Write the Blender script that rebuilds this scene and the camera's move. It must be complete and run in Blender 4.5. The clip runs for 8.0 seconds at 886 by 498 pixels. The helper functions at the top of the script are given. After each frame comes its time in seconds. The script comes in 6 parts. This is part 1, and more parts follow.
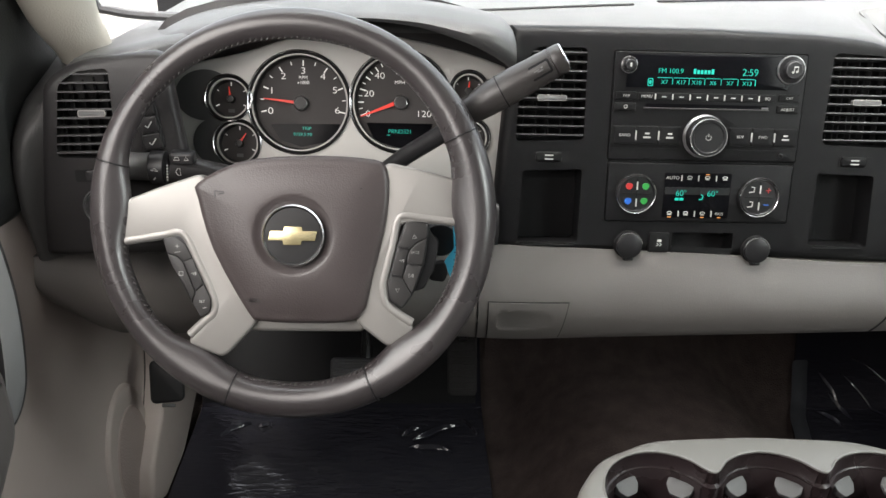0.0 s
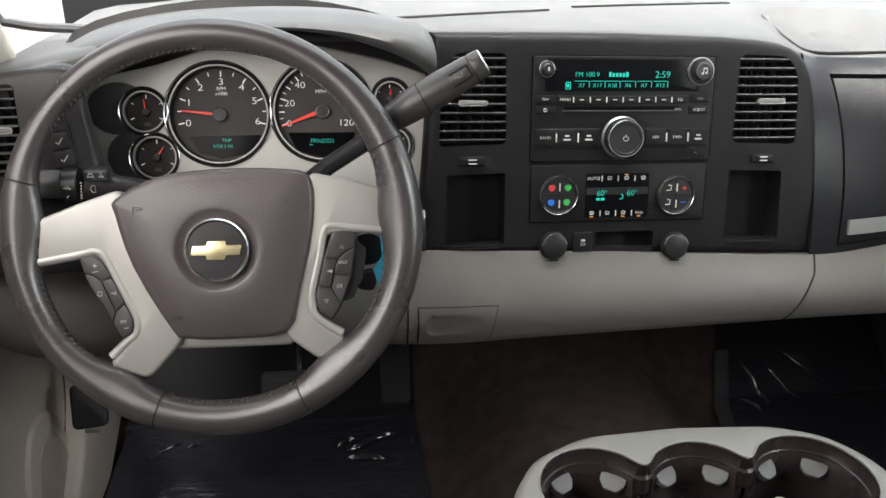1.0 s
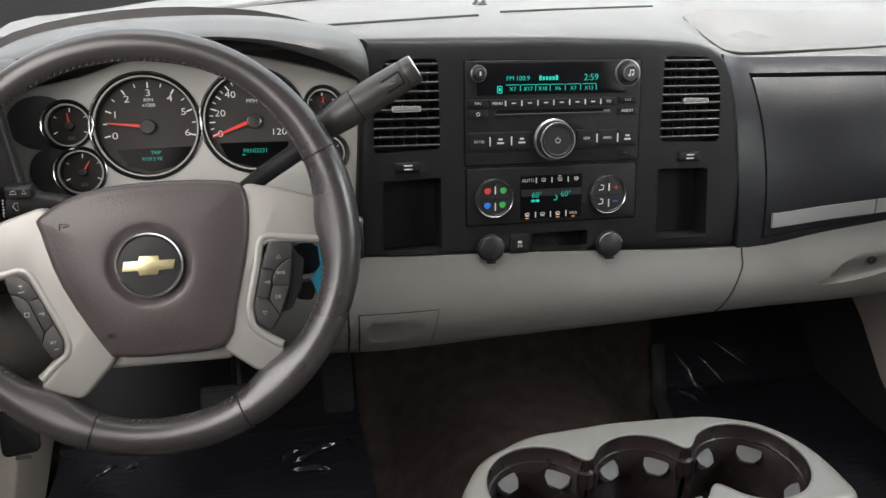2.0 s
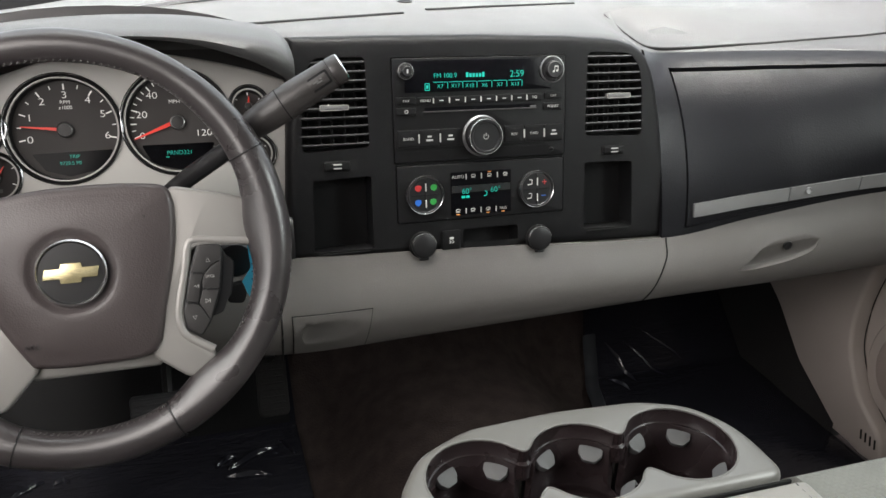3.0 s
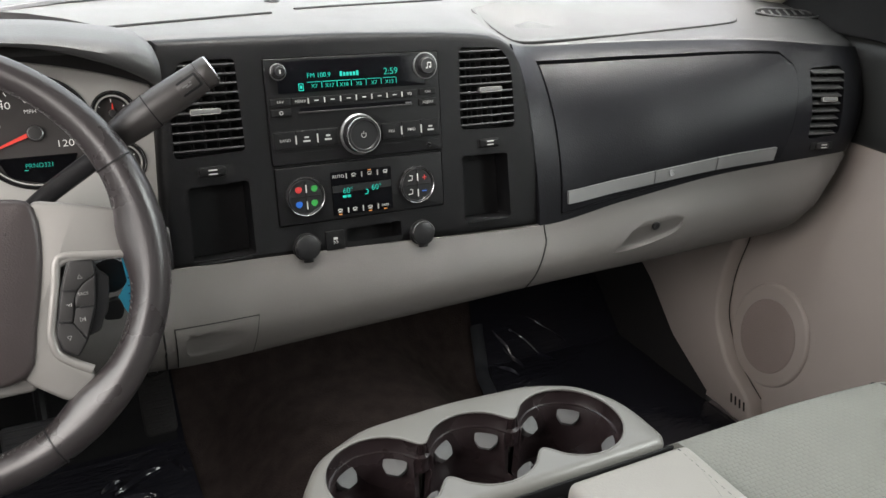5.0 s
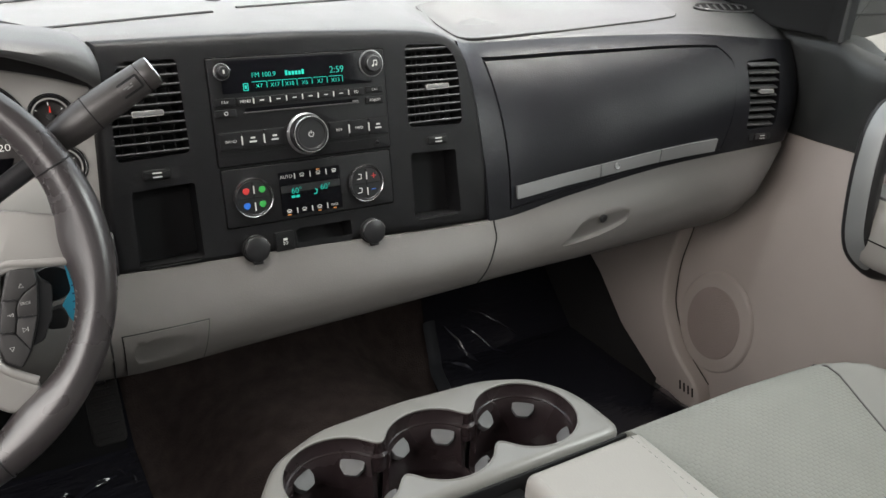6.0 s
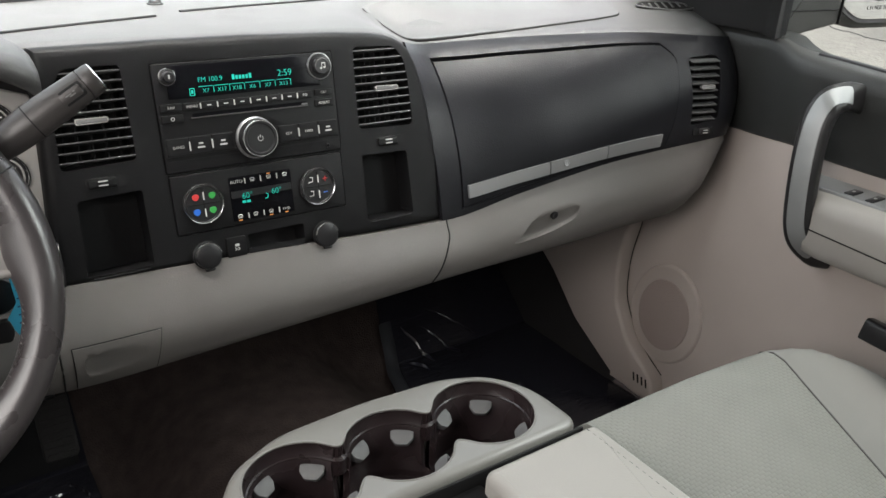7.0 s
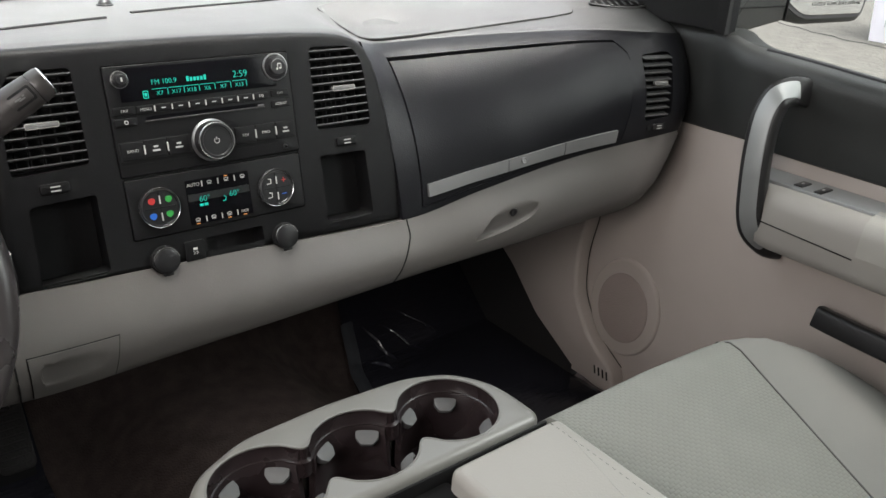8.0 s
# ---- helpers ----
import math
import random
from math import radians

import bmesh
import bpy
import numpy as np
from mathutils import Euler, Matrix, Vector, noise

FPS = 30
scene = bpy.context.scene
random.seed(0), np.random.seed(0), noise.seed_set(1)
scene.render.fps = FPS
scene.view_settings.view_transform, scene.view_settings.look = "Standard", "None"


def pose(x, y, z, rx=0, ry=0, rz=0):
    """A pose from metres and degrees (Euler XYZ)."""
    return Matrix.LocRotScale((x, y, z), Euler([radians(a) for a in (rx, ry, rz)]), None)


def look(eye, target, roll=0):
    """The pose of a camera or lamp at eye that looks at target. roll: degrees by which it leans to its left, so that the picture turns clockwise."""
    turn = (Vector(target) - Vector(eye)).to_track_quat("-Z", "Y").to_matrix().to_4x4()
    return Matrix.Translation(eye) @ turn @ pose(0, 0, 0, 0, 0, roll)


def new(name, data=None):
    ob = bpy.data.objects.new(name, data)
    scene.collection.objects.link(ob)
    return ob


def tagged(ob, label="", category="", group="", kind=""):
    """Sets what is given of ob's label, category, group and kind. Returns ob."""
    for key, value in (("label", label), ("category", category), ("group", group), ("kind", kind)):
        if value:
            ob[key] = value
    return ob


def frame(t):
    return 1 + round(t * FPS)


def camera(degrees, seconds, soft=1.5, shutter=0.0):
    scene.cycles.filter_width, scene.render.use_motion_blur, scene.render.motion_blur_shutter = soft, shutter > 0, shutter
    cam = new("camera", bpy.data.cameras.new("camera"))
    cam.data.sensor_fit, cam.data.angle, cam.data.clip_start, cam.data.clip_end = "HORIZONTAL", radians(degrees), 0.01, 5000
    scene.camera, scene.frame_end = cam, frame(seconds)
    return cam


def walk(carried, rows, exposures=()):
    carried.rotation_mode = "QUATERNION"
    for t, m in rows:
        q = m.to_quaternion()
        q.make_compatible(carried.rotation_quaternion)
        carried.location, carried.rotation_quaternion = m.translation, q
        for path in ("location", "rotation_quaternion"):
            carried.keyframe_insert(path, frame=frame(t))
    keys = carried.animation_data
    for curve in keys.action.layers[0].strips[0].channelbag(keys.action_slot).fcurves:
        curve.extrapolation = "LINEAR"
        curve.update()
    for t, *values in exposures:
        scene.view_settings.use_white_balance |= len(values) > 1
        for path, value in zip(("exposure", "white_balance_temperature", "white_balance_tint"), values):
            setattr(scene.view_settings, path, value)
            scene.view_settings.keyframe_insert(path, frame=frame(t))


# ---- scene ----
cam = camera(58.32, 8.0)
PATH = [
    (0.0, look((-0.3426, -0.8712, 0.8982), (-0.2966, 0.0244, 0.4557), 2.04)),
    (0.5, look((-0.3428, -0.8706, 0.8990), (-0.2444, 0.0222, 0.4595), 2.13)),
    (1.0, look((-0.3422, -0.8712, 0.8996), (-0.2063, 0.0200, 0.4666), 2.24)),
    (1.5, look((-0.3421, -0.8718, 0.9000), (-0.1694, 0.0161, 0.4736), 2.07)),
    (3.0, look((-0.3427, -0.8747, 0.9006), (-0.0488, -0.0176, 0.4775), 2.83)),
    (3.5, look((-0.3442, -0.8754, 0.8998), (-0.0075, -0.0344, 0.4763), 2.86)),
    (4.0, look((-0.3456, -0.8755, 0.9001), (0.0344, -0.0525, 0.4778), 3.53)),
    (4.5, look((-0.3464, -0.8766, 0.9006), (0.0580, -0.0638, 0.4812), 3.32)),
    (6.0, look((-0.3493, -0.8762, 0.9019), (0.1357, -0.1086, 0.4830), 3.24)),
    (6.5, look((-0.3506, -0.8780, 0.9027), (0.1561, -0.1241, 0.4846), 3.17)),
    (7.0, look((-0.3515, -0.8785, 0.9042), (0.1827, -0.1428, 0.4880), 3.13)),
    (7.5, look((-0.3530, -0.8794, 0.9047), (0.2021, -0.1578, 0.4910), 3.24)),
    (8.0, look((-0.3539, -0.8793, 0.9063), (0.2205, -0.1744, 0.4902), 3.20)),
]
walk(cam, PATH, [(0.0, 2.66), (0.6, 2.66), (1.0, 2.52), (1.5, 2.31), (3.0, 2.34), (3.6, 2.44), (6.0, 2.44), (7.0, 2.39), (8.0, 2.28)])

# ---- daylight ----
world = bpy.data.worlds.new("overcast_sky")
scene.world = world
world.use_nodes = True
wn, wl = world.node_tree.nodes, world.node_tree.links
sky = wn.new("ShaderNodeTexSky")
sky.sky_type = "NISHITA"
sky.sun_disc = False
sky.sun_elevation, sky.sun_rotation = radians(73), radians(176)
sky.dust_density, sky.air_density = 6.0, 1.0
pale = wn.new("ShaderNodeHueSaturation")
pale.inputs["Saturation"].default_value = 0.22
wl.new(sky.outputs["Color"], pale.inputs["Color"])
wl.new(pale.outputs["Color"], wn["Background"].inputs["Color"])
wn["Background"].inputs["Strength"].default_value = 0.15
sun = new("sun", bpy.data.lights.new("sun", "SUN"))
sun.data.energy, sun.data.angle, sun.data.color = 2.8, radians(40), (1.0, 0.95, 0.9)
sun.matrix_basis = look((0, 0, 0), (0.02, 0.30, -1.0))
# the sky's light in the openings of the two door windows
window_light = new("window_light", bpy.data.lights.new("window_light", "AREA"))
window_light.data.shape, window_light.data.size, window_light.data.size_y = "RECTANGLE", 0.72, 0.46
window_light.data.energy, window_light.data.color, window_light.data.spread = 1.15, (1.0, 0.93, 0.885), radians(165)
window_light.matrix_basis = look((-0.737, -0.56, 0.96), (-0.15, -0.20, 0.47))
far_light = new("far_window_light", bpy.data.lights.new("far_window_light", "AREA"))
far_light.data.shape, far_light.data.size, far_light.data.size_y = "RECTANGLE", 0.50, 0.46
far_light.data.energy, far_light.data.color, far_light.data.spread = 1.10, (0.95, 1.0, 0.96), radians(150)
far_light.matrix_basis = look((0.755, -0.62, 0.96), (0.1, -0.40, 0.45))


# ---- materials ----
def material(name, colour, rough=0.5, metal=0.0, grain=0.0, grain_size=0.002, vary=0.12, vary_size=0.08, spec=0.5,
             emit=None, power=0.0, coat=0.0):
    m = bpy.data.materials.new(name)
    m.use_nodes = True
    n, l = m.node_tree.nodes, m.node_tree.links
    b = n["Principled BSDF"]
    b.inputs["Base Color"].default_value = (*colour, 1)
    b.inputs["Roughness"].default_value = rough
    b.inputs["Metallic"].default_value = metal
    b.inputs["Specular IOR Level"].default_value = spec
    b.inputs["Coat Weight"].default_value = coat
    if emit:
        b.inputs["Emission Color"].default_value = (*emit, 1)
        b.inputs["Emission Strength"].default_value = power
    tc = n.new("ShaderNodeTexCoord")
    if vary:
        big = n.new("ShaderNodeTexNoise")
        big.inputs["Scale"].default_value = 1 / vary_size
        big.inputs["Detail"].default_value = 6
        l.new(tc.outputs["Object"], big.inputs["Vector"])
        mix = n.new("ShaderNodeMix")
        mix.data_type = "RGBA"
        mix.inputs[6].default_value = (*[c * (1 - vary) for c in colour], 1)
        mix.inputs[7].default_value = (*[min(1, c * (1 + vary)) for c in colour], 1)
        l.new(big.outputs["Fac"], mix.inputs[0])
        l.new(mix.outputs[2], b.inputs["Base Color"])
        rr = n.new("ShaderNodeMapRange")
        rr.inputs[3].default_value, rr.inputs[4].default_value = max(0.02, rough - 0.08), min(1, rough + 0.08)
        l.new(big.outputs["Fac"], rr.inputs[0])
        l.new(rr.outputs[0], b.inputs["Roughness"])
    if grain:
        v = n.new("ShaderNodeTexVoronoi")
        v.inputs["Scale"].default_value = 1 / grain_size
        v.inputs["Randomness"].default_value = 1.0
        l.new(tc.outputs["Object"], v.inputs["Vector"])
        bump = n.new("ShaderNodeBump")
        bump.inputs["Strength"].default_value = grain
        bump.inputs["Distance"].default_value = grain_size * 0.35
        l.new(v.outputs["Distance"], bump.inputs["Height"])
        l.new(bump.outputs["Normal"], b.inputs["Normal"])
    return m


# same black plastic three times: mid tone, lighter where lit, darker where shaded
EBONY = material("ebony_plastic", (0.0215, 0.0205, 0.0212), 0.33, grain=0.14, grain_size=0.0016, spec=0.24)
EBONY_LIT = material("ebony_plastic_lit", (0.050, 0.050, 0.050), 0.47, grain=0.20, grain_size=0.0022)
EBONY_SHADED = material("ebony_plastic_shaded", (0.0085, 0.0086, 0.0102), 0.34, grain=0.18, grain_size=0.0020, spec=0.16)
BEZEL = material("charcoal_bezel", (0.0075, 0.0075, 0.0080), 0.50, grain=0.12, grain_size=0.0012, spec=0.14)
# light titanium darker than the door trim; the dash's shade is in its colour
TITAN = material("titanium_plastic_shaded", (0.083, 0.0765, 0.0725), 0.50, grain=0.08, grain_size=0.0016, vary=0.05)
TRAY_PAINT = material("satin_grey_tray", (0.176, 0.172, 0.160), 0.32, grain=0.05, grain_size=0.0016, vary=0.04)
GRAPHITE = material("satin_graphite_paint", (0.27, 0.275, 0.275), 0.40, metal=0.4, vary=0.04)
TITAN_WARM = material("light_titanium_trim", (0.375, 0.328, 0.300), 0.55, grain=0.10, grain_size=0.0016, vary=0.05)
LEATHER = material("dark_leather", (0.034, 0.0300, 0.0310), 0.29, spec=0.72, grain=0.10, grain_size=0.0012, vary=0.05, vary_size=0.05)
PAD = material("airbag_vinyl", (0.047, 0.0385, 0.0385), 0.40, grain=0.24, grain_size=0.0016, vary=0.06)
SILVER = material("satin_silver_paint", (0.275, 0.265, 0.254), 0.45, metal=0.45, vary=0.03)
BRUSHED = material("brushed_trim", (0.25, 0.25, 0.252), 0.33, metal=0.6, vary=0.05)
CHROME = material("chrome", (0.75, 0.75, 0.76), 0.20, metal=1.0, vary=0.0)
GOLD = material("gold_badge", (0.60, 0.52, 0.30), 0.25, metal=0.85, vary=0.08, vary_size=0.01)
BUTTON = material("dark_grey_button", (0.021, 0.020, 0.020), 0.45, vary=0.05)
GRIP = material("satin_charcoal_plastic", (0.029, 0.026, 0.0255), 0.40, vary=0.06, vary_size=0.03)
KNOB_RING = material("dull_silver_ring", (0.26, 0.26, 0.26), 0.30, metal=0.8, vary=0.03)
GAUGE_FACE = material("dark_gauge_face", (0.032, 0.0275, 0.0265), 0.6, vary=0.05)
SLAT = material("grey_black_slat", (0.045, 0.045, 0.046), 0.45, vary=0.06)
BLACK = material("black_plastic", (0.015, 0.015, 0.016), 0.35, vary=0.1, spec=0.3)
SHROUD = material("dark_gauge_shroud", (0.055, 0.055, 0.056), 0.5, vary=0.05)
MAT_BLACK = material("black_lining", (0.021, 0.020, 0.020), 0.8, grain=0.5, grain_size=0.003, vary=0.2, spec=0.2)
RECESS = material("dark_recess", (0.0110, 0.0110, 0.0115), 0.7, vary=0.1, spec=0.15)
GLOSS = material("gloss_black_lens", (0.004, 0.004, 0.005), 0.12, vary=0.0, spec=0.07)
CARPET = material("dark_carpet", (0.052, 0.0395, 0.0365), 0.95, grain=1.0, grain_size=0.003, vary=0.65, vary_size=0.03, spec=0.1)
RUBBER = material("black_rubber", (0.058, 0.058, 0.062), 0.45, grain=0.2, grain_size=0.002)
HEADLINER = material("grey_headliner", (0.29, 0.283, 0.27), 0.9, grain=0.4, grain_size=0.003)
PILLAR = material("cream_pillar_trim", (0.42, 0.40, 0.35), 0.6, grain=0.2, grain_size=0.002, vary=0.04)
DOOR_TRIM = material("charcoal_door_trim", (0.024, 0.025, 0.0245), 0.46, grain=0.24, grain_size=0.0018, spec=0.40)
VINYL = material("light_vinyl", (0.305, 0.292, 0.270), 0.48, grain=0.15, grain_size=0.002, vary=0.04)
CUP = material("dark_brown_cup_liner", (0.019, 0.0130, 0.0138), 0.26, vary=0.15)
TAB = material("grey_rubber_tab", (0.105, 0.106, 0.106), 0.6)
GREYGAUGE = material("pewter_bezel", (0.43, 0.42, 0.40), 0.42, metal=0.15, vary=0.03)
GAUGE_WHITE = material("lit_gauge_print", (0.75, 0.74, 0.71), 0.5, emit=(1.0, 0.97, 0.92), power=0.07, vary=0.0)
WHITE = material("white_print", (0.42, 0.42, 0.405), 0.5, vary=0.0)
RED = material("red_needle", (0.65, 0.03, 0.02), 0.4, emit=(1.0, 0.08, 0.04), power=0.04, vary=0.0)
TEAL = material("teal_display", (0.0, 0.25, 0.2), 0.4, emit=(0.02, 0.75, 0.55), power=0.075, vary=0.0)
AMBER = material("amber_lamp", (0.5, 0.2, 0.05), 0.4, emit=(1.0, 0.35, 0.08), power=0.09, vary=0.0)
BLUE = material("blue_paper_tag", (0.05, 0.40, 0.60), 0.6, vary=0.08, vary_size=0.01)
INK = material("dark_blue_ink", (0.02, 0.10, 0.22), 0.7, vary=0.0)
LREDL = material("red_dot", (0.36, 0.025, 0.025), 0.4, emit=(1, 0.06, 0.05), power=0.008, vary=0.15, vary_size=0.003)
LBLUE = material("blue_dot", (0.015, 0.10, 0.42), 0.4, emit=(0.03, 0.25, 1.0), power=0.008, vary=0.15, vary_size=0.003)
LGREEN = material("green_dot", (0.025, 0.24, 0.045), 0.4, emit=(0.05, 0.8, 0.12), power=0.006, vary=0.15, vary_size=0.003)
HEM = material("doubled_film_edge", (0.040, 0.042, 0.048), 0.34, vary=0.2, vary_size=0.03, spec=0.4)
STITCH = material("grey_thread", (0.075, 0.072, 0.070), 0.7, vary=0.0)
GROUND = material("worn_concrete", (0.105, 0.100, 0.091), 0.9, grain=0.9, grain_size=0.05, vary=0.55, vary_size=0.16)
WHITEPAINT = material("white_painted_metal", (0.55, 0.55, 0.55), 0.35, vary=0.03)
ASPHALT = material("asphalt", (0.05, 0.05, 0.052), 0.9, grain=0.6, grain_size=0.02, vary=0.25, vary_size=0.5)


def film_material():
    """Clear protective film over a dark carpet: a glossy sheet with creases running together."""
    m = material("crumpled_plastic_film", (0.018, 0.018, 0.024), 0.08, vary=0.0, spec=0.62)
    n, l = m.node_tree.nodes, m.node_tree.links
    tc = n.new("ShaderNodeTexCoord")
    heights = []
    for scale, stretch, turn, detail, twist in ((26.0, 0.35, 38, 1.5, 1.2), (120.0, 0.22, 62, 3.0, 0.8)):
        mp, ns = n.new("ShaderNodeMapping"), n.new("ShaderNodeTexNoise")
        mp.inputs["Scale"].default_value, mp.inputs["Rotation"].default_value = (stretch, 1.0, 1.0), (0, 0, radians(turn))
        ns.inputs["Scale"].default_value, ns.inputs["Detail"].default_value = scale, detail
        ns.inputs["Distortion"].default_value = twist
        l.new(tc.outputs["Object"], mp.inputs["Vector"])
        l.new(mp.outputs["Vector"], ns.inputs["Vector"])
        heights.append(ns)
    mix = n.new("ShaderNodeMath")
    mix.operation, mix.inputs[1].default_value = "MULTIPLY_ADD", 0.60
    l.new(heights[0].outputs["Fac"], mix.inputs[0])
    l.new(heights[1].outputs["Fac"], mix.inputs[2])
    bump = n.new("ShaderNodeBump")
    bump.inputs["Strength"].default_value, bump.inputs["Distance"].default_value = 0.20, 0.005
    l.new(mix.outputs[0], bump.inputs["Height"])
    l.new(bump.outputs["Normal"], n["Principled BSDF"].inputs["Normal"])
    return m


def woven_material():
    """Grey seat cloth with small raised dashes in rows."""
    m = material("woven_seat_cloth", (0.214, 0.215, 0.196), 0.9, vary=0.08, vary_size=0.05, spec=0.2)
    n, l = m.node_tree.nodes, m.node_tree.links
    tc = n.new("ShaderNodeTexCoord")
    mp = n.new("ShaderNodeMapping")
    mp.inputs["Scale"].default_value = (108, 225, 1)
    l.new(tc.outputs["Object"], mp.inputs["Vector"])
    br = n.new("ShaderNodeTexBrick")
    br.inputs["Scale"].default_value = 1.0
    br.inputs["Mortar Size"].default_value = 0.20
    br.inputs["Mortar Smooth"].default_value = 1.0
    br.inputs["Brick Width"].default_value, br.inputs["Row Height"].default_value = 1.0, 0.9
    wob = n.new("ShaderNodeTexNoise")
    wob.inputs["Scale"].default_value = 0.12
    add = n.new("ShaderNodeVectorMath")
    add.operation = "ADD"
    l.new(mp.outputs["Vector"], wob.inputs["Vector"])
    l.new(mp.outputs["Vector"], add.inputs[0])
    l.new(wob.outputs["Color"], add.inputs[1])
    l.new(add.outputs[0], br.inputs["Vector"])
    bump = n.new("ShaderNodeBump")
    bump.inputs["Strength"].default_value, bump.inputs["Distance"].default_value = 0.50, 0.0014
    bump.invert = True
    l.new(br.outputs["Fac"], bump.inputs["Height"])
    l.new(bump.outputs["Normal"], n["Principled BSDF"].inputs["Normal"])
    thread = n.new("ShaderNodeMix")
    thread.data_type, thread.blend_type = "RGBA", "MULTIPLY"
    thread.inputs[7].default_value = (0.97, 0.97, 0.97, 1)
    base = n["Principled BSDF"].inputs["Base Color"].links[0].from_socket
    l.new(br.outputs["Fac"], thread.inputs[0])
    l.new(base, thread.inputs[6])
    l.new(thread.outputs[2], n["Principled BSDF"].inputs["Base Color"])
    return m


def glass_material(name="window_glass", tint=(0.93, 0.97, 0.95)):
    m = bpy.data.materials.new(name)
    m.use_nodes = True
    b = m.node_tree.nodes["Principled BSDF"]
    b.inputs["Base Color"].default_value = (*tint, 1)
    b.inputs["Roughness"].default_value = 0.0
    b.inputs["Transmission Weight"].default_value = 1.0
    b.inputs["IOR"].default_value = 1.1
    return m


FILM, CLOTH, GLASS = film_material(), woven_material(), glass_material()
DOOR_GLASS = glass_material("tinted_door_glass", (0.48, 0.50, 0.49))
DARK_GLASS = glass_material("privacy_glass", (0.06, 0.065, 0.065))


# ---- mesh helpers ----
def thing(name, at, label, category, group="", kind=""):
    ob = new(name)
    ob.empty_display_size = 0.05
    ob.location = at
    return tagged(ob, label, category, group, kind)


def part(name, bm, mat, parent, label="", m=None, smooth=35):
    if m is not None:
        bm.transform(m)
    bmesh.ops.recalc_face_normals(bm, faces=bm.faces)
    me = bpy.data.meshes.new(name)
    bm.to_mesh(me)
    bm.free()
    for p in me.polygons:
        p.use_smooth = True
    me.set_sharp_from_angle(angle=radians(smooth))
    me.materials.append(mat)
    ob = new(name, me)
    if parent is not None:
        ob.parent = parent
        if parent.type == "EMPTY":
            ob.matrix_parent_inverse = Matrix.Translation(-parent.location)
    if label:
        tagged(ob, label)
    return ob


def solid(name, bm, mat, label, category, kind="", group="", m=None, smooth=35):
    return tagged(part(name, bm, mat, None, "", m, smooth), label, category, group, kind)


def plane(at, tilt, turn=0.0):
    """A drawing plane facing the cabin: u to the right, v up, w out of it; tilt leans its top away."""
    a = radians(tilt)
    base = Matrix(((1, 0, 0, 0), (0, math.sin(a), -math.cos(a), 0), (0, math.cos(a), math.sin(a), 0), (0, 0, 0, 1)))
    return Matrix.Translation(at) @ Matrix.Rotation(radians(turn), 4, "Z") @ base


def rrect(cx, cy, w, h, r, n=4):
    pts = []
    r = min(r, w / 2 - 1e-5, h / 2 - 1e-5)
    for sx, sy, a0 in ((1, 1, 0), (-1, 1, 90), (-1, -1, 180), (1, -1, 270)):
        for i in range(n + 1):
            a = radians(a0 + 90 * i / n)
            pts.append((cx + sx * (w / 2 - r) + r * math.cos(a), cy + sy * (h / 2 - r) + r * math.sin(a)))
    return pts


def circle(cx, cy, r, n=32, ry=None):
    return [(cx + r * math.cos(2 * math.pi * i / n), cy + (ry or r) * math.sin(2 * math.pi * i / n)) for i in range(n)]


def area(pts):
    return sum(a[0] * b[1] - b[0] * a[1] for a, b in zip(pts, pts[1:] + pts[:1])) / 2


def inset(pts, d):
    """The outline moved inwards by d."""
    if area(pts) < 0:
        pts = pts[::-1]
    out = []
    for i, p in enumerate(pts):
        a, b = Vector(pts[i - 1]), Vector(pts[(i + 1) % len(pts)])
        q = Vector(p)
        e1, e2 = (q - a), (b - q)
        if e1.length < 1e-9 or e2.length < 1e-9:
            out.append(p)
            continue
        n1, n2 = Vector((-e1.y, e1.x)).normalized(), Vector((-e2.y, e2.x)).normalized()
        n = n1 + n2
        n = n / max(0.35, n.length_squared / 2) if n.length > 1e-6 else n1
        out.append((p[0] + n.x * d, p[1] + n.y * d))
    return out


def smooth_outline(pts, n=4):
    """A closed Catmull-Rom outline through a few corners."""
    out, k = [], len(pts)
    for i in range(k):
        p0, p1, p2, p3 = (Vector(pts[(i + j - 1) % k]) for j in range(4))
        for s in range(n):
            t = s / n
            out.append(tuple(0.5 * ((2 * p1) + (p2 - p0) * t + (2 * p0 - 5 * p1 + 4 * p2 - p3) * t * t + (3 * p1 - p0 - 3 * p2 + p3) * t ** 3)))
    return out


def round_corners(pts, r, n=4):
    """The polygon with each corner rounded by about r."""
    out, k = [], len(pts)
    for i in range(k):
        a, p, b = Vector(pts[i - 1]), Vector(pts[i]), Vector(pts[(i + 1) % k])
        d1, d2 = min(r, (a - p).length * 0.45), min(r, (b - p).length * 0.45)
        s, e = p + (a - p).normalized() * d1, p + (b - p).normalized() * d2
        for j in range(n + 1):
            t = j / n
            out.append(tuple(s * (1 - t) ** 2 + p * 2 * t * (1 - t) + e * t * t))
    return out


def rings(bm, loops, cap0=True, cap1=True, close=True):
    """Skins a list of equal rings of points."""
    rows = [[bm.verts.new(p) for p in loop] for loop in loops]
    k = len(rows[0])
    for a, b in zip(rows, rows[1:]):
        for i in range(k if close else k - 1):
            j = (i + 1) % k
            bm.faces.new((a[i], a[j], b[j], b[i]))
    if cap0:
        bm.faces.new(rows[0][::-1])
    if cap1:
        bm.faces.new(rows[-1])
    return rows


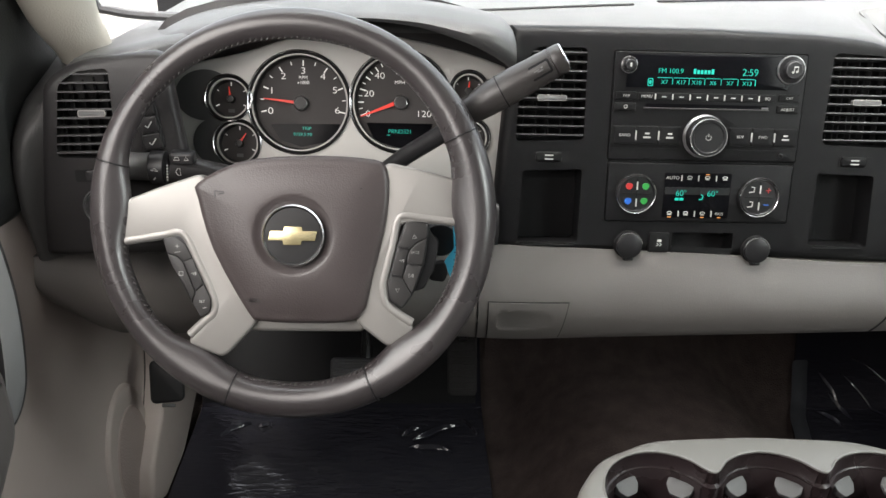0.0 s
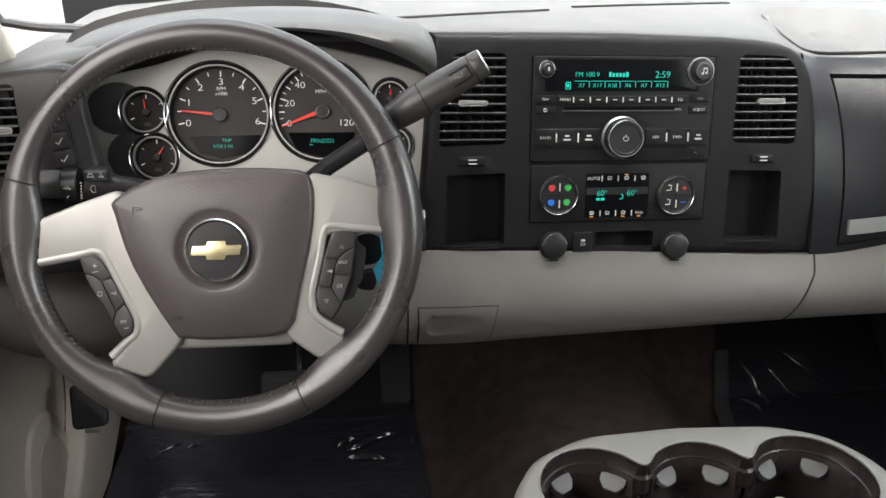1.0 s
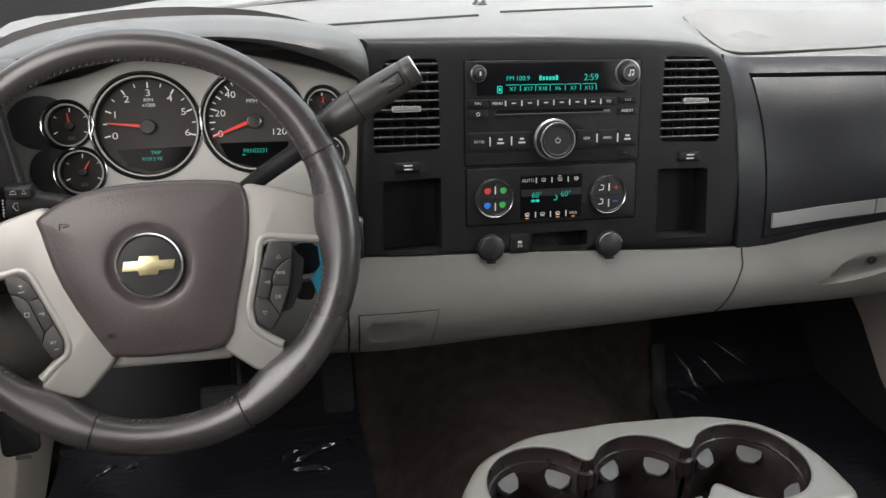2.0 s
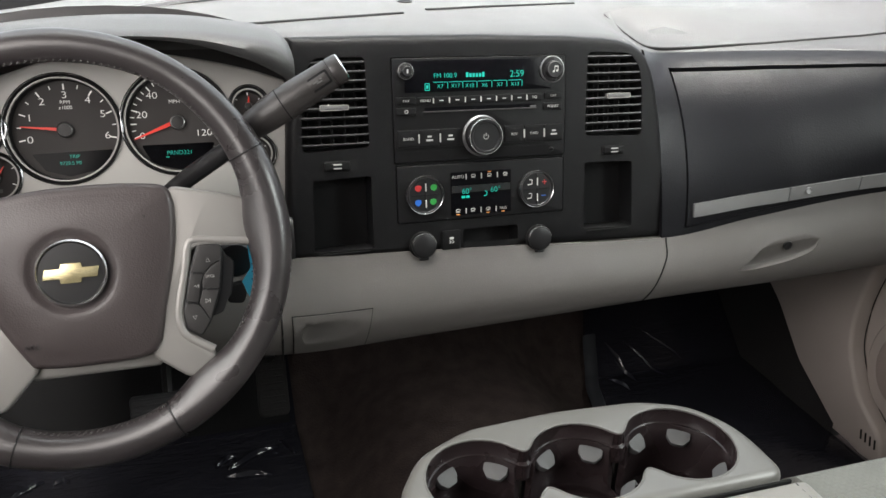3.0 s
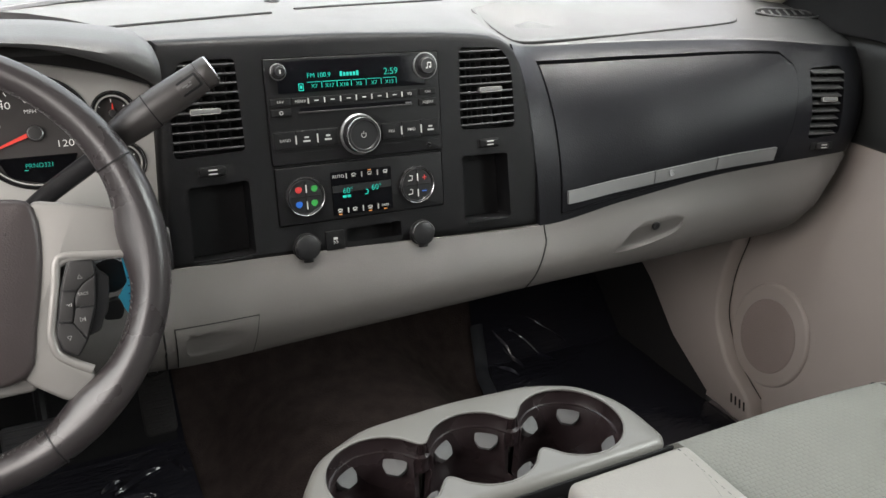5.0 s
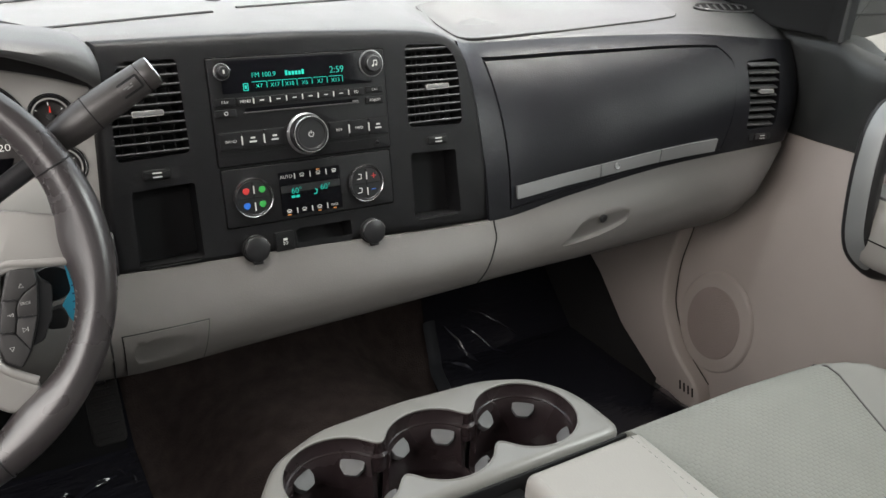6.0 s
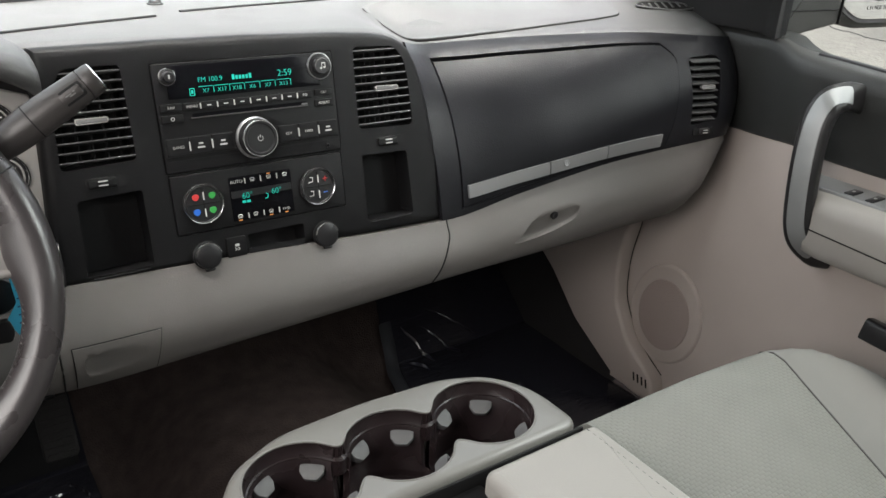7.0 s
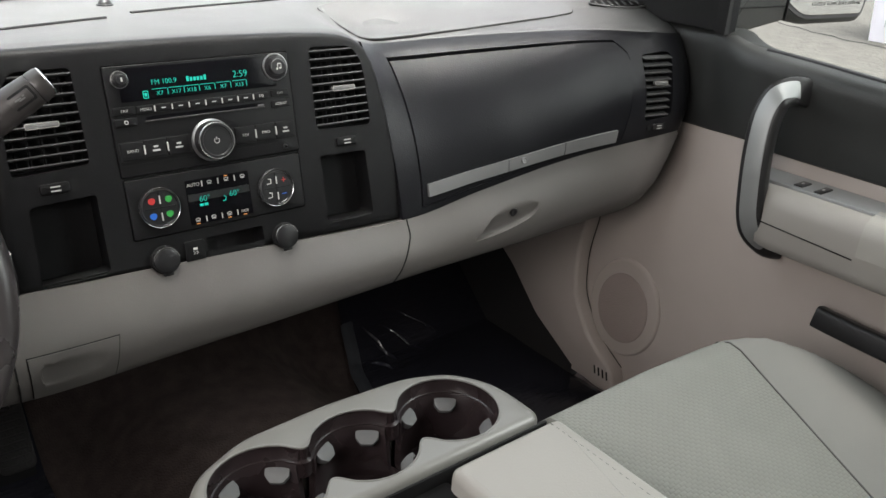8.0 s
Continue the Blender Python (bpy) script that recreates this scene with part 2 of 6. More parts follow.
def plate(pts, w0, w1, b=0.0, bm=None):
    """A flat solid of the outline between two heights, its front edge rounded by b."""
    bm = bm or bmesh.new()
    if area(pts) < 0:
        pts = pts[::-1]
    loops = [[(x, y, w0) for x, y in pts]]
    if b > 0:
        s = 1 if w1 > w0 else -1
        for k in (0.0, 0.35, 0.7, 1.0):
            a = k * math.pi / 2
            loops.append([(x, y, w1 - s * b * (1 - math.sin(a))) for x, y in inset(pts, b * (1 - math.cos(a)))])
    else:
        loops.append([(x, y, w1) for x, y in pts])
    rings(bm, loops)
    return bm


def dome(pts, w0, w1, rise, b=0.002, n=6, centre=None, bm=None):
    """A solid of the outline with a rounded edge and a gently domed front."""
    bm = bm or bmesh.new()
    if area(pts) < 0:
        pts = pts[::-1]
    cx, cy = centre or (sum(p[0] for p in pts) / len(pts), sum(p[1] for p in pts) / len(pts))
    loops = [[(x, y, w0) for x, y in pts]]
    for k in (0.0, 0.4, 0.8):
        a = k * math.pi / 2
        loops.append([(x, y, w1 - b * (1 - math.sin(a))) for x, y in inset(pts, b * (1 - math.cos(a)))])
    q = inset(pts, b)
    for i in range(n):
        s = 1 - i / n
        loops.append([(cx + (x - cx) * s, cy + (y - cy) * s, w1 + rise * (1 - s * s)) for x, y in q])
    rings(bm, loops)
    return bm


def pierced(outer, holes, w, back, hole_back, edge=0.0, bm=None):
    """A panel with real openings; its outer edge rolls back, the openings have walls."""
    bm = bm or bmesh.new()
    if area(outer) < 0:
        outer = outer[::-1]
    front = inset(outer, edge) if edge else outer
    loops = []
    v = [bm.verts.new((x, y, w)) for x, y in front]
    loops.append(v)
    prev = v
    steps = (0.3, 0.6, 1.0) if edge else ()
    for k in steps:
        a = k * math.pi / 2
        nxt = [bm.verts.new((x, y, w - edge * (1 - math.cos(a)))) for x, y in inset(outer, edge * (1 - math.sin(a)))]
        for i in range(len(nxt)):
            j = (i + 1) % len(nxt)
            bm.faces.new((prev[i], prev[j], nxt[j], nxt[i]))
        prev = nxt
    last = [bm.verts.new((x, y, back)) for x, y in outer]
    for i in range(len(last)):
        j = (i + 1) % len(last)
        bm.faces.new((prev[i], prev[j], last[j], last[i]))
    for h in holes:
        a = [bm.verts.new((x, y, w)) for x, y in h]
        c = [bm.verts.new((x, y, hole_back)) for x, y in h]
        for i in range(len(a)):
            j = (i + 1) % len(a)
            bm.faces.new((a[i], a[j], c[j], c[i]))
        loops.append(a)
    edges = []
    for loop in loops:
        for i in range(len(loop)):
            e = bm.edges.get((loop[i], loop[(i + 1) % len(loop)]))
            edges.append(e)
    bmesh.ops.triangle_fill(bm, edges=edges, use_beauty=True)
    return bm


def lathe(profile, n=40, at=(0, 0), bm=None, closed_ends=True):
    """Turns (radius, w) pairs about the w axis."""
    bm = bm or bmesh.new()
    loops = [[(at[0] + r * math.cos(2 * math.pi * i / n), at[1] + r * math.sin(2 * math.pi * i / n), w) for i in range(n)] for r, w in profile]
    rings(bm, loops, cap0=closed_ends and profile[0][0] > 1e-6, cap1=closed_ends and profile[-1][0] > 1e-6)
    bmesh.ops.remove_doubles(bm, verts=bm.verts, dist=1e-6)
    return bm


def tube(path, r, n=10, closed=False, bm=None, flat=1.0, up=(0, 0, 1)):
    """A round bar along a path; r may vary from point to point."""
    bm = bm or bmesh.new()
    path = [Vector(p) for p in path]
    k = len(path)
    radii = r if isinstance(r, (list, tuple)) else [r] * k
    loops = []
    for i, p in enumerate(path):
        a = path[i - 1] if (i or closed) else p
        b = path[(i + 1) % k] if (i < k - 1 or closed) else p
        t = (b - a).normalized()
        s = t.cross(Vector(up))
        s = s.normalized() if s.length > 1e-4 else t.orthogonal().normalized()
        q = s.cross(t)
        loops.append([tuple(p + s * radii[i] * math.cos(2 * math.pi * j / n) + q * radii[i] * flat * math.sin(2 * math.pi * j / n)) for j in range(n)])
    if closed:
        loops.append(loops[0])
    rings(bm, loops, cap0=not closed, cap1=not closed)
    if closed:
        bmesh.ops.remove_doubles(bm, verts=bm.verts, dist=1e-7)
    return bm


def box(c, size, b=0.0, bm=None):
    """A block with rounded vertical and top edges."""
    bm = bm or bmesh.new()
    add = bmesh.new()
    plate(rrect(0, 0, size[0], size[1], max(b, 1e-4), 3), -size[2] / 2, size[2] / 2, min(b, size[2] / 3) if b else 0, add)
    add.transform(Matrix.Translation(c))
    me = bpy.data.meshes.new("scratch")
    add.to_mesh(me)
    add.free()
    bm.from_mesh(me)
    bpy.data.meshes.remove(me)
    return bm


def curve(x, table):
    """A smooth line through (x, value) pairs."""
    if x <= table[0][0]:
        return table[0][1]
    if x >= table[-1][0]:
        return table[-1][1]
    for i in range(len(table) - 1):
        (x1, y1), (x2, y2) = table[i], table[i + 1]
        if x <= x2:
            h = x2 - x1
            m1 = (y2 - table[i - 1][1]) / (x2 - table[i - 1][0]) if i else (y2 - y1) / h
            m2 = (table[i + 2][1] - y1) / (table[i + 2][0] - x1) if i + 2 < len(table) else (y2 - y1) / h
            t = (x - x1) / h
            return y1 * (2 * t ** 3 - 3 * t * t + 1) + h * m1 * (t ** 3 - 2 * t * t + t) + y2 * (3 * t * t - 2 * t ** 3) + h * m2 * (t ** 3 - t * t)


def loft(section, xs):
    """A solid of cross-sections section(x), each a closed ring of (y, z), along x."""
    bm = bmesh.new()
    rings(bm, [[(x, y, z) for y, z in section(x)] for x in xs])
    return bm


def steps(a, b, n):
    return [a + (b - a) * i / n for i in range(n + 1)]


def spline(pts, n=6):
    """Points along a smooth open line."""
    tabs = [[(i, p[k]) for i, p in enumerate(pts)] for k in range(3)]
    return [tuple(curve(i / n, tab) for tab in tabs) for i in range((len(pts) - 1) * n + 1)]


def lettering(text, size, m, mat, parent, name="lettering", depth=0.0004, align="CENTER", label=""):
    cu = bpy.data.curves.new(name, "FONT")
    cu.body, cu.size, cu.align_x, cu.align_y, cu.extrude, cu.offset = text, size, align, "CENTER", depth, -0.016 * size
    tmp = bpy.data.objects.new(name, cu)
    scene.collection.objects.link(tmp)
    me = bpy.data.meshes.new_from_object(tmp.evaluated_get(bpy.context.evaluated_depsgraph_get()))
    bpy.data.objects.remove(tmp)
    bpy.data.curves.remove(cu)
    me.transform(m)
    me.materials.clear()
    me.materials.append(mat)
    ob = new(name, me)
    ob.parent = parent
    if parent.type == "EMPTY":
        ob.matrix_parent_inverse = Matrix.Translation(-parent.location)
    if label:
        tagged(ob, label)
    return ob



def carve(ob, cutter, smooth=35):
    """Cuts the cutter's solid out of a part's mesh."""
    bmesh.ops.recalc_face_normals(cutter, faces=cutter.faces)
    me = bpy.data.meshes.new("cutter")
    cutter.to_mesh(me)
    cutter.free()
    tmp = bpy.data.objects.new("cutter", me)
    scene.collection.objects.link(tmp)
    tmp.matrix_world = ob.matrix_world
    md = ob.modifiers.new("cut", "BOOLEAN")
    md.operation, md.object, md.solver = "DIFFERENCE", tmp, "EXACT"
    bpy.context.view_layer.update()
    out = bpy.data.meshes.new_from_object(ob.evaluated_get(bpy.context.evaluated_depsgraph_get()))
    ob.modifiers.clear()
    old, ob.data = ob.data, out
    out.name = old.name
    for p in out.polygons:
        p.use_smooth = True
    out.set_sharp_from_angle(angle=radians(smooth))
    bpy.data.objects.remove(tmp)
    bpy.data.meshes.remove(me)
    bpy.data.meshes.remove(old)


def scoop(pts, depth, m):
    """A shallow rounded hollow of the outline, as a cutter."""
    bm = bmesh.new()
    if area(pts) < 0:
        pts = pts[::-1]
    cx, cy = sum(p[0] for p in pts) / len(pts), sum(p[1] for p in pts) / len(pts)
    loops = [[(x, y, 0.03) for x, y in pts]]
    for k, w in ((1.0, 0.0), (0.97, -0.25), (0.90, -0.55), (0.78, -0.80), (0.55, -0.97), (0.25, -1.0)):
        loops.append([(cx + (x - cx) * k, cy + (y - cy) * k, w * depth) for x, y in pts])
    rings(bm, loops)
    bm.transform(m)
    return bm

# ---- cab shell ----
def ground_sheet():
    bm = bmesh.new()
    rings(bm, [[(-900, -900, z), (900, -900, z), (900, 900, z), (-900, 900, z)] for z in (-0.9, -0.62)])
    return bm


solid("ground", ground_sheet(), GROUND, "worn pale concrete yard outside the truck", "ground", "structure")


def floor_height(x, y):
    hump = 0.13 * math.exp(-((x - 0.06) / 0.19) ** 4)
    toe = max(0.0, y - 0.28) * 0.9
    return hump * min(1, max(0, (y + 0.9) * 2)) + toe


def floor_mesh():
    bm = bmesh.new()
    xs, ys = steps(-0.78, 0.78, 52), steps(-1.75, 0.62, 52)
    top = [[bm.verts.new((x, y, floor_height(x, y))) for x in xs] for y in ys]
    low = [[bm.verts.new((x, y, -0.06)) for x in xs] for y in ys]
    for j in range(len(ys) - 1):
        for i in range(len(xs) - 1):
            bm.faces.new((top[j][i], top[j][i + 1], top[j + 1][i + 1], top[j + 1][i]))
            bm.faces.new((low[j][i], low[j + 1][i], low[j + 1][i + 1], low[j][i + 1]))
    return bm


solid("floor", floor_mesh(), CARPET, "dark brown carpeted cab floor with a centre hump", "floor", "structure", smooth=60)
solid("firewall", box((0, 0.66, 0.35), (1.6, 0.05, 0.8)), RECESS, "black firewall behind the dashboard", "wall", "structure")
solid("ceiling", box((0, -0.935, 1.30), (1.6, 1.65, 0.05), 0.02), HEADLINER, "grey cloth headliner under the cab roof", "ceiling", "structure")
solid("wall_rear", box((0, -1.80, 0.40), (1.6, 0.06, 0.9), 0.02), TITAN, "light grey rear cab wall below the window", "wall", "structure")
for s_x, nm in ((-1, "left"), (1, "right")):
    pil = spline([(-0.690, 0.07, 0.60), (-0.688, 0.03, 0.66), (-0.692, 0.0, 0.71), (-0.699, -0.03, 0.765), (-0.70, -0.11, 0.95), (-0.66, -0.26, 1.27)] if s_x < 0 else [(0.80, 0.30, 0.70), (0.775, 0.13, 0.765), (0.75, -0.04, 0.92), (0.66, -0.26, 1.27)])
    solid("pillar_trim_" + nm, tube(pil, [curve(p[2], [(0.6, 0.024), (0.71, 0.029), (0.76, 0.036), (0.95, 0.045)]) if s_x < 0 else 0.045 for p in pil], 16), PILLAR, "light cream windscreen pillar trim", "trim", "structure", smooth=60)
    solid("trim_roof_" + nm, box((s_x * 0.74, -0.98, 1.26), (0.08, 1.5, 0.06), 0.02), HEADLINER, "grey roof side rail trim", "trim", "structure")
    solid("pillar_middle_" + nm, box((s_x * 0.75, -1.02, 0.98), (0.06, 0.16, 0.6), 0.015), TITAN, "light grey door pillar trim", "trim", "structure")
    solid("pillar_rear_" + nm, box((s_x * 0.75, -1.76, 0.98), (0.08, 0.12, 0.6), 0.015), TITAN, "light grey rear pillar trim", "trim", "structure")
    solid("wall_side_" + nm, box((s_x * 0.80, -1.36, 0.35), (0.06, 0.9, 0.75), 0.015), TITAN, "light grey rear side trim", "wall", "structure")


for s_x, nm in ((-1, "left"), (1, "right")):
    solid("window_rear_" + nm, box((s_x * 0.765, -1.39, 0.97), (0.006, 0.66, 0.56)), DARK_GLASS, "dark tinted rear side window", "window", "structure")
solid("window_back", box((0, -1.80, 1.05), (1.5, 0.006, 0.46)), DARK_GLASS, "dark tinted back window", "window", "structure")


def windscreen():
    t = thing("window_front", (0, 0.3, 0.74), "large raked clear windscreen with a black border", "windscreen", "", "structure")
    bm = bmesh.new()
    c = [(-0.74, 0.47, 0.715), (0.74, 0.47, 0.715), (0.66, -0.13, 1.28), (-0.66, -0.13, 1.28)]
    rings(bm, [c, [(x, y - 0.003, z + 0.004) for x, y, z in c]])
    g = part("pane", bm, GLASS, t)
    g.visible_shadow = False
    border = spline([(-0.695, 0.03, 0.85), (-0.703, 0.075, 0.745), (-0.685, 0.085, 0.727), (-0.628, 0.10, 0.7195), (-0.56, 0.12, 0.7175), (-0.45, 0.20, 0.728), (-0.2, 0.35, 0.738), (0.2, 0.42, 0.738), (0.6, 0.40, 0.730), (0.71, 0.30, 0.76), (0.69, 0.1, 0.95)])
    part("border", tube(border, 0.0055, 8), RUBBER, t)


windscreen()

# ---- dashboard ----
PAD_Y = [(-0.745, -0.100), (-0.66, -0.098), (-0.60, -0.080), (-0.55, -0.02), (-0.45, 0.05), (-0.25, 0.045), (0, 0.035), (0.20, 0.040), (0.27, 0.085), (0.30, 0.092), (0.45, 0.050), (0.62, -0.020), (0.70, -0.064), (0.745, -0.078), (0.778, -0.072)]
PAD_Z = [(-0.745, 0.684), (-0.66, 0.708), (-0.59, 0.722), (-0.45, 0.724), (-0.25, 0.728), (0, 0.7285), (0.20, 0.722), (0.27, 0.697), (0.30, 0.694), (0.45, 0.703), (0.62, 0.712), (0.70, 0.711), (0.745, 0.709), (0.778, 0.706)]
MID_Y = [(-0.745, -0.112), (-0.60, -0.105), (-0.5, -0.05), (-0.25, -0.02), (0.26, 0.005), (0.45, -0.040), (0.62, -0.092), (0.745, -0.118), (0.778, -0.108)]
MID_Z = [(-0.745, 0.62), (-0.60, 0.64), (0.26, 0.60), (0.45, 0.618), (0.62, 0.64), (0.745, 0.63)]
LOW_Y = [(-0.745, -0.12), (-0.60, -0.09), (-0.45, -0.055), (-0.24, -0.032), (0, -0.032), (0.265, -0.040), (0.53, -0.082), (0.745, -0.122), (0.778, -0.104)]
LOW_Z = [(-0.745, 0.511), (-0.45, 0.504), (-0.24, 0.490), (0, 0.482), (0.265, 0.474), (0.38, 0.499), (0.53, 0.531), (0.745, 0.558), (0.778, 0.552)]
LIP_Y = [(-0.745, -0.125), (-0.66, -0.085), (-0.42, -0.065), (-0.25, -0.052), (0.22, -0.048), (0.42, -0.068), (0.60, -0.085), (0.745, -0.125)]
LIP_Z = [(-0.745, 0.498), (-0.72, 0.455), (-0.66, 0.405), (-0.42, 0.403), (-0.25, 0.381), (-0.1, 0.381), (0.22, 0.390), (0.42, 0.408), (0.60, 0.425), (0.66, 0.436), (0.70, 0.465), (0.73, 0.520), (0.745, 0.552)]


def face_point(x, s, off=0.0):
    """A point of the dark fascia: s = 0 at its lower edge, 1 at the crest; off stands it proud."""
    p = [Vector((x, curve(x, t[0]), curve(x, t[1]))) for t in ((LOW_Y, LOW_Z), (MID_Y, MID_Z), (PAD_Y, PAD_Z))]
    def at(u):
        return p[0] * (1 - u) ** 2 + (p[1] * 2 - (p[0] + p[2]) * 0.5) * 2 * u * (1 - u) + p[2] * u * u
    q = at(s)
    if off:
        d = at(s + 0.02) - at(s - 0.02)
        q = q + Vector((0, -d.z, d.y)).normalized() * off
    return q


def low_point(x, s, off=0.0):
    """A point of the light lower panel: s = 0 at its top edge, 1 at the lip."""
    y0, z0, y1, z1 = curve(x, LOW_Y), curve(x, LOW_Z), curve(x, LIP_Y), curve(x, LIP_Z)
    h = z0 - z1
    bulge = 0.27 * h * (math.sin(math.pi * 0.76 * s ** 1.2) + 0.05 * s)
    return Vector((x, y0 + (y1 + 0.0855 * h - y0) * s - bulge - off, z0 - h * s))


def top_section(x):
    y, z = curve(x, PAD_Y), curve(x, PAD_Z)
    back = curve(x, [(-0.75, 0.688), (-0.60, 0.702), (-0.45, 0.724), (-0.25, 0.731), (0.3, 0.732), (0.6, 0.732), (0.70, 0.752), (0.75, 0.772)])
    drop = 0.012 if -0.625 < x < -0.235 else 0.05
    under = 0.690 if -0.625 < x < -0.235 else 0.60
    lift = curve(x, [(0.60, 0.0), (0.70, 0.005), (0.778, 0.011)])
    return [(y + 0.02, z - drop), (y + 0.001, z - 0.010), (y + 0.003, z - 0.003), (y + 0.010, z + 0.001 + 0.3 * lift), (y + 0.03, z + 0.003 + lift), (y + 0.07, z * 0.75 + back * 0.25 + 0.004 + 0.7 * lift),
            (0.22, back + 0.004), (0.36, back + 0.002), (0.50, back - 0.012), (0.60, back - 0.05), (0.60, 0.60), (0.25, under)]


def face_section(x):
    pts = [face_point(x, s) for s in steps(0, 1, 12)]
    return [(p.y, p.z) for p in pts] + [(pts[-1].y + 0.10, pts[-1].z - 0.012), (0.20, 0.60), (0.18, 0.49)]


def low_section(x):
    pts = [low_point(x, s) for s in steps(0, 1, 12)]
    e = pts[-1]
    return [(pts[0].y + 0.15, pts[0].z - min(0.032, 0.35 * (pts[0].z - e.z)))] + [(p.y, p.z) for p in pts] + [(e.y + 0.010, e.z - 0.006), (e.y + 0.05, e.z - 0.008), (e.y + 0.16, min(pts[0].z - 0.004, e.z + 0.002))]


dash = thing("dashboard", (0, 0.1, 0.5), "two-tone truck dashboard, black above and light grey below", "dashboard")
# top pad and fascia differ only in how much light their colour holds
part("top_pad", loft(top_section, steps(-0.674, 0.778, 66)), EBONY_LIT, dash, "black grained top pad", smooth=60)
fascia_r = part("passenger_fascia", loft(face_section, steps(0.255, 0.778, 34)), EBONY_SHADED, dash, "black curved fascia", smooth=60)
FASCIA = plane((-0.654, -0.112, 0.666), 9, 6)
fascia_edge = round_corners([(-0.0600, -0.1500), (-0.0587, -0.1353), (-0.0490, -0.0547), (-0.0416, 0.0002), (-0.0385, 0.0300), (-0.0060, 0.0490), (0.0262, 0.0529), (0.0800, 0.0600), (0.0835, 0.0150), (0.0940, -0.0630), (0.1010, -0.1040), (0.0950, -0.1520)], 0.020, 5)
out_l = round_corners([(-0.0325, -0.0444), (-0.0229, 0.0267), (-0.0063, 0.0382), (0.0240, 0.0420), (0.0244, -0.0005), (0.0169, -0.0455)], 0.007, 3)


def bowed(bm):
    """The panel bent back towards its lower edge and its crest."""
    for v in steps(-0.14, 0.05, 19):
        bmesh.ops.bisect_plane(bm, geom=bm.verts[:] + bm.edges[:] + bm.faces[:], plane_co=(0, v, 0), plane_no=(0, 1, 0))
    for p in bm.verts:
        v = p.co.y
        p.co.z -= 1.6 * max(0, -0.06 - v) ** 2 + 3.0 * max(0, v - 0.020) ** 2
    return bm


part("driver_fascia", bowed(pierced(fascia_edge, [out_l], 0.0, -0.016, -0.016, 0.008)), EBONY, dash, "black outer fascia panel", m=FASCIA, smooth=40)
END_Y = [(0.506, -0.106), (0.522, -0.108), (0.566, -0.120), (0.598, -0.122), (0.629, -0.112), (0.643, -0.101), (0.664, -0.062), (0.676, -0.010), (0.690, 0.040)]
EDGE_X = [(0.506, -0.711), (0.562, -0.712), (0.593, -0.710), (0.623, -0.707), (0.652, -0.702), (0.683, -0.693), (0.700, -0.682)]


def dash_end():
    """The rounded end between the driver's fascia and the door."""
    bm = bmesh.new()
    loops = []
    for z in steps(0.508, 0.688, 22):
        xe, ye, yo = curve(z, EDGE_X), -0.107 + 0.158 * (z - 0.666) + 1.6 * max(0, 0.606 - z) ** 2, curve(z, END_Y)
        inner, outer = Vector((xe, ye)), Vector((-0.7325, yo))
        bend = [inner * (1 - t) + outer * t + Vector((0, -0.010 * math.sin(math.pi * t))) for t in (0.0, 0.2, 0.4, 0.6, 0.8, 1.0)]
        loops.append([(xe + 0.02, ye + 0.012, z)] + [(q.x, q.y, z) for q in bend] + [(-0.7325, 0.075, z), (xe + 0.02, 0.075, z)])
    rings(bm, loops)
    return bm


# the end takes the lighter black, with the window's light in its colour
part("dash_end", dash_end(), EBONY_LIT, dash, "black rounded end of the dashboard", smooth=60)
# panel and drawer use the titanium grey with shade mixed in
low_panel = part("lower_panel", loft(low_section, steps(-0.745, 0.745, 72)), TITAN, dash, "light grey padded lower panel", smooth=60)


def knee_section(x):
    y, z = curve(x, LOW_Y), curve(x, LOW_Z)
    return [(y, z), (y - 0.004, z + 0.022), (y + 0.01, z + 0.046), (y + 0.10, z + 0.052), (y + 0.16, z + 0.02), (y + 0.14, z)]


part("knee_fascia", loft(knee_section, steps(-0.60, -0.235, 14)), EBONY, dash, smooth=60)


def patch(point, x0, x1, s0, s1, off, nx=24, ns=12, cut=None, thick=0.008):
    """A panel lying on the fascia: a curved sheet with a rim going back into it."""
    bm = bmesh.new()
    def pos(i, j, o):
        x, s = x0 + (x1 - x0) * i / nx, s0 + (s1 - s0) * j / ns
        if cut:
            x, s = cut(i / nx, j / ns, x, s)
        return point(x, s, o)
    front = [[bm.verts.new(pos(i, j, off)) for i in range(nx + 1)] for j in range(ns + 1)]
    back = [[bm.verts.new(pos(i, j, off - thick)) for i in range(nx + 1)] for j in range(ns + 1)]
    for j in range(ns):
        for i in range(nx):
            bm.faces.new((front[j][i], front[j][i + 1], front[j + 1][i + 1], front[j + 1][i]))
            bm.faces.new((back[j][i], back[j + 1][i], back[j + 1][i + 1], back[j][i + 1]))
    rim = [(0, i) for i in range(nx)] + [(j, nx) for j in range(ns)] + [(ns, i) for i in range(nx, 0, -1)] + [(j, 0) for j in range(ns, 0, -1)]
    for k in range(len(rim)):
        (a, b), (c, d) = rim[k], rim[(k + 1) % len(rim)]
        bm.faces.new((front[a][b], back[a][b], back[c][d], front[c][d]))
    return bm


def glove_cut(u, v, x, s):
    """The glovebox door leans outwards and has a small chamfer at its upper outer corner."""
    return x + 0.008 * v * (1 - u) + u * (-0.012 + 0.025 * min(1, v / 0.8) - 0.10 * max(0, v - 0.88)), s


carve(fascia_r, patch(face_point, 0.2872, 0.6405, 0.036, 0.902, 0.012, 24, 24, glove_cut, 0.034), 60)
